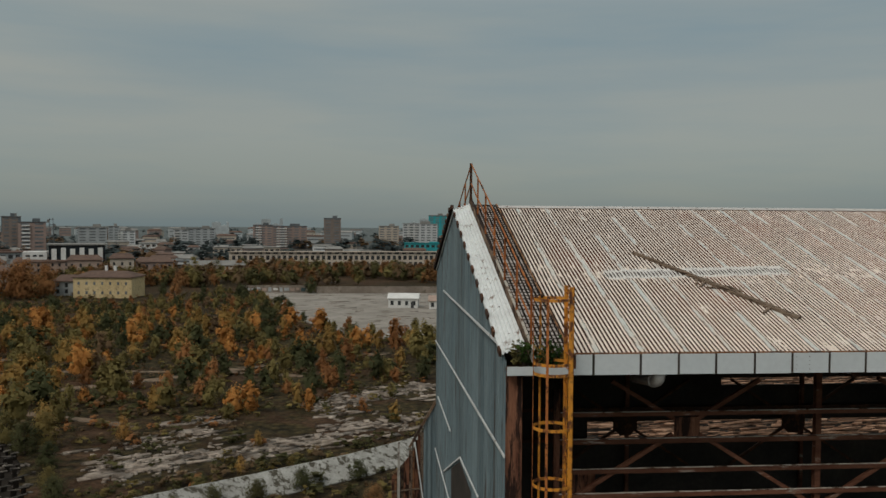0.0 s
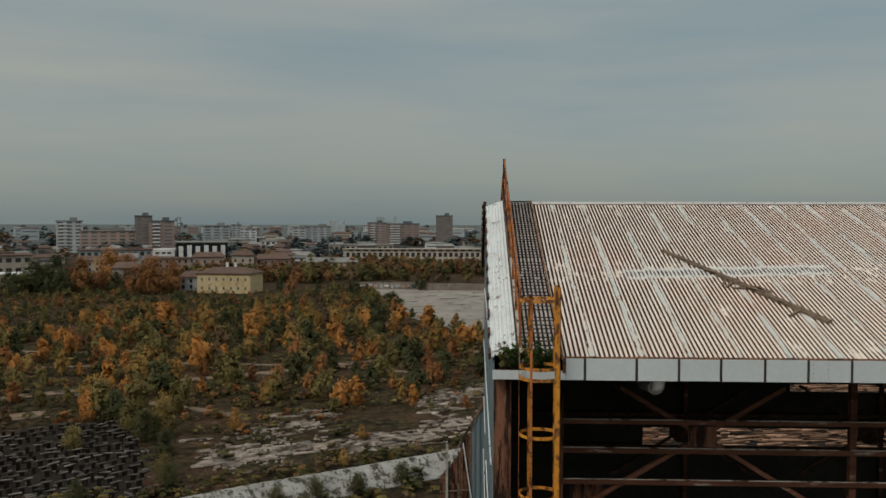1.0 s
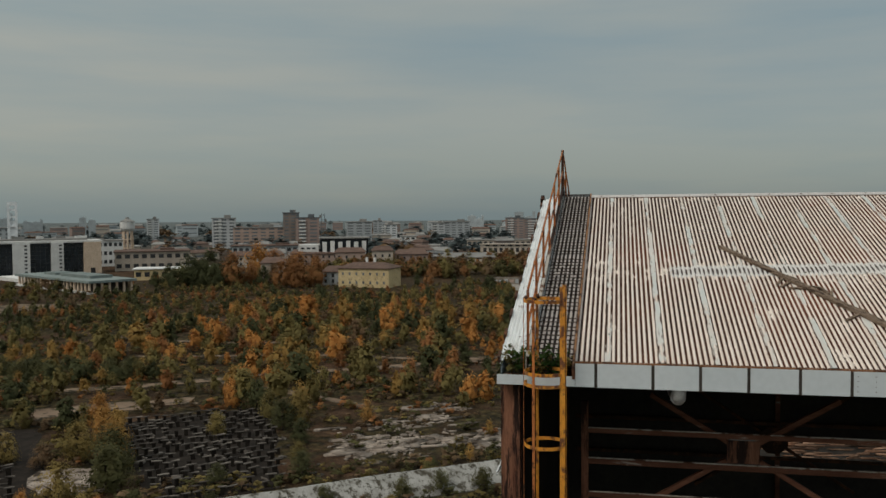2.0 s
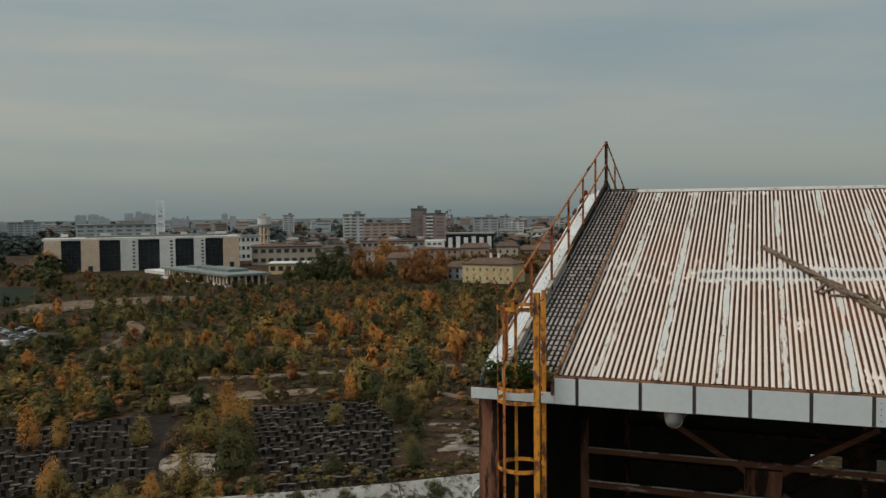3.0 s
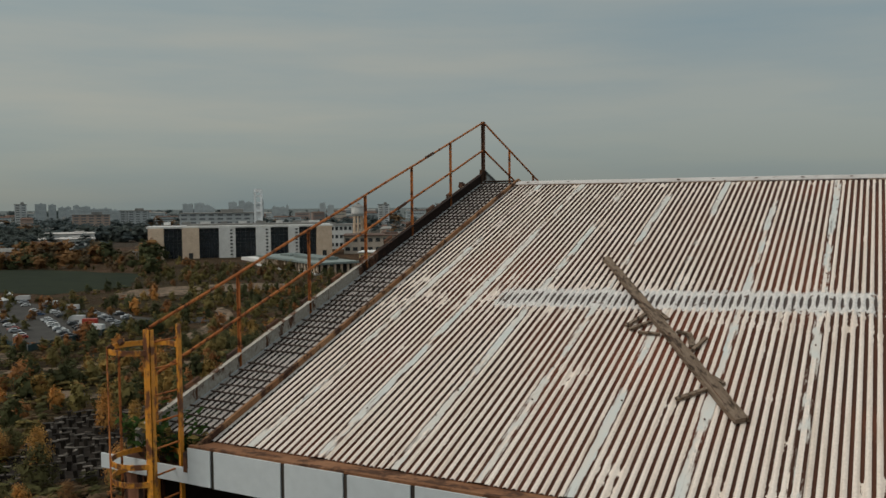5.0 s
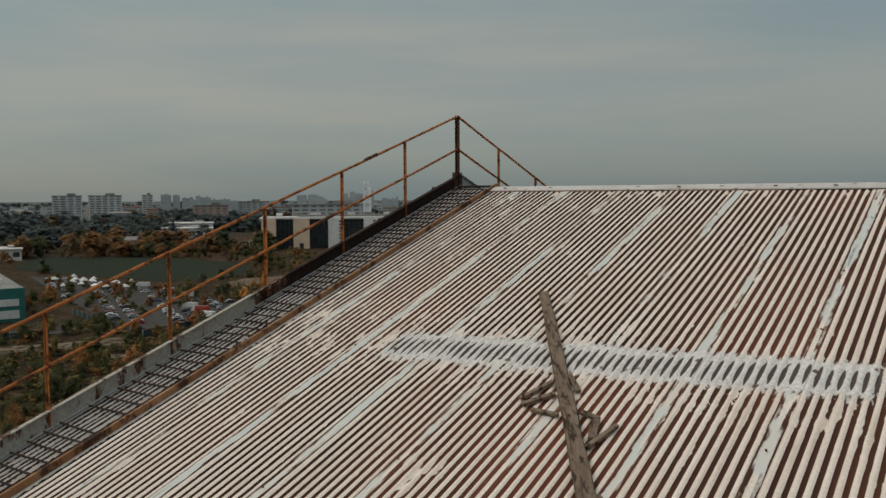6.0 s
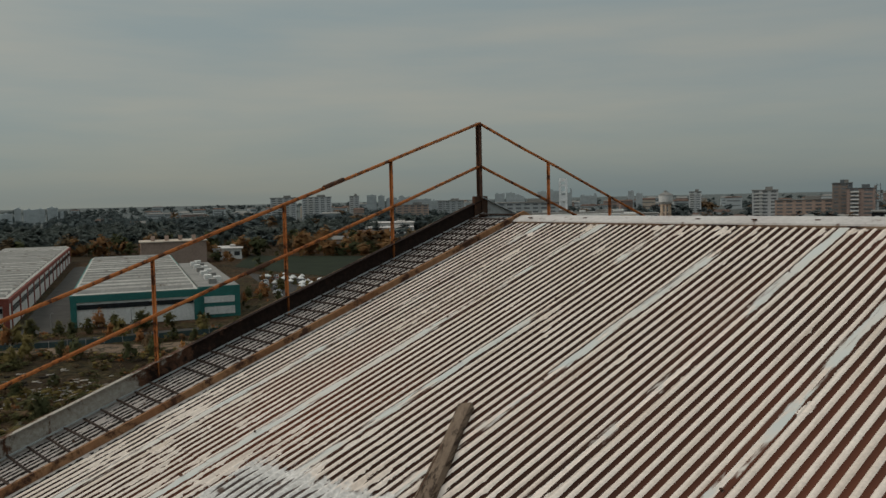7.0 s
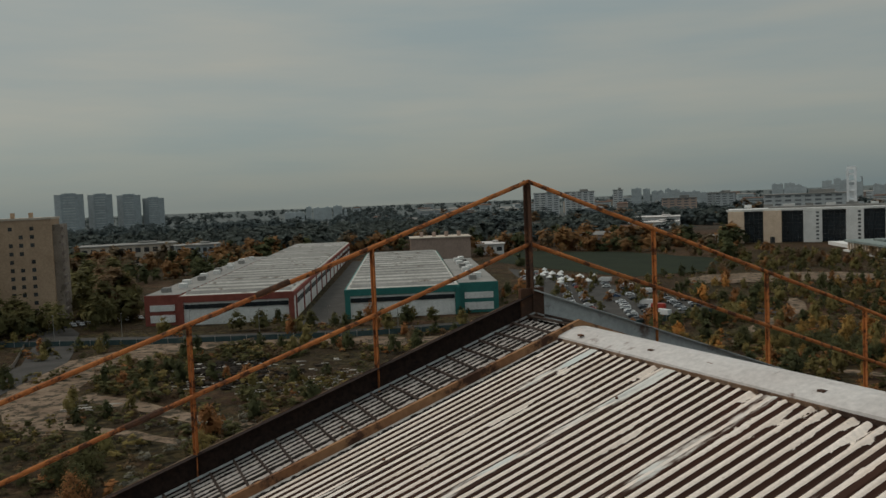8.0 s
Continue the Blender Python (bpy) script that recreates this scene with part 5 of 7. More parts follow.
spots = [(-143.5 + 0.345 * j * 1.3 + 1.75 * i + rk.gauss(0, 0.3), 21 + 0.94 * j * 1.3 - 0.18 * i + rk.gauss(0, 0.35)) for i in range(12) for j in range(14 + i // 3) if rk.random() < 0.5] + [(-115 + rk.gauss(0, 1.8), 33 + rk.gauss(0, 4)) for _ in range(60)] + [(-119 + rk.gauss(0, 1), 7 + rk.gauss(0, 2)) for _ in range(25)] + [(-110 + rk.gauss(0, 8), 44 + rk.gauss(0, 4)) for _ in range(160)]
rubble("scrap_heaps", spots, 0.5, 1.6, 0.13, M_SCRAP, "rows of dumped slabs and scrap", 6, 1.22, 0.32)
spots = [(-132 + rk.gauss(0, 6), 29 + rk.gauss(0, 4)) for _ in range(260)]
rubble("dark_scrap", spots, 0.5, 1.6, 0.25, M_PIERS, "dark scrap among the slabs", 7)
spots = []
for (p, a, b2) in FIELDS:
    spots += [tuple(p + E1 * rk.uniform(0, a * 0.85) + E2 * rk.uniform(0, b2)) for _ in range(110)]
rubble("pier_debris", spots, 0.25, 1.1, 0.3, M_PIERTOP, "broken blocks among the piers", 18, None, 0.6)
spots = [(rk.uniform(-34, 50), rk.uniform(176, 292)) for _ in range(170)]
rubble("plaza_kerbs", [s for s in spots if inside(*s, PLAZA)], 0.5, 5.0, 0.05, M_CONC, "loose kerbs and slabs on the plaza", 8, 0.3, 0.18)
spots = [(rk.uniform(18, 85), rk.uniform(60, 128)) for _ in range(3200)]
rubble("timber_heaps", spots, 0.8, 4.5, 0.06, M_TIMBER, "heaps of broken boards behind the hall", 9, 0.1, 0.10, 1.2)
# near-black sheet stands for the shade in the gaps between the boards
slab("ground_timber_yard", wobble([(12, 56), (90, 56), (90, 132), (12, 132)], 1.5, 6, 14), -0.05, 0.035, M_PIERS, "near-black sheet under the timber, darkening the gaps between boards", "ground")


# ---------------------------------------------------------------- trees
def crown_arrays(seed, clumps, per, size, core=2.6, cone=0.4):
    """Leaves of a crown one unit high and one wide, in uneven clumps with gaps: vertices, triangles and soft normals."""
    rng = np.random.default_rng(seed)
    pts = []
    for _ in range(clumps):
        h = rng.uniform(0.08, 0.97)
        reach = 0.5 * math.sin(math.pi * min(1, (h * 0.86 + 0.12) ** (0.75 + cone * 0.4))) ** 0.8 * rng.uniform(0.25, 1.0)
        a = rng.uniform(0, 2 * math.pi)
        c = np.array([math.cos(a) * reach, math.sin(a) * reach, h])
        pts.append(c + rng.normal(0, 1, (per, 3)) * (0.058, 0.058, 0.070))
    fill = np.stack([(p.mean(0) - (0, 0, 0.45)) * (0.72, 0.72, 0.80) + (0, 0, 0.45) for p in pts for _ in range(3)]) + rng.normal(0, 0.05, (3 * clumps, 3))
    big = 3 * clumps
    pts = np.concatenate(pts + [fill])
    n = len(pts)
    out = (pts - (0, 0, 0.42)) * (1.0, 1.0, 1.2)
    out /= np.linalg.norm(out, axis=1, keepdims=True) + 1e-6
    out += rng.normal(0, 0.40, (n, 3)) + (0, 0, 0.35)
    u = np.cross(out, rng.normal(0, 1, (n, 3)))
    u /= np.linalg.norm(u, axis=1, keepdims=True)
    w = np.cross(out, u)
    w /= np.linalg.norm(w, axis=1, keepdims=True)
    s = (size * rng.uniform(0.6, 1.3, n))[:, None]
    s[n - big:] *= core
    verts = np.stack([pts + u * s, pts + (w * 0.8 - u * 0.5) * s, pts - (w * 0.8 + u * 0.5) * s], 1).reshape(-1, 3)
    soft = (pts - (0, 0, 0.30)) * (1.0, 1.0, 0.8)
    soft /= np.linalg.norm(soft, axis=1, keepdims=True) + 1e-6
    soft += 0.18 * out / np.linalg.norm(out, axis=1, keepdims=True) + (0, 0, 0.25)
    soft /= np.linalg.norm(soft, axis=1, keepdims=True)
    return verts, np.arange(3 * n).reshape(-1, 3), np.repeat(soft, 3, 0)


def trunk_build(seed, h, r):
    rnd2, b = random.Random(seed), Build()
    p = Vector((0, 0, -0.1))
    for k in range(4):
        q = Vector((rnd2.uniform(-0.03, 0.03) * h, rnd2.uniform(-0.03, 0.03) * h, h * 0.75 * (k + 1) / 4))
        b.tube(p, q, r * (1 - 0.22 * k), 6, r * (1 - 0.22 * (k + 1)))
        if k:
            for _ in range(2):
                a = rnd2.uniform(0, 6.28)
                b.tube(p, p + Vector((math.cos(a) * 0.28 * h, math.sin(a) * 0.28 * h, 0.22 * h)), r * 0.45, 4, r * 0.1)
        p = q
    return b


def tree_thing(seed, h, w, mat, name, label, clumps, per, size):
    t = thing(name, (0, 0, 0), 0, label, "tree" if name == "tree" else "bush", "scrub trees" if name == "tree" else "bushes")
    part("trunk", trunk_build(seed, h, 0.022 * h + 0.02), M_BARK, t)
    v, q, nv = crown_arrays(seed, clumps, per, size)
    me = bpy.data.meshes.new("crown")
    me.from_pydata((v * (w, w, h)).tolist(), [], q.tolist())
    me.normals_split_custom_set_from_vertices(nv.tolist())
    me.materials.append(mat)
    part("crown", me, mat, t)
    return t


WORDS = ["orange autumn birch sapling", "golden-leaved young poplar", "olive-green scrub tree", "dark green scrub tree", "russet autumn tree", "bare grey-brown twiggy bush", "dark hazy woodland tree", "blue-green woodland tree"]
protos = []
for k in range(12):
    kind = k % 6
    protos.append((kind, tree_thing(100 + k, 1.0, (0.72, 0.68, 0.92, 1.05, 0.88, 1.2)[kind], LEAVES[kind], "tree" if kind < 5 else "bush", WORDS[kind] + " on the waste ground", 80, 26, 0.024)))
used = [False] * len(protos)


def plant(k, x, y, h, turn):
    """The first tree of a kind is moved to its place, the rest are copies of it."""
    kind, t = protos[k]
    m = Matrix.Translation((x, y, 0)) @ pose(0, 0, 0, 0, 0, turn) @ Matrix.Scale(h, 4)
    if used[k]:
        copy_thing(t, m @ Matrix.Scale(1 / t.scale[0], 4))
    else:
        t.matrix_basis, used[k] = m, True


def tone(x, y, rnd3):
    """Which foliage stands here: gold and orange over the middle of the waste ground, dark olive scrub to the west, behind and in belts."""
    n = noise.noise((x * 0.028, y * 0.028, 3.1)) + rnd3.uniform(-0.30, 0.30)
    n += 0.10 if 112 < y < 212 and x > -112 + 0.25 * (y - 112) else 0.0
    n -= 0.50 if x < -108 and y > 128 else 0.36 if x < -78 and y < 112 else 0.30 if x < -112 else 0.0
    n -= 0.45 if y > 222 or (x < -100 and y < 62) else 0.0
    if n > 0.10:
        return rnd3.choice((0, 0, 1, 1, 2, 4, 3, 2, 1))
    if n > -0.18:
        return rnd3.choice((2, 2, 1, 4, 3, 2, 5, 0))
    return rnd3.choice((3, 3, 2, 3, 3, 2, 4, 3))


def blocked(x, y):
    if x > 9 and 50 < y < 135:
        return True
    if any(inside(x, y, f) for f in (PLAZA, LOT, LAWN, MOUND, DIRT, PAD, *FIELD_POLYS)):
        return True
    return any(near_line(x, y, pts, 0.5 * w + 0.2) for pts, w in [*TRACKS, (PATH_LINE, 5.0)])


def near_line(x, y, points, reach):
    """Whether a spot lies within reach of a line of points."""
    for (x0, y0), (x1, y1) in zip(points, points[1:]):
        dx, dy = x1 - x0, y1 - y0
        t = min(1.0, max(0.0, ((x - x0) * dx + (y - y0) * dy) / (dx * dx + dy * dy)))
        if (x - x0 - t * dx) ** 2 + (y - y0 - t * dy) ** 2 < reach * reach:
            return True
    return False


rk = random.Random(12)
wanted = []
for i in range(-48, 14):
    for j in range(-8, 74):
        x, y = i * 4.1 + rk.uniform(-2, 2), j * 4.1 + rk.uniform(-2, 2)
        q = (Vector((x, y)) - B0).dot(BN)
        r = math.hypot(x, y)
        if r < 34 or blocked(x, y) or (x > -3 and y < 60) or y > 298 or (-112 < x < -62 and y > 252):
            continue
        west = x < -58 and y < 108 - 0.2 * (x + 58)
        edge = q < 23 + 0.13 * (Vector((x, y)) - B0).dot(BD) and x > -44
        chance = 0.10 if q < 0 else (0.15 if edge else 0.61)
        if west:
            chance = 0.22 if y < 58 else 0.66
        if x < -150:
            chance = 0.30 if y > 100 else 0.10
        chance += 0.35 * noise.noise((x * 0.05, y * 0.05, 9.0))
        if rk.random() < chance:
            wanted.append((r, x, y, tone(x, y, rk), rk.choice((rk.uniform(2.2, 3.8), rk.uniform(3.6, 6.0))) * (0.55 if edge else 0.72 if west or (x < -95 and y > 100) else 1.0) * (0.72 if y > 195 else 1.0)))
wanted += [(70, *B0 + BD * u + BN * v, 3, 2.2) for u, v in ((-6, -4), (1, -4.5), (5, -4), (9, -4.6), (14, -4), (-14, -4.4), (-18, -3.8), (20, -4.5))]
for u, v, kind, h in ((6.5, 9.5, 0, 4.6), (9.5, 11, 1, 3.8), (3.5, 22, 1, 4.4), (11, 30, 0, 4.0), (5.0, 28.5, 3, 4.4), (17, 15, 2, 3.4)):
    p = FIELDS[0][0] + E1 * u + E2 * v
    wanted.append((90, p.x, p.y, kind, h))
for u, v, kind, h in ((-2.5, 20, 3, 4.6), (-1.5, 17, 1, 5.2), (10, 12, 2, 3.0), (-3, 27, 3, 4.2), (-2, 4, 0, 5.0), (15, -2, 0, 4.0)):
    p = FIELDS[1][0] + E1 * u + E2 * v
    wanted.append((90, p.x, p.y, kind, h))
wanted += [(80, x, y, k, h) for x, y, k, h in ((-46, 93, 3, 4.2), (-49.5, 97, 3, 4.6), (-42, 88, 2, 3.6), (-38.5, 84, 3, 3.8), (-34, 78, 3, 3.0), (-31, 70, 2, 2.6), (-29, 66, 3, 2.8), (-36, 62, 3, 2.4))]
# dark thicket along the track and scrub at the western end of the piers
for _ in range(70):
    u = rk.random()
    wanted.append((95, -104 + 33 * u + rk.gauss(0, 1.5), 104 + 5 * u + rk.gauss(0, 2.2), rk.choice((3, 3, 3, 2)), rk.uniform(2.0, 3.6)))
for _ in range(46):
    x, y = rk.uniform(-100, -80), rk.uniform(70, 96)
    if not blocked(x, y):
        wanted.append((96, x, y, rk.choice((3, 2, 4, 1, 3)), rk.uniform(1.8, 3.4)))
for _ in range(26):
    u = rk.random()
    wanted.append((84, -70 + 34 * u + rk.gauss(0, 1.6), 36 + 19 * u + rk.gauss(0, 1.6), rk.choice((3, 3, 2, 4, 0)), rk.uniform(1.6, 2.8)))
wanted += [(85, -82 + rk.uniform(-9, 9), 47 + rk.uniform(-8, 8), rk.choice((4, 3, 3, 2, 3)), rk.uniform(2.2, 3.4)) for _ in range(26)]
wanted.sort()
NEAR = 230
for r, x, y, kind, h in wanted[:NEAR]:
    plant(kind + 6 * rk.randrange(2), x, y, h, rk.uniform(0, 360))


def woods(name, places, shapes, label, seed, wide=(0.8, 1.2)):
    """Joined trees, one object for each leaf colour; places are x, y, height, kind."""
    rng = np.random.default_rng(seed)
    sets = {}
    for x, y, h, kind in places:
        v, q, nv = shapes[rng.integers(len(shapes))]
        a = rng.uniform(0, 6.28)
        c, s = math.cos(a), math.sin(a)
        w = h * rng.uniform(*wide)
        vv = v @ np.array([[c, s, 0], [-s, c, 0], [0, 0, 1]]) * (w, w, h) + (x, y, 0)
        sets.setdefault(kind, []).append((vv, nv @ np.array([[c, s, 0], [-s, c, 0], [0, 0, 1]])))
    for kind, vs in sets.items():
        v = np.concatenate([p for p, _ in vs])
        ob = bulk(name, v, np.arange(len(v)).reshape(-1, 3), LEAVES[kind], label + ", " + WORDS[kind].split()[0], "trees")
        ob.data.normals_split_custom_set_from_vertices(np.concatenate([nn for _, nn in vs]).tolist())


mid_shapes = [crown_arrays(300 + k, 34, 11, 0.053) for k in range(8)]
woods("scrub_wood", [(x, y, h, kind) for r, x, y, kind, h in wanted[NEAR:]], mid_shapes, "thicket of young autumn trees", 1, (0.62, 0.95))
# low undergrowth between the trees
low_shapes = [crown_arrays(400 + k, 9, 5, 0.085, 1.9) for k in range(6)]
under = []
for r, x, y, kind, h in wanted:
    for _ in range(3):
        xx, yy = x + rk.uniform(-3.6, 3.6), y + rk.uniform(-3.6, 3.6)
        if not blocked(xx, yy):
            under.append((xx, yy, rk.uniform(0.6, 1.7), rk.choice((2, 4, 3, 5, 3, 2, 3))))
for _ in range(2200):
    xx, yy = rk.uniform(-150, -20), rk.uniform(-15, 110)
    if (not blocked(xx, yy) or inside(xx, yy, DIRT)) and noise.noise((xx * 0.05, yy * 0.09, 5.0)) > 0.0 and math.hypot(xx, yy) > 40:
        under.append((xx, yy, rk.uniform(0.5, 1.3), rk.choice((3, 3, 5, 5, 2))))
for _ in range(3600):
    xx, yy = rk.uniform(-150, 6), rk.uniform(62, 292)
    q = (Vector((xx, yy)) - B0).dot(BN)
    if q > 22 and not blocked(xx, yy) and noise.noise((xx * 0.06, yy * 0.06, 2.5)) > -0.25:
        under.append((xx, yy, rk.uniform(0.5, 1.3), rk.choice((5, 5, 4, 2, 3, 2))))
for _ in range(420):
    p = B0 + BD * rk.uniform(-48, 38) + BN * rk.choice((rk.uniform(-9, -4.5), rk.uniform(2.0, 8.0)))
    under.append((p.x, p.y, rk.uniform(0.4, 1.2), rk.choice((3, 5, 3, 2))))
for poly in BRUSH:
    xs, ys = [p[0] for p in poly], [p[1] for p in poly]
    for _ in range(int((max(xs) - min(xs)) * (max(ys) - min(ys)) * 0.40)):
        xx, yy = rk.uniform(min(xs), max(xs)), rk.uniform(min(ys), max(ys))
        if inside(xx, yy, poly):
            under.append((xx, yy, rk.uniform(0.8, 1.7) if poly is not BRUSH[3] else rk.uniform(0.4, 0.9), rk.choice((3, 3, 2, 5, 3))))
woods("undergrowth", under, low_shapes, "low weeds and brambles", 2, (1.3, 2.2))
pale = [(-62 + rk.gauss(0, 9), 10 + rk.gauss(0, 7), rk.uniform(0.9, 1.8), 5) for _ in range(160)] + [(-96 + rk.gauss(0, 5), 22 + rk.gauss(0, 5), rk.uniform(0.6, 1.2), 5) for _ in range(60)]
v = np.concatenate([low_shapes[k % 6][0] * (1.6 * p[2], 1.6 * p[2], p[2]) + (p[0], p[1], 0) for k, p in enumerate(pale)])
bulk("dry_reeds", v, np.arange(len(v)).reshape(-1, 3), M_DRYGRASS, "pale dry reeds on the slope", "reeds")

# taller trees about the houses, the belt before the arcade, the western woods, the avenues
tall_shapes = [crown_arrays(500 + k, 28, 8, 0.056) for k in range(6)]
tall = [(-156, 266, 8, 3), (-162, 272, 8, 3), (-148, 280, 9, 3), (-126, 276, 8, 3), (-113, 274, 11.5, 4), (-107, 279, 11, 4), (-117, 272, 10, 4), (-110, 270, 9, 4), (-150, 270, 10, 3), (-145, 267, 11, 3), (-140, 266, 9, 3), (-136, 272, 13, 4), (-152, 276, 10, 3), (-131, 279, 9, 4), (-160, 280, 8, 2), (-118, 292, 13, 4), (-113, 296, 11, 4), (-123, 297, 12, 4), (-153, 272, 13, 3), (-147, 276, 14, 3), (-140, 280, 12, 3), (-137, 296, 16, 0), (-131, 298, 14, 4), (-126, 286, 9, 5),
        (-110, 288, 8, 3), (-112, 283, 5, 3), (-70, 284, 5, 3), (-20, 292, 7, 3), (-158, 280, 8, 3), (-165, 268, 6, 3), (-135, 272, 6, 2), (-158, 290, 9, 2), (-66, 286, 6, 4)]
for _ in range(760):
    x, y = rk.uniform(-125, 70), rk.uniform(300, 438)
    if noise.noise((x * 0.02, y * 0.03, 2.0)) > -0.25 and y > 318 + 0.3 * (x + 60):
        tall.append((x, y, rk.uniform(4, 7.5), rk.choice((2, 2, 4, 3, 3, 4, 5, 4, 5))))
for _ in range(420):
    x, y = rk.uniform(-330, -150), rk.uniform(170, 262)
    if not blocked(x, y) and y < 232 + 0.42 * (x + 330) + 20 and rk.random() < 0.75:
        tall.append((x, y, rk.uniform(1.8, 4.5), rk.choice((3, 3, 2, 5, 4))))
woods("house_trees", [(x, y, h * 0.92, kind) for x, y, h, kind in tall[:33]], [crown_arrays(800 + k, 70, 26, 0.030) for k in range(4)], "tall autumn trees about the houses", 7, (0.75, 1.0))
woods("belt_trees", tall[33:], tall_shapes, "belt of taller autumn trees", 3)
far_shapes = [crown_arrays(600 + k, 22, 6, 0.092, 1.8) for k in range(6)]
west_wood = []
for _ in range(2400):
    a, r = radians(rk.uniform(46, 97)), math.sqrt(rk.uniform(300 ** 2, 900 ** 2))
    x, y = -math.sin(a) * r, math.cos(a) * r
    u, v2 = (Vector((x, y)) - Vector((-180, 57))).dot(Vector((0.36, 0.93))), (Vector((x, y)) - Vector((-180, 57))).dot(Vector((-0.93, 0.36)))
    if blocked(x, y) or (-42 < u < 48 and v2 < 240) or (inside(x, y, [(-330, 250), (-190, 380), (-330, 480), (-480, 380)])):
        continue
    if r > 520 and noise.noise((x * 0.006, y * 0.006, 4.0)) < -0.15:
        continue
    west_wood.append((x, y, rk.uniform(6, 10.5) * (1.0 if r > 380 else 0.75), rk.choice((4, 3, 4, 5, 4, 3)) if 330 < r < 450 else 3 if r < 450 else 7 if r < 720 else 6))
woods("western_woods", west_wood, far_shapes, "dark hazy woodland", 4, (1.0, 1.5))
flank = []
for _ in range(330):
    x, y = rk.uniform(-330, -196), rk.uniform(-60, 40)
    u = (Vector((x, y)) - Vector((-180, 57))).dot(Vector((0.36, 0.93)))
    if u < -46 and not (-236 < x < -206 and -40 < y < 9) and y < 22:
        flank.append((x, y, rk.uniform(6, 11), rk.choice((3, 3, 3, 3, 5))))
for k in range(9):
    p = Vector((-168.5, 62)) + Vector((0.36, 0.93)) * (k * 5.2 - 26)
    flank.append((p.x + 2, p.y, rk.uniform(3, 4.6), 3))
for _ in range(34):
    x, y = rk.choice(((-200, -9), (-205, -3), (-228, 4), (-236, 10), (-214, 17), (-197, -15), (-186, -22)))
    flank.append((x + rk.uniform(-5, 5), y + rk.uniform(-4, 4), rk.uniform(5, 9), 3))
for _ in range(130):
    x, y = rk.uniform(-255, -150), rk.uniform(105, 158)
    if inside(x, y, LOT):
        flank.append((x, y, rk.uniform(1.6, 3.0), rk.choice((3, 3, 2, 4))))
woods("street_trees", flank, tall_shapes, "dark street trees", 5)
city_trees = []
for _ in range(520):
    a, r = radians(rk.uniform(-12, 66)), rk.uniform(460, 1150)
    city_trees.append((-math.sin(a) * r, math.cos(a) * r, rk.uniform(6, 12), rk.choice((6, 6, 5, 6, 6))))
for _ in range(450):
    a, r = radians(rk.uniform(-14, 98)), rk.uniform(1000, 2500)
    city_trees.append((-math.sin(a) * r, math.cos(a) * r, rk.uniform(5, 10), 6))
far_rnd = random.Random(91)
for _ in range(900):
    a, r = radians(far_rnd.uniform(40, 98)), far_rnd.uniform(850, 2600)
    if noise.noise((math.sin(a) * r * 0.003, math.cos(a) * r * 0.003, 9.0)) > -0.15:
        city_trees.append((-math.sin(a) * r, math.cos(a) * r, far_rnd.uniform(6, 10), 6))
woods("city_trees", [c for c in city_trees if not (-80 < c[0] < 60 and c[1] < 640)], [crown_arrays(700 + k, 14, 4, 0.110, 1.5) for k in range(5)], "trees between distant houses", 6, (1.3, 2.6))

# ---------------------------------------------------------------- buildings
PANES = {}


def pane(w, h, mat=None):
    """A window mesh shared by all of its size: recessed glass in a raised frame."""
    key = (round(w, 2), round(h, 2), (mat or M_WINDOW).name)
    if key not in PANES:
        PANES[key] = Build().box((0, 0, 0), (w, 0.10, h)).mesh("window", mat or M_WINDOW)
    return PANES[key]


def windows(parent, xs, zs, y, w, h, mat=None, name="window", skip=0.0, seed=1):
    rnd4 = random.Random(seed)
    for z in zs:
        for x in xs:
            if rnd4.random() >= skip:
                ob = part(name, pane(w, h, mat), None, parent)
                ob.location = (x, y, z)


def steps(a, b, n):
    return [a + (b - a) * (k + 0.5) / n for k in range(n)]


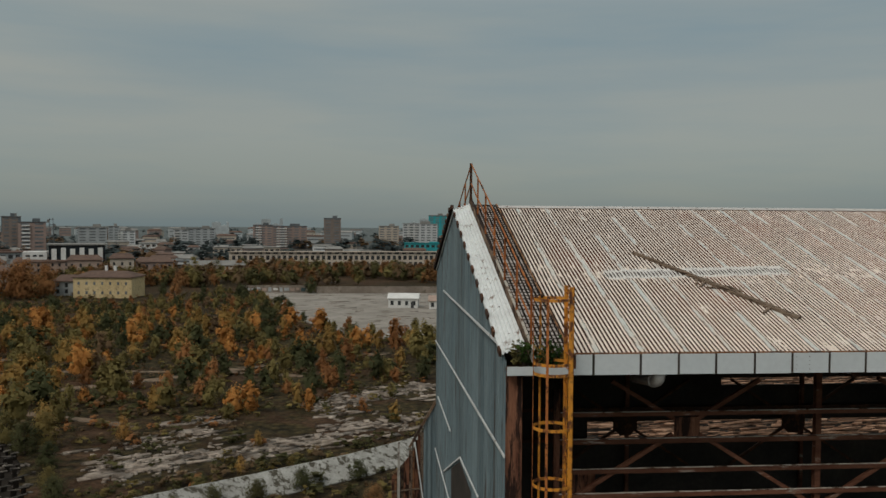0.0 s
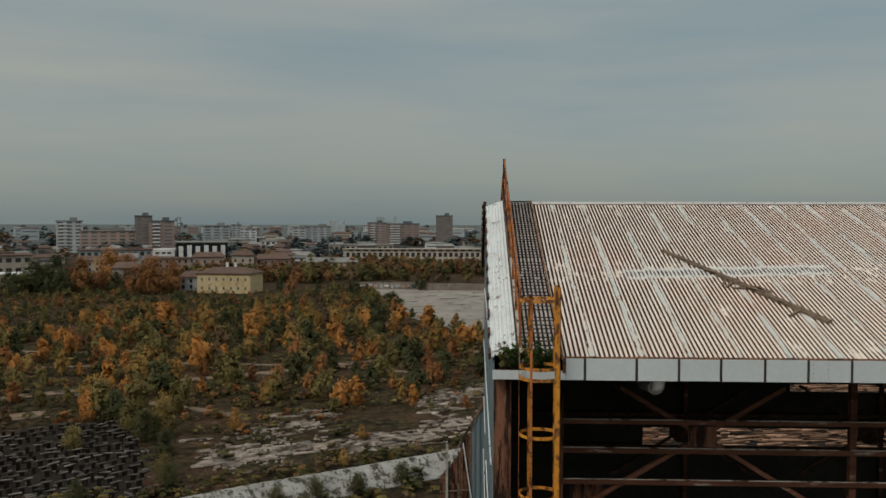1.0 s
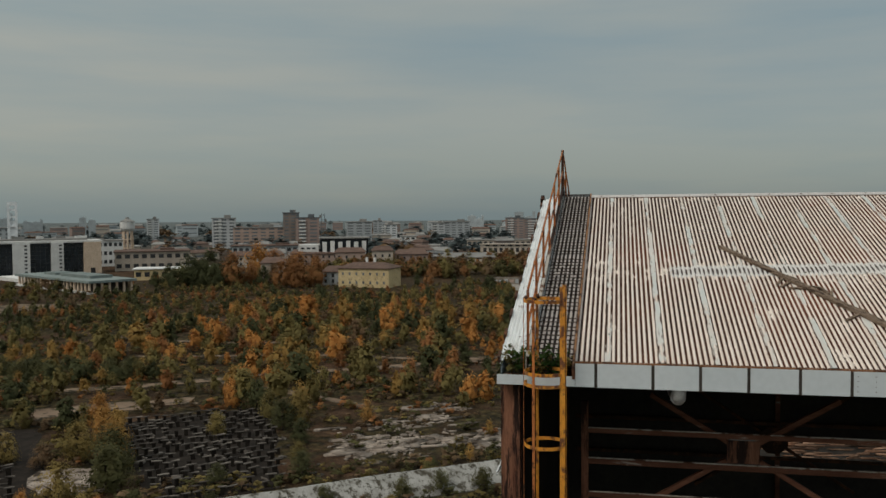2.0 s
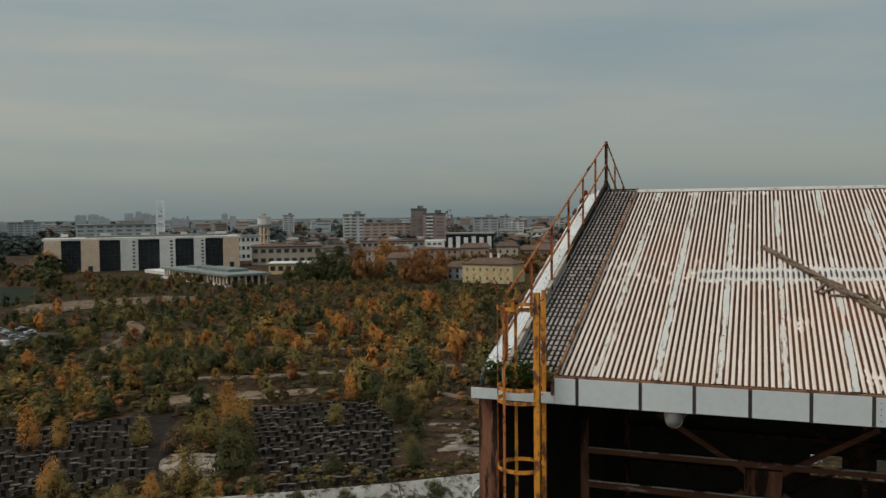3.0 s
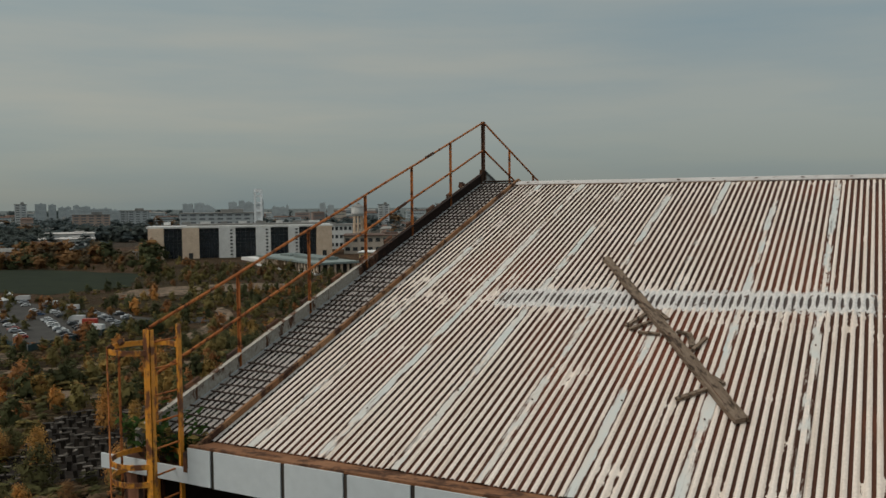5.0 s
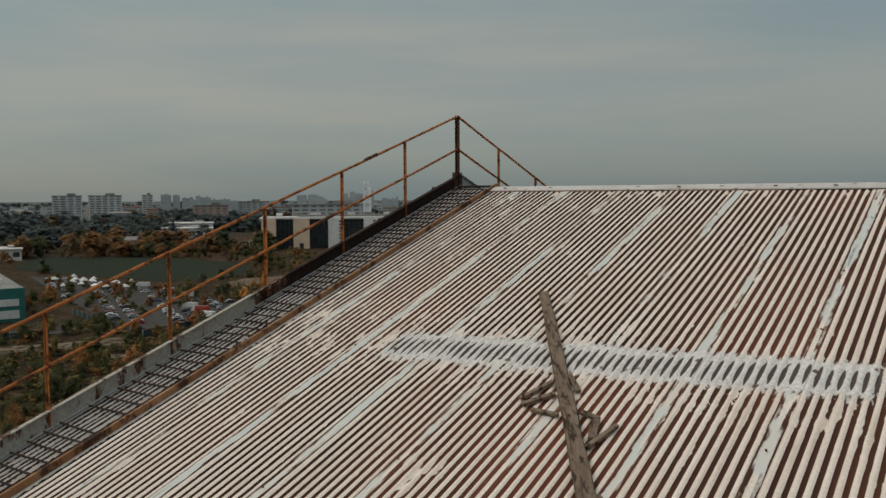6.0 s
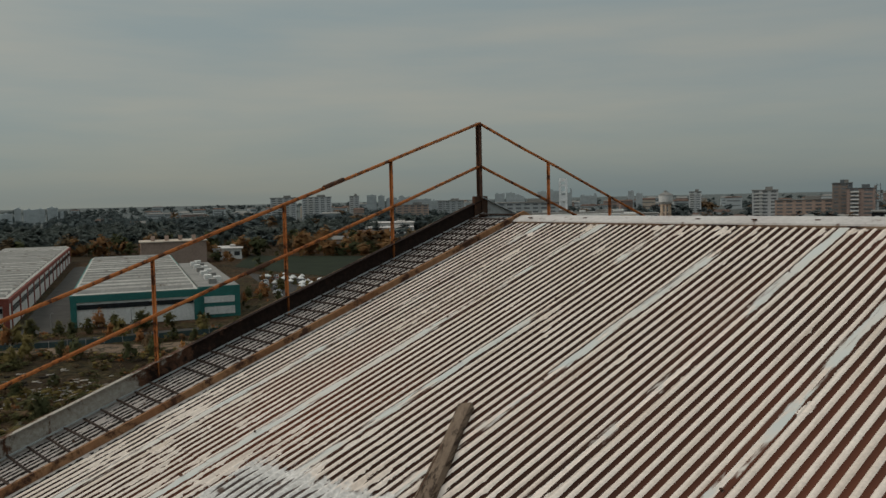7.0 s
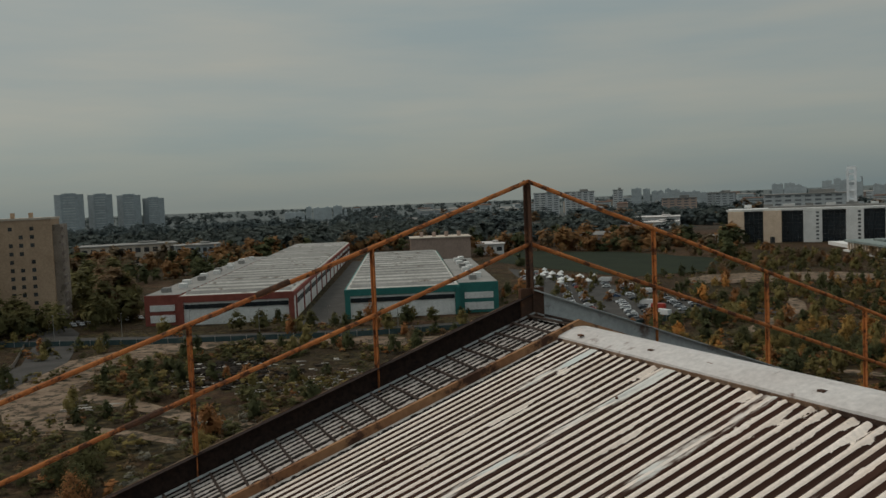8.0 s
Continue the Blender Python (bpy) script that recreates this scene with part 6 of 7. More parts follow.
def apartment_block(x, y, w, d, h, turn, style, label, ribbons=True):
    """A distant block: walls, roof with plant room, a window ribbon for each storey, balcony slabs on pale ones."""
    t = thing("apartment_block", (x, y, 0), turn, label, "building", "distant blocks")
    if "rounded" in label:
        body = Build().box((0, d / 2, h / 2), (w, d, h), None, 9.0).box((0, d / 2, h + 0.8), (w * 0.5, d * 0.5, 1.6), None, 4.0)
        part("wall", body, WALLS[style], t)
        for r in range(1, 14):
            part("window_ribbon", Build().box((0, -0.03, r * h / 14), (w * 0.42, 0.10, h / 14 * 0.36)), WALLS["grey"], t)
        return t
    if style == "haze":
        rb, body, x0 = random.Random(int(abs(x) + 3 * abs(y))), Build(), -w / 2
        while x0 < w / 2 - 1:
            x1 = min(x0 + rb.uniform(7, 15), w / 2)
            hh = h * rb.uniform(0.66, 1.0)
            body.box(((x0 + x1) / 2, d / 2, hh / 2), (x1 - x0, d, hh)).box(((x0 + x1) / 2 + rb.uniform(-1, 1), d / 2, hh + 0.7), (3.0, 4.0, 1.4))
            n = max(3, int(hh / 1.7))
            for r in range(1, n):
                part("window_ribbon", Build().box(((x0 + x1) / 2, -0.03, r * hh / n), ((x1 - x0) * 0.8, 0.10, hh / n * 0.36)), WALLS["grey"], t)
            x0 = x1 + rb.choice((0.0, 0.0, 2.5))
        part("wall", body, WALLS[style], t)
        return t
    part("wall", Build().box((0, d / 2, h / 2), (w, d, h)), WALLS[style], t)
    part("roof", Build().box((0, d / 2, h + 0.25), (w + 0.8, d + 0.8, 0.5)).box((w * 0.15, d / 2, h + 1.5), (w * 0.28, d * 0.5, 2.2)), WALLS["dark"] if style in ("brick", "brown") else M_FLATROOF, t)
    n = max(3, int(h / 2.2))
    bays = max(2, int(w / 5.5))
    for k in range(n):
        z = (k + 0.58) * h / n
        for c in range(bays):
            part("window", pane(w / bays * 0.62, h / n * 0.45, M_FARPANE), None, t).location = ((c + 0.5) * w / bays - w / 2, -0.02, z)
        part("window_ribbon", Build().box((w / 2 + 0.02, d / 2, z), (0.10, d * 0.6, h / n * 0.42)), M_FARPANE, t)
        if style in ("white", "brick") and k:
            part("balcony", Build().box((-w * 0.22, -0.55, z - h / n * 0.42), (w * 0.3, 1.1, 0.8)), M_OFFWHITE, t)
    return t


def low_block(x, y, w, d, h, turn, wall, roofmat, label, bays=8, sill=0.35, band=None):
    """A low building with one row of windows under a flat overhanging roof."""
    t = thing("low_building", (x, y, 0), turn, label, "building", "low buildings")
    part("wall", Build().box((0, d / 2, h / 2), (w, d, h)), wall, t)
    part("roof", Build().box((0, d / 2, h + 0.2), (w + 1.2, d + 1.2, 0.4)).box((w * 0.2, d * 0.6, h + 0.8), (w * 0.2, d * 0.3, 1.0)), roofmat, t)
    rows = max(1, int(h / 3.6))
    for r in range(rows):
        windows(t, steps(-w / 2, w / 2, bays), [h * (r + 0.55) / rows], -0.02, w / bays * 0.6, h / rows * 0.42)
    if band:
        part("band", Build().box((0, -0.08, h - 0.4), (w + 0.1, 0.12, 0.8)), band, t)
    return t


def pitched(t, w, d, h, rise, mat, hip=0.0, over=0.5):
    pts = [(-w / 2 - over, -over, h), (w / 2 + over, -over, h), (w / 2 + over, d + over, h), (-w / 2 - over, d + over, h), (-w / 2 - over + hip, d / 2, h + rise), (w / 2 + over - hip, d / 2, h + rise)]
    low = [(x, y, z - 0.25) for x, y, z in pts[:4]]
    return part("roof", Build().add(pts + low, [(0, 1, 5, 4), (2, 3, 4, 5), (1, 2, 5), (3, 0, 4), (9, 8, 7, 6), (0, 6, 7, 1), (1, 7, 8, 2), (2, 8, 9, 3), (3, 9, 6, 0)]), mat, t)


# --- the pale office complex with dark glazed bays
office = thing("office_complex", (-295.4, 279.4, 0), math.degrees(math.atan2(57.2, 63.4)), "long pale office building with dark glass bays between stone piers", "office")
L = 85.4
part("core", Build().box((L / 2, 9.0, 7.2), (L - 1.0, 14.0, 14.4)), M_OFFWHITE, office)
part("roof_slab", Build().box((L / 2, 8.5, 14.75), (L + 1.6, 18.5, 0.9)), M_OFFWHITE, office, "off-white flat roof slab")
part("parapet", Build().box((L / 2 + 6, 10.5, 15.6), (L - 22, 9.0, 0.9)), M_FLATROOF, office)
u, px = 0.0, L / 333.0
for k, (a, b2, kind) in enumerate(((0, 27, "beige"), (59, 89, "beige"), (124, 154, "tower"), (191, 218, "tower"), (251, 271, "tower"), (304, 333, "beige"))):
    w = (b2 - a) * px
    m = M_BEIGE if kind == "beige" else M_OFFWHITE
    p = part("pier", Build().box(((a + b2) / 2 * px, 1.0, 7.2), (w, 4.4, 14.4)), m, office, "beige stone pier" if kind == "beige" else "off-white stair pier with small windows")
    if kind == "tower":
        for r in range(8):
            part("window", pane(1.1, 0.75), None, p).location = ((a + b2) / 2 * px + w * 0.25, -1.22, 1.6 + r * 1.65)
    else:
        part("door", pane(2.0, 2.6), None, p).location = ((a + b2) / 2 * px, -1.22, 1.3)
for a, b2 in ((27, 59), (89, 124), (154, 191), (218, 251), (271, 304)):
    n = 4
    for c in range(n):
        for r in range(8):
            w = (b2 - a) * px / n
            part("glass_panel", pane(w - 0.06, 1.70, M_GLASS), None, office).location = ((a * px + (c + 0.5) * w), 1.25, 0.95 + r * 1.74)
for k in range(9):
    part("roof_plant", Build().box((8 + k * 8.8, 10 + (k % 3), 16.4), (3.0 + k % 3, 2.4, 1.3)), M_FLATROOF if k % 2 else M_OFFWHITE, office)
for k in range(6):
    part("portico_pillar", Build().box((-6.5 + k * 1.2, -5.5, 1.9), (0.5, 0.5, 3.8)), M_OFFWHITE, office)
part("portico_beam", Build().box((-3.5, -5.5, 4.0), (7.5, 1.2, 0.6)), M_OFFWHITE, office)
# low colonnaded wings before it
wing = thing("colonnade_wing", (-222, 268, 0), -30, "low colonnaded wing with a green-grey flat roof", "building")
part("inner_wall", Build().box((29, 8, 1.8), (56, 12, 3.6)), M_DARKWALL, wing)
part("roof", Build().box((29, 7.5, 4.0), (61, 17, 0.8)), M_GREENROOF, wing)
part("upper_roof", Build().box((36, 9, 4.9), (24, 8, 1.0)).box((14, 9, 4.8), (10, 7, 0.8)), M_GREENROOF, wing)
for k in range(22):
    part("pillar", Build().box((0.5 + k * 2.72, 0, 1.8), (0.75, 0.6, 3.6)), M_BEIGE, wing)
for k in range(6):
    part("pillar", Build().box((58.4, 1.4 + k * 2.6, 1.8), (0.6, 0.75, 3.6)), M_BEIGE, wing)
part("plinth", Build().box((29, -0.6, 0.35), (61, 1.6, 0.7)), M_OFFWHITE, wing)
part("terrace", Build().box((-16, 10, 0.7), (44, 9, 1.4)), M_OFFWHITE, wing)

# --- bell-tower-like white frame and the water tower
camp = thing("open_frame_tower", (-326.2, 394, 0), 39, "slender white open-frame tower with a bell stage", "tower")
for sx in (-1.9, 1.9):
    for sy in (-1.9, 1.9):
        part("leg", Build().box((sx, sy, 16.5), (1.2, 1.2, 33)), M_WHITE, camp)
for k, z in enumerate((6, 11, 16, 21, 26, 30, 33.3)):
    part("ring", Build().box((0, 0, z), (4.6, 4.6, 1.8 if k == 6 else 0.9)), M_WHITE, camp)
part("stair_core", Build().box((0, 0, 12), (2.6, 2.6, 24)), M_WHITE, camp)
wt_at = (-304, 470)
wtower = thing("water_tower", (*wt_at, 0), 30, "beige concrete water tower with a domed tank on legs", "tower")
for k in range(8):
    a = k * math.pi / 4
    part("leg", Build().tube((3.4 * math.cos(a), 3.4 * math.sin(a), 0), (2.8 * math.cos(a), 2.8 * math.sin(a), 17), 0.55, 6), M_BEIGE, wtower)
for z in (5.5, 11):
    part("ring_beam", Build().tube((0, 0, z), (0, 0, z + 0.6), 3.5, 16), M_BEIGE, wtower)
part("tank", Build().tube((0, 0, 16.6), (0, 0, 18.2), 3.4, 20, 4.5).tube((0, 0, 18.2), (0, 0, 22.6), 4.5, 20), M_OFFWHITE, wtower)
part("roof", Build().tube((0, 0, 22.6), (0, 0, 24.4), 4.7, 20, 1.4).tube((0, 0, 24.4), (0, 0, 25.4), 1.2, 10, 0.9), M_FLATROOF, wtower)

# --- the yellow house and its neighbours
house = thing("yellow_house", (-87.3, 274.5, 0), -6, "faded yellow two-storey house under a brown hipped roof", "house")
part("wall", Build().box((0, 6, 3.5), (19.4, 12, 7.0)), M_YELLOWWALL, house)
pitched(house, 19.4, 12, 7.0, 1.8, M_TILE, 4.0)
windows(house, steps(-9.2, 9.2, 7), (1.8, 4.9), -0.02, 0.7, 1.0, M_FARPANE)
part("chimney", Build().box((-1.5, 7, 9.6), (0.8, 0.8, 1.8)), M_OFFWHITE, house)
part("chimney", Build().box((2.0, 6, 9.6), (0.8, 0.8, 1.6)), M_OFFWHITE, house)
for x, y, w, d, h, turn, wall, roofm, lab in (
        (-102, 284, 8, 8, 5.0, 8, WALLS["grey"], M_TILE, "small grey house beside the yellow one"),
        (-127, 287, 9, 9, 8.0, 20, WALLS["tan"], M_TILE, "ochre three-storey house with white trim"),
        (-122, 366, 14, 10, 8.5, 18, WALLS["pink"], M_TILE, "orange-pink house with grey windows"),
        (-108, 372, 10, 9, 9.0, 16, WALLS["tan"], M_TILE, "tan house with rows of tall windows"),
        (-96, 380, 16, 10, 7.0, 14, WALLS["brick"], M_TILE, "dark red brick house with tiled roof"),
        (-70, 390, 26, 12, 5.0, 10, WALLS["tan"], M_FLATROOF, "low tan workshop with flat roof"),
        (-150, 402, 30, 14, 6.0, 22, WALLS["pink"], M_TILE, "low house with terracotta roof"),
        (-175, 380, 26, 14, 6.0, 25, WALLS["tan"], M_TILE, "low house with a tiled roof")):
    t = thing("house", (x, y, 0), turn, lab, "house", "houses by the waste ground")
    part("wall", Build().box((0, d / 2, h / 2), (w, d, h)), wall, t)
    pitched(t, w, d, h, 2.0, roofm, 2.0)
    windows(t, steps(-w / 2, w / 2, max(3, int(w / 3))), [h * 0.3, h * 0.72], -0.02, 0.95, 1.4)
wb = thing("white_black_building", (-139, 408, 0), 18, "modern building with alternating white and black facade panels", "building")
part("wall", Build().box((0, 8, 6.8), (25, 16, 13.6)), M_GLASS, wb)
for k in range(6):
    part("white_panel", Build().box((-10.2 + k * 4.1, -0.15, 8.4 + 0.5 * (k % 2)), (2.2, 0.3, 7.0)), M_OFFWHITE, wb)
part("roof", Build().box((0, 8, 13.9), (26.5, 17.5, 0.6)), M_FLATROOF, wb)
part("side_wing", Build().box((-18.5, 6, 5.2), (10.5, 12, 10.4)), M_OFFWHITE, wb)
windows(wb, (-21.5, -18.5, -15.8), (8.6, 5.0), -0.02, 1.8, 0.9)
# lattice mast
mast = thing("lattice_mast", (-177, 481, 0), 20, "dark steel lattice radio mast", "mast")
for sx, sy in ((-1, -1), (1, -1), (1, 1), (-1, 1)):
    part("leg", Build().tube((sx * 1.5, sy * 1.5, 0), (sx * 0.9, sy * 0.9, 27), 0.16, 5), WALLS["dark"], mast)
for k in range(9):
    part("ring", Build().box((0, 0, 3 * k + 2), (3.0 - 0.13 * k, 3.0 - 0.13 * k, 0.3)), WALLS["dark"], mast)
for k, z in enumerate((20, 22.5, 25)):
    part("antenna", Build().box((1.6 if k % 2 else -1.6, 0, z), (1.2, 1.2, 1.8)), M_FLATROOF, mast)

# --- the long arcaded ruin
arc = thing("arcade_building", (-73.5, 449, 0), 4, "long roofless concrete building with dark plates for its two rows of openings", "building")
part("wall", Build().box((64, 8, 4.5), (128, 16, 9.0)), WALLS["tan"], arc)
part("cornice", Build().box((64, -0.3, 9.2), (129, 1.0, 0.5)), WALLS["tan"], arc)
# dark plates on the wall stand for the shade inside the open bays
windows(arc, steps(1, 127, 42), (2.4, 6.0), -0.02, 1.75, 2.3, M_WINDOW, "opening")
windows(arc, steps(2, 126, 30), (8.5,), -0.35, 2.4, 0.8, M_WINDOW, "opening")
# graffiti wall, small white lodge, red-roofed hut on the plaza
gw = tagged(part("wall_boundary", Build().box((-32, 296, 1.3), (26, 0.4, 2.6)).box((20, 292, 1.3), (76, 0.4, 2.4)), M_CONC), "pale boundary wall behind the plaza", "wall", "", "structure")
rk = random.Random(3)
for k in range(12):
    part("painted_panel", Build().box((-43 + k * 2.0, 295.78, 1.2 + rk.uniform(-0.2, 0.2)), (rk.uniform(1.0, 1.9), 0.03, rk.uniform(0.7, 1.6))), rk.choice((M_OFFWHITE, WALLS["pink"], M_FENCE, WALLS["grey"])), gw)
for x, y, w, h, rm, lab in ((10.6, 240, 8.8, 3.0, M_OFFWHITE, "small white lodge with a pale gabled roof"), (22.0, 236, 7.5, 2.6, WALLS["pink"], "small white hut with a red roof")):
    t = thing("lodge", (x, y, 0), -8, lab, "hut", "plaza huts")
    part("wall", Build().box((0, 3, h / 2), (w, 6, h)), M_OFFWHITE, t)
    pitched(t, w, 6, h, 1.3, rm, 0.0, 0.4)
    windows(t, steps(-w / 2, w / 2, 4), (h * 0.5,), -0.02, 0.9, 1.3)
    part("door", pane(0.9, 2.0), None, t).location = (w * 0.32, -0.03, 1.0)

# --- warehouses
WU = math.degrees(math.atan2(0.93, 0.36))


def warehouse(x, y, w, d, h, band, label, wingw, wingside):
    t = thing("warehouse", (x, y, 0), WU, label, "warehouse", "warehouses")
    part("wall", Build().box((w / 2, d / 2, h / 2), (w, d, h)), M_OFFWHITE, t)
    part("fascia", Build().box((w / 2, -0.15, h - 0.55), (w + 0.3, 0.3, 1.5)), band, t)
    part("window_band", Build().box((w / 2, -0.10, h - 2.3), (w - 2.4, 0.2, 1.0)), M_GLASS, t)
    for xx in (0.5, w - 0.5):
        part("corner_pier", Build().box((xx, -0.2, h / 2), (1.2, 0.6, h)), band, t)
    for s in (0, 1):
        part("side_fascia", Build().box((w * s, d / 2, h - 0.4), (0.4, d, 1.0)), band, t)
        part("side_window_band", Build().box((w * s, d / 2, h - 2.6), (0.16, d * 0.94, 1.3)), M_GLASS, t)
        for k in range(14):
            part("side_pier", Build().box((w * s, 4 + k * (d - 8) / 13, h / 2 - 0.4), (0.5, 0.9, h - 0.9)), band if band is M_REDBAND else M_OFFWHITE, t)
    part("roof", Build().box((w / 2, d / 2, h + 0.12), (w - 0.5, d - 0.5, 0.3)), M_SHEDROOF, t)
    n = int(d / 4.2)
    for k in range(n):
        yy = 2.5 + k * (d - 5) / n
        pts = [(1.0, yy, h + 0.25), (w - 1.0, yy, h + 0.25), (w - 1.0, yy + 2.6, h + 0.25), (1.0, yy + 2.6, h + 0.25), (1.0, yy + 1.1, h + 0.95), (w - 1.0, yy + 1.1, h + 0.95)]
        # every other one darker, imitating the shaded lines between the roof's ribs
        part("roof_light", Build().add(pts, [(0, 1, 5, 4), (2, 3, 4, 5), (1, 2, 5), (3, 0, 4)]), M_SHEDROOF if k % 2 else M_FLATROOF, t)
    wx = w + wingw / 2 if wingside > 0 else -wingw / 2
    part("side_wing", Build().box((wx, d * 0.3 + 1.5, h / 2 + 0.2), (wingw, d * 0.6, h + 0.4)), M_FLATROOF if band is M_GREENBAND else band, t)
    part("wing_roof", Build().box((wx, d * 0.3 + 1.5, h + 0.46), (wingw - 0.3, d * 0.6 - 0.3, 0.1)), M_FLATROOF, t)
    part("wing_front", Build().box((wx, 1.4, h / 2 + 0.2), (wingw, 0.5, h + 0.5)), band, t)
    part("wing_glass", Build().box((wx, 1.1, h * 0.62), (wingw - 2.4, 0.3, 1.4)), M_OFFWHITE, t)
    part("wing_glass", Build().box((wx, 1.1, h * 0.24), (wingw - 2.4, 0.3, 1.7)), M_OFFWHITE, t)
    for k in range(12):
        part("roof_plant", Build().box((wx + (k % 2) * 1.6 - 0.8, 8 + k * d * 0.045, h + 1.0), (1.7, 2.6, 1.2)), M_OFFWHITE if k % 3 else M_FLATROOF, t)
    return t


warehouse(-177.5, 62.5, 26, 125, 6.5, M_GREENBAND, "white warehouse with a green fascia and ribbed grey roof", 9.0, 1)
warehouse(-193.5, 28.0, 26, 210, 6.5, M_REDBAND, "white warehouse with a brick-red fascia and ribbed roof", 8.0, -1)
tan = thing("tan_depot", (-330, 145, 0), WU, "tan depot building behind the warehouses", "building")
part("wall", Build().box((8, 10, 4.5), (26, 18, 9)), WALLS["pink"], tan)
part("roof", Build().box((8, 10, 9.2), (27, 19, 0.4)), WALLS["tan"], tan)
for k in range(4):
    part("vent", Build().box((k * 5.5, 8, 10.4), (1.6, 1.6, 2.2)), WALLS["pink"], tan)

# --- tall flats west of the warehouses
for x, y, w, lab in ((-216, -12.5, 26, "tan twelve-storey block of flats with small windows"), (-196, -34, 14, "tan twelve-storey neighbouring block of flats")):
    fl = thing("flats", (x, y, 0), 84, lab, "building", "tan flats")
    part("wall", Build().box((2, 8, 12.7), (w, 16, 25.4)), M_FLATS, fl)
    part("side_wall", Build().box((2 + w / 2 + 0.9, 9, 12.0), (1.8, 14, 24.0)), M_CONC, fl)
    part("parapet", Build().box((2, 8, 25.6), (w + 0.4, 16.4, 0.5)), WALLS["tan"], fl)
    for c, xx in enumerate((-6.5, -3.8, 4.2, 6.4, 8.8)):
        for r in range(12):
            if (c * 3 + r) % 4 or r < 7:
                part("window", pane(0.85, 0.9), None, fl).location = (2 + xx, -0.02, 1.9 + r * 1.95)
    for r in range(12):
        part("balcony", Build().box((2 + w / 2 + 1.2, 4.5, 1.6 + r * 1.95), (2.2, 4.5, 0.6)), WALLS["brown"], fl)
    for k in range(5):
        part("chimney", Build().box((-6 + k * 4.0, 6, 26.4), (0.9, 0.9, 1.4)), M_FLATS, fl)

# --- distant blocks
B = "distant block of flats in the haze"
apartment_block(-231, 560, 9, 14, 27.3, 22, "brown", "dark brown residential tower")
apartment_block(-212, 546, 16, 16, 24.0, 20, "brick", "brick residential tower with a dark roof")
apartment_block(-208, 653, 21, 14, 19.9, 17, "grey", "grey office slab among trees")
apartment_block(-221, 753, 9, 12, 20.1, 16, "grey", B)
apartment_block(-212, 756, 17, 12, 16.1, 15, "white", "white rendered block of flats")
apartment_block(-170, 786, 13, 12, 17.1, 12, "white", "white rendered block of flats")
apartment_block(-152, 790, 25, 12, 18.3, 10, "grey", B)
apartment_block(-29, 743, 15, 20, 28.5, 2, "brown", "tall brown brick tower with pale stair bays")
apartment_block(-70, 780, 32, 14, 21.0, 5, "brick", "pink brick block of flats")
apartment_block(-100, 828, 19, 14, 21.6, 7, "brick", "pink brick block of flats")
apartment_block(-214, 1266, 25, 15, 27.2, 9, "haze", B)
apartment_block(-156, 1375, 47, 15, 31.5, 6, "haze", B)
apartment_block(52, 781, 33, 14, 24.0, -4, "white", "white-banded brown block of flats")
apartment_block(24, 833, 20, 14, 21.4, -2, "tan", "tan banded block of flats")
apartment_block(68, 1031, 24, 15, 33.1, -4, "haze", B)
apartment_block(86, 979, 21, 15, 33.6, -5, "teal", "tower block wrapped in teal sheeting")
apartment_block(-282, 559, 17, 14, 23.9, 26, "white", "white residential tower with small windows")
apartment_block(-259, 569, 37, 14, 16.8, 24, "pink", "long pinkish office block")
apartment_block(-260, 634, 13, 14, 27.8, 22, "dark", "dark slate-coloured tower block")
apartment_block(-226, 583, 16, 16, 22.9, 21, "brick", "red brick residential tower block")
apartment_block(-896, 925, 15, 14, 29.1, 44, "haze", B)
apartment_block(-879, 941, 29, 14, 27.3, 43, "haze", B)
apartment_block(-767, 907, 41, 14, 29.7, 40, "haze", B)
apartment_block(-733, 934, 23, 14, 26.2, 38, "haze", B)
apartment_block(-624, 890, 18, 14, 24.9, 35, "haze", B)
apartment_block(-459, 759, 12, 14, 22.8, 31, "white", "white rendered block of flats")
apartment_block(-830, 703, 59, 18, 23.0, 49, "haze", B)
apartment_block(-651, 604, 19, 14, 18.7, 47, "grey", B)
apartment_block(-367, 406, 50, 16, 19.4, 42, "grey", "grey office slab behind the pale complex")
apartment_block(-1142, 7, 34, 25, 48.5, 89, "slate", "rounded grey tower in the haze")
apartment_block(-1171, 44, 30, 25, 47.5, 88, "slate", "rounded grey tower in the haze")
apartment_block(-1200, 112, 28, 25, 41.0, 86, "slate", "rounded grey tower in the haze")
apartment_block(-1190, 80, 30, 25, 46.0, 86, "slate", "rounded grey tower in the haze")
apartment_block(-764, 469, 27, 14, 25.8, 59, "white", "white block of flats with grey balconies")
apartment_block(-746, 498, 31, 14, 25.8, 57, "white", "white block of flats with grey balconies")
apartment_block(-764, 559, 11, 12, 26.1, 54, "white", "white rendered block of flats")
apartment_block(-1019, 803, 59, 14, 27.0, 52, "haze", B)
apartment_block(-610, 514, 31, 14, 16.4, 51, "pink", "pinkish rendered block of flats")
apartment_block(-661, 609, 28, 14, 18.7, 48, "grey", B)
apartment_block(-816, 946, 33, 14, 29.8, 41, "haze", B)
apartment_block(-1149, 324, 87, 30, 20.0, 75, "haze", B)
low_block(-189, 425, 39, 20, 9.0, 23, WALLS["grey"], M_TILE, "blue-grey hall with a terracotta roof", 12)
low_block(-163, 665, 26, 20, 7.8, 13, M_OFFWHITE, M_FLATROOF, "low white hall with a vaulted roof", 6)
low_block(-458, 369, 30, 30, 6.7, 51, M_OFFWHITE, M_CAP, "long low white shed among trees", 8)
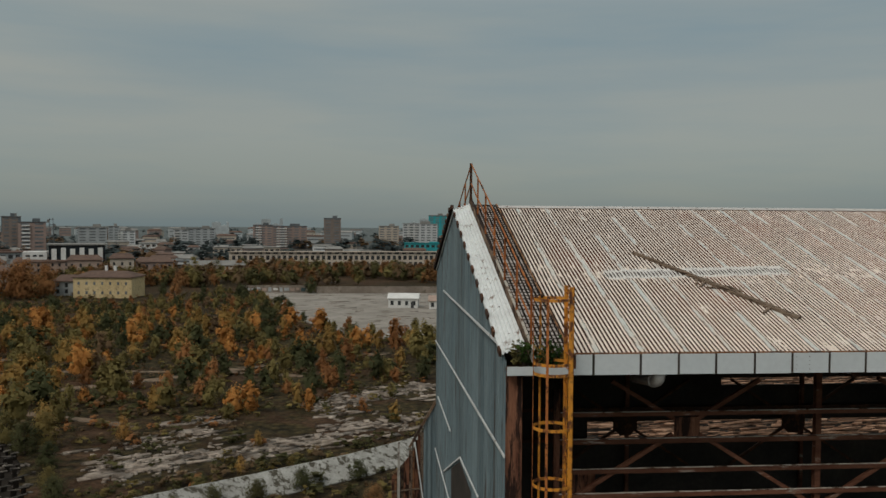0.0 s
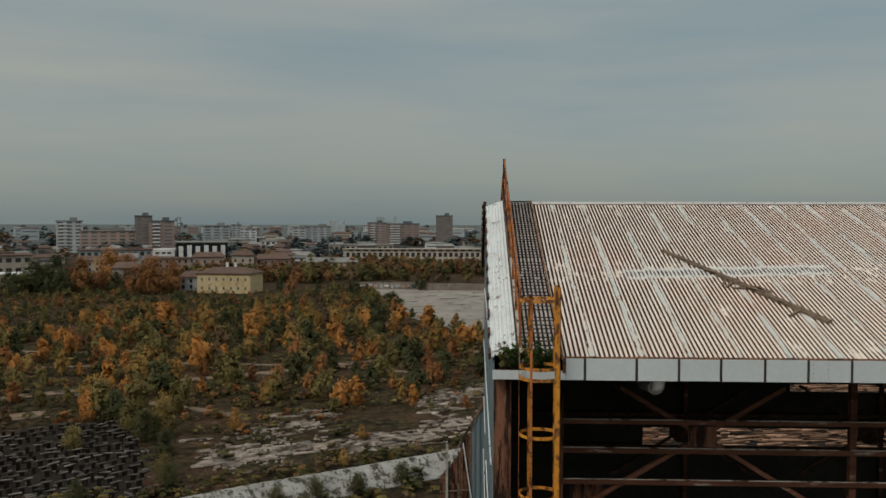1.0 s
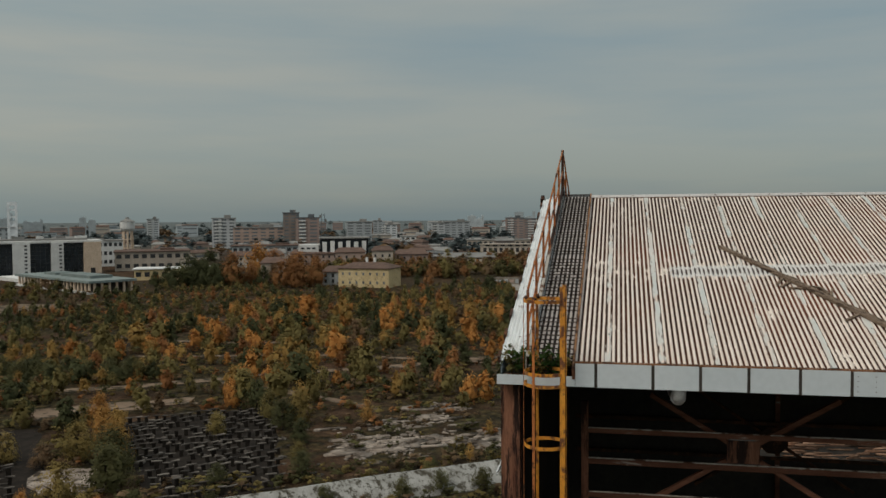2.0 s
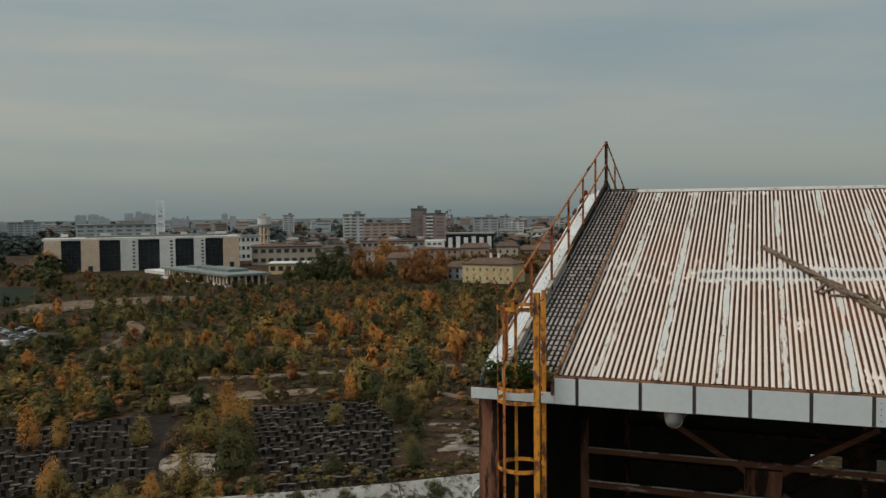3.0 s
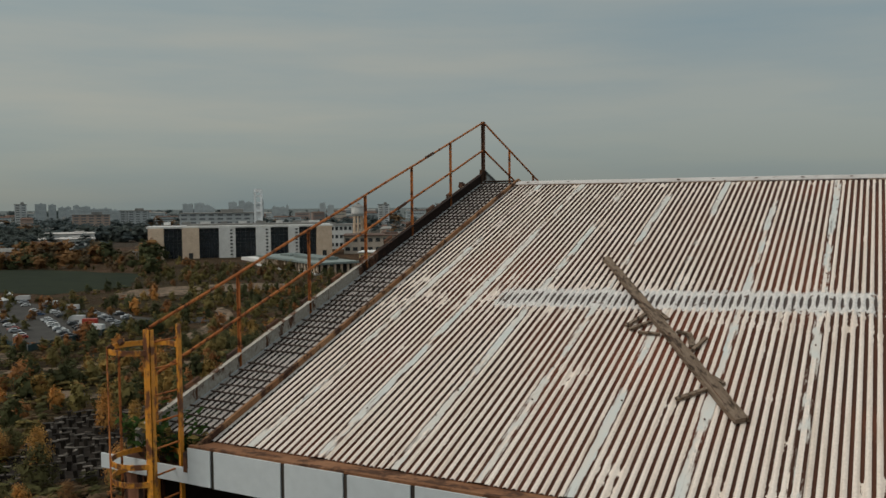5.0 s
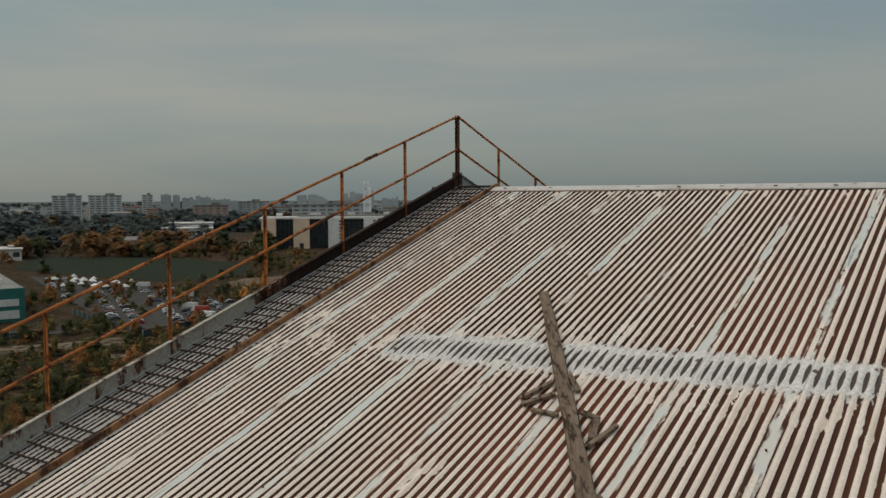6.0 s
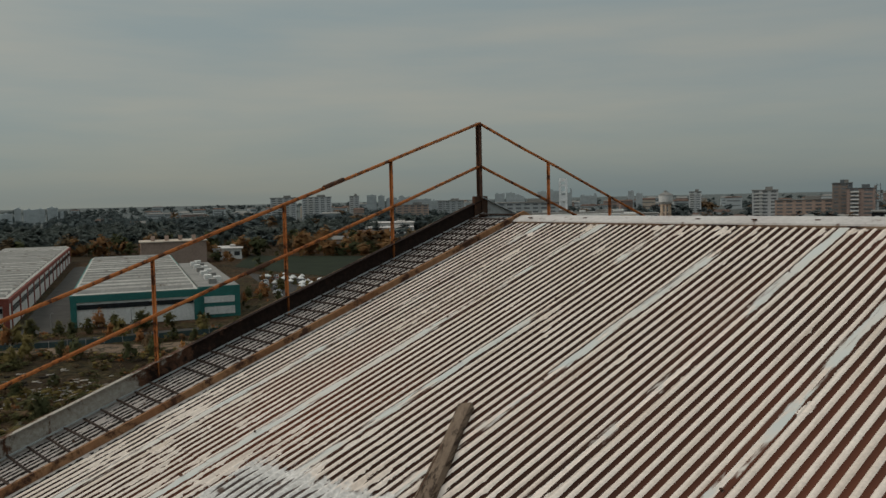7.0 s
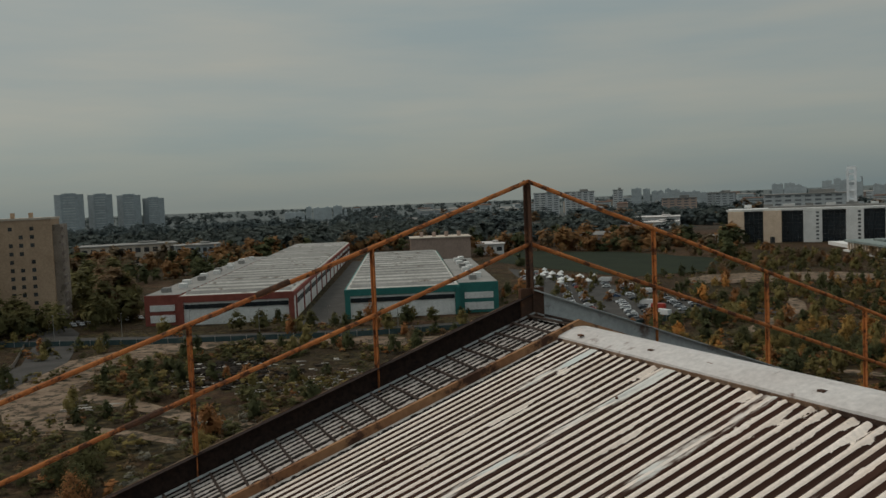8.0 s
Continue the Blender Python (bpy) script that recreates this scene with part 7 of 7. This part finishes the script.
low_block(-270, 371, 44, 12, 13.4, 36, M_OFFWHITE, M_FLATROOF, "long pale wing behind the offices", 18)
low_block(-216, 352, 34, 25, 9.0, 31, WALLS["tan"], M_TILE, "tan stepped building with a tiled roof", 9)
low_block(-176, 300, 30, 12, 4.4, 24, M_YELLOWWALL, M_OFFWHITE, "low yellow building with a white roof edge", 9)
low_block(-404, 324, 29, 25, 6.0, 52, M_OFFWHITE, M_CAP, "white flat-roofed shed among trees", 6)
low_block(-330, 178, 12, 20, 4.5, 63, M_OFFWHITE, M_CAP, "white shed by the lawn", 3)
low_block(-411, 31, 42, 20, 10.1, 87, WALLS["tan"], M_FLATROOF, "grey-tan school building among trees", 11)
low_block(-395, 60, 20, 16, 9.0, 87, WALLS["grey"], M_FLATROOF, "grey framed building beside the school", 7)
low_block(46, 631, 32, 10, 9.5, -4, M_TEAL, M_TEAL, "long structure wrapped in teal sheeting", 8)
low_block(-10, 560, 70, 14, 5.0, 3, M_OFFWHITE, M_FLATROOF, "long low white depot", 16)
low_block(-90, 640, 50, 14, 5.5, 8, WALLS["tan"], M_FLATROOF, "low tan depot with a flat roof", 12)
# filler town of lower houses further out
rk = random.Random(44)
for k in range(330):
    a, r = radians(rk.uniform(-9, 72)), rk.uniform(480, 1600)
    if rk.random() < 0.25:
        r = rk.uniform(430, 620)
    x, y = -math.sin(a) * r, math.cos(a) * r
    if (-95 < x < 70 and y < 560) or (x < -380 and r < 620):
        continue
    w, d, h = rk.uniform(7, 20) + (r > 800) * rk.uniform(0, 8), rk.uniform(7, 12), rk.uniform(3.6, 7.5) + (r > 800) * rk.uniform(0, 9)
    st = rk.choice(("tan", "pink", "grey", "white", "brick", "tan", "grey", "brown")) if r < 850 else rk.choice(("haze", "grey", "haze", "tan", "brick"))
    t = thing("town_house", (x, y, 0), math.degrees(a) + rk.uniform(-25, 25), {"tan": "tan", "pink": "pinkish", "grey": "grey", "white": "white", "brick": "brick", "brown": "brown", "haze": "haze-grey"}[st] + " town house among others in the distance", "house", "distant town")
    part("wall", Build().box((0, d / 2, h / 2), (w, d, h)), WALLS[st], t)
    pitched(t, w, d, h, rk.uniform(0.8, 2.2), rk.choice((M_TILE, M_TILE, M_FLATROOF, M_FLATROOF)), 1.5)
    for z in ([h * 0.5] if h < 7 else [h * 0.3, h * 0.7]):
        part("window_ribbon", Build().box((0, -0.02, z), (w * 0.8, 0.12, 1.2)), M_FARPANE, t)

# ---------------------------------------------------------------- cars, vans and stalls in the car park
PAINTS = [surf(n + "_car_paint", tuple(v * 0.95 for v in c), c, 1.0, 9, 0.3, 0.0, 0.0, 0.15) for n, c in
          (("white", (0.62, 0.62, 0.61)), ("silver", (0.34, 0.35, 0.36)), ("dark", (0.035, 0.037, 0.042)), ("red", (0.36, 0.045, 0.03)), ("blue", (0.05, 0.10, 0.20)))]


def car_meshes():
    b = Build()
    side = [(-2.1, 0.30), (2.1, 0.30), (2.12, 0.72), (1.15, 0.86), (0.55, 1.38), (-1.15, 1.42), (-1.85, 0.98), (-2.12, 0.92)]
    n = len(side)
    b.add([(x, y * (0.86 if z > 1.2 else 1), z) for y in (-0.85, 0.85) for x, z in side], [tuple(range(n)), tuple(range(2 * n - 1, n - 1, -1))] + [((i + 1) % n, i, n + i, n + (i + 1) % n) for i in range(n)])
    g = Build()
    for s in (-1, 1):
        g.add([(0.95, s * 0.862, 0.93), (0.50, s * 0.762, 1.30), (-1.10, s * 0.762, 1.34), (-1.60, s * 0.862, 1.0)], [(0, 1, 2, 3) if s < 0 else (3, 2, 1, 0)])
    g.add([(1.16, -0.7, 0.90), (1.16, 0.7, 0.90), (0.60, 0.62, 1.36), (0.60, -0.62, 1.36)], [(0, 1, 2, 3)])
    w = Build().tube((0, -0.11, 0), (0, 0.11, 0), 0.31, 10)
    return b, g.mesh("glass", M_GLASS), w.mesh("wheel", M_TYRE)


car_b, car_g, car_w = car_meshes()
car_protos = []
for m, word in zip(PAINTS, ("white", "silver", "black", "red", "blue")):
    c = thing("car", (0, 0, 0), 0, word + " parked car on the asphalt car park", "car", "parked cars")
    part("body", car_b.mesh("body", m), m, c)
    part("glass", car_g, M_GLASS, c)
    for sx in (-1.3, 1.3):
        for sy in (-0.78, 0.78):
            part("wheel", car_w, M_TYRE, c).location = (sx, sy, 0.31)
    car_protos.append([c, False])


def park(k, x, y, turn):
    c = car_protos[k]
    m = pose(x, y, 0.04, 0, 0, turn)
    if c[1]:
        copy_thing(c[0], m)
    else:
        c[0].matrix_basis, c[1] = m, True


rk = random.Random(8)
u, v2 = Vector((0.93, 0.36)), Vector((-0.36, 0.93))
done = 0
for r in range(-6, 16):
    for s in range(-66, 40):
        p = Vector((-190, 132)) + Vector((-0.86, 0.5)) * s * 1.7 * -1 + Vector((0.5, 0.86)) * r * 3.6
        if inside(p.x, p.y, LOT) and rk.random() < 0.42 and done < 200 and (r % 3 != 1):
            park(rk.choice((0, 0, 1, 1, 1, 2, 2, 2)) if rk.random() < 0.93 else rk.choice((3, 4)), p.x + rk.uniform(-0.2, 0.2), p.y + rk.uniform(-0.2, 0.2), 60 + rk.choice((0, 180)) + rk.uniform(-4, 4))
            done += 1
for k in range(26):
    p = Vector((-208, -2)) + Vector((-0.2, 0.98)) * (k % 13) * 1.7 + Vector((-0.98, -0.2)) * (k // 13) * 4
    if p.y < 20:
        park(rk.choice((0, 1, 0, 2, 1)), p.x, p.y + 3, rk.uniform(-5, 5) + 10)


def van(x, y, turn, mat, length, label):
    t = thing("van", (x, y, 0.04), turn, label, "van", "parked vans")
    part("box_body", Build().box((-0.6, 0, 1.55), (length, 2.0, 1.9), None, 0.12), mat, t)
    part("cab", Build().add([(length / 2 - 0.6, s * 0.95, z) for s in (-1, 1) for z in (0.5, 2.2)] + [(length / 2 + 0.7, s * 0.92, z) for s in (-1, 1) for z in (0.5, 1.3)] + [(length / 2 + 0.2, s * 0.9, 2.1) for s in (-1, 1)],
                            [(0, 4, 5, 8, 1), (2, 3, 9, 7, 6), (0, 2, 6, 4), (4, 6, 7, 5), (5, 7, 9, 8), (1, 8, 9, 3), (0, 1, 3, 2)]), PAINTS[0], t)
    part("windscreen", Build().add([(length / 2 + 0.92, -0.8, 1.34), (length / 2 + 0.92, 0.8, 1.34), (length / 2 + 0.24, 0.78, 2.06), (length / 2 + 0.24, -0.78, 2.06)], [(0, 1, 2, 3)]), M_GLASS, t)
    for sx in (-length / 2 + 0.4, length / 2 + 0.1):
        for sy in (-0.9, 0.9):
            part("wheel", car_w, M_TYRE, t).location = (sx, sy, 0.33)


for k, (x, y) in enumerate(((-152, 124), (-145, 121), (-170, 137), (-182, 141), (-200, 147), (-137, 116))):
    van(x, y, 200 + rk.uniform(-30, 30), PAINTS[3] if k == 1 else PAINTS[0], 5.0 + 0.6 * (k % 3), "red box van in the car park" if k == 1 else "white box van in the car park")
for k in range(26):
    a = rk.uniform(0, 1)
    x, y = -240 + 48 * a + rk.uniform(-6, 6), 146 - 10 * a + rk.uniform(-12, 10)
    if not inside(x, y, LOT):
        continue
    t = thing("market_stall", (x, y, 0.04), rk.uniform(0, 90), "white canvas market canopy on thin poles", "canopy", "market canopies")
    s = rk.uniform(0.9, 1.5)
    part("canopy", Build().add([(-s, -s, 2.2), (s, -s, 2.2), (s, s, 2.2), (-s, s, 2.2), (0, 0, 3.2), (-s, -s, 1.95), (s, -s, 1.95), (s, s, 1.95), (-s, s, 1.95)],
                               [(0, 1, 4), (1, 2, 4), (2, 3, 4), (3, 0, 4), (5, 6, 1, 0), (6, 7, 2, 1), (7, 8, 3, 2), (8, 5, 0, 3)]), M_CANVAS, t)
    for sx in (-s, s):
        for sy in (-s, s):
            part("pole", Build().tube((sx * 0.96, sy * 0.96, 0), (sx * 0.96, sy * 0.96, 2.1), 0.05, 5), M_FLATROOF, t)


def fence(points, h, mat, label, gap=3.0):
    t = thing("fence", (*points[0], 0), 0, label, "fence", "site fences")
    o2 = (*points[0], 0)
    for (xa, ya), (xb, yb) in zip(points, points[1:]):
        n = max(1, int(math.hypot(xb - xa, yb - ya) / gap))
        for k in range(n):
            p, q = (xa + (xb - xa) * k / n, ya + (yb - ya) * k / n), (xa + (xb - xa) * (k + 0.97) / n, ya + (yb - ya) * (k + 0.97) / n)
            part("fence_panel", Build(o2).bar((*p, h / 2 + 0.05), (*q, h / 2 + 0.05), 0.06, h), mat, t)
            part("post", Build(o2).box((*p, h / 2 + 0.1), (0.12, 0.12, h + 0.2)), M_FLATROOF, t)


fence([(-166, 106), (-128, 96.5), (-133, 130)], 1.15, M_FENCE, "dull teal hoarding along the car park")
fence([(-186, -8), (-170, 20), (-153, 57), (-145, 88)], 1.0, M_FENCE, "teal-grey mesh fence along the road")
fence([(-122, -14), (-160, -4), (-196, -3)], 0.7, M_CONC, "pale concrete barrier along the side road", 5.0)
for k in range(16):
    p = Vector((-184, 0)) + (Vector((-152, 66)) - Vector((-184, 0))) * k / 15
    t = thing("street_lamp", (p.x - 7, p.y + 2, 0), 0, "thin grey street lamp by the road", "lamp", "street lamps") if k % 3 == 0 else None
    if t:
        part("pole", Build().tube((0, 0, 0), (0, 0, 5), 0.07, 6, 0.05), M_FLATROOF, t)
        part("arm", Build().tube((0, 0, 5), (1.2, 0, 5.2), 0.04, 5), M_FLATROOF, t)
        part("head", Build().box((1.3, 0, 5.2), (0.5, 0.25, 0.12)), M_FLATROOF, t)


# ---------------------------------------------------------------- lay the plan out in metres
def laid(x, y):
    """From the plan to metres, the western yards a little nearer the hall's line."""
    west = min(1.0, max(0.0, (math.degrees(math.atan2(-x, y)) - 42.0) / 16.0))
    return PLAN * x - 0.5, PLAN * y + 5.0 - 11.0 * west


TRUE_SIZE = {"car": 0.56, "van": 0.56, "market_stall": 0.70}
for ob in [o for o in bpy.data.objects if o not in hall_side and o.parent is None]:
    if ob.type == "MESH":
        for me in {o.data for o in (ob, *ob.children) if o.data}:
            co = np.empty(3 * len(me.vertices), dtype=np.float32)
            me.vertices.foreach_get("co", co)
            co = co.reshape(-1, 3)
            west = np.clip((np.degrees(np.arctan2(-co[:, 0], co[:, 1])) - 42.0) / 16.0, 0, 1)
            co[:, 0], co[:, 1], co[:, 2] = PLAN * co[:, 0] - 0.5, PLAN * co[:, 1] + 5.0 - 11.0 * west, GROUND + PLAN * co[:, 2]
            me.vertices.foreach_set("co", co.ravel())
            me.update()
    else:
        m = ob.matrix_basis.copy()
        x, y = laid(m.translation.x, m.translation.y)
        z = GROUND + PLAN * m.translation.z
        m.translation = (0, 0, 0)
        ob.matrix_basis = Matrix.Translation((x, y, z)) @ Matrix.Scale(PLAN * TRUE_SIZE.get(ob.name.split(".")[0], 1.0), 4) @ m

# the hall's own plan is drawn at 1 : 0.8, so that a corrugation is 76 mm and the handrail 1.08 m
for ob in [o for o in bpy.data.objects if o.parent is None and o.type in ("MESH", "EMPTY")]:
    ob.matrix_basis = Matrix.Scale(SIZE, 4) @ ob.matrix_basis
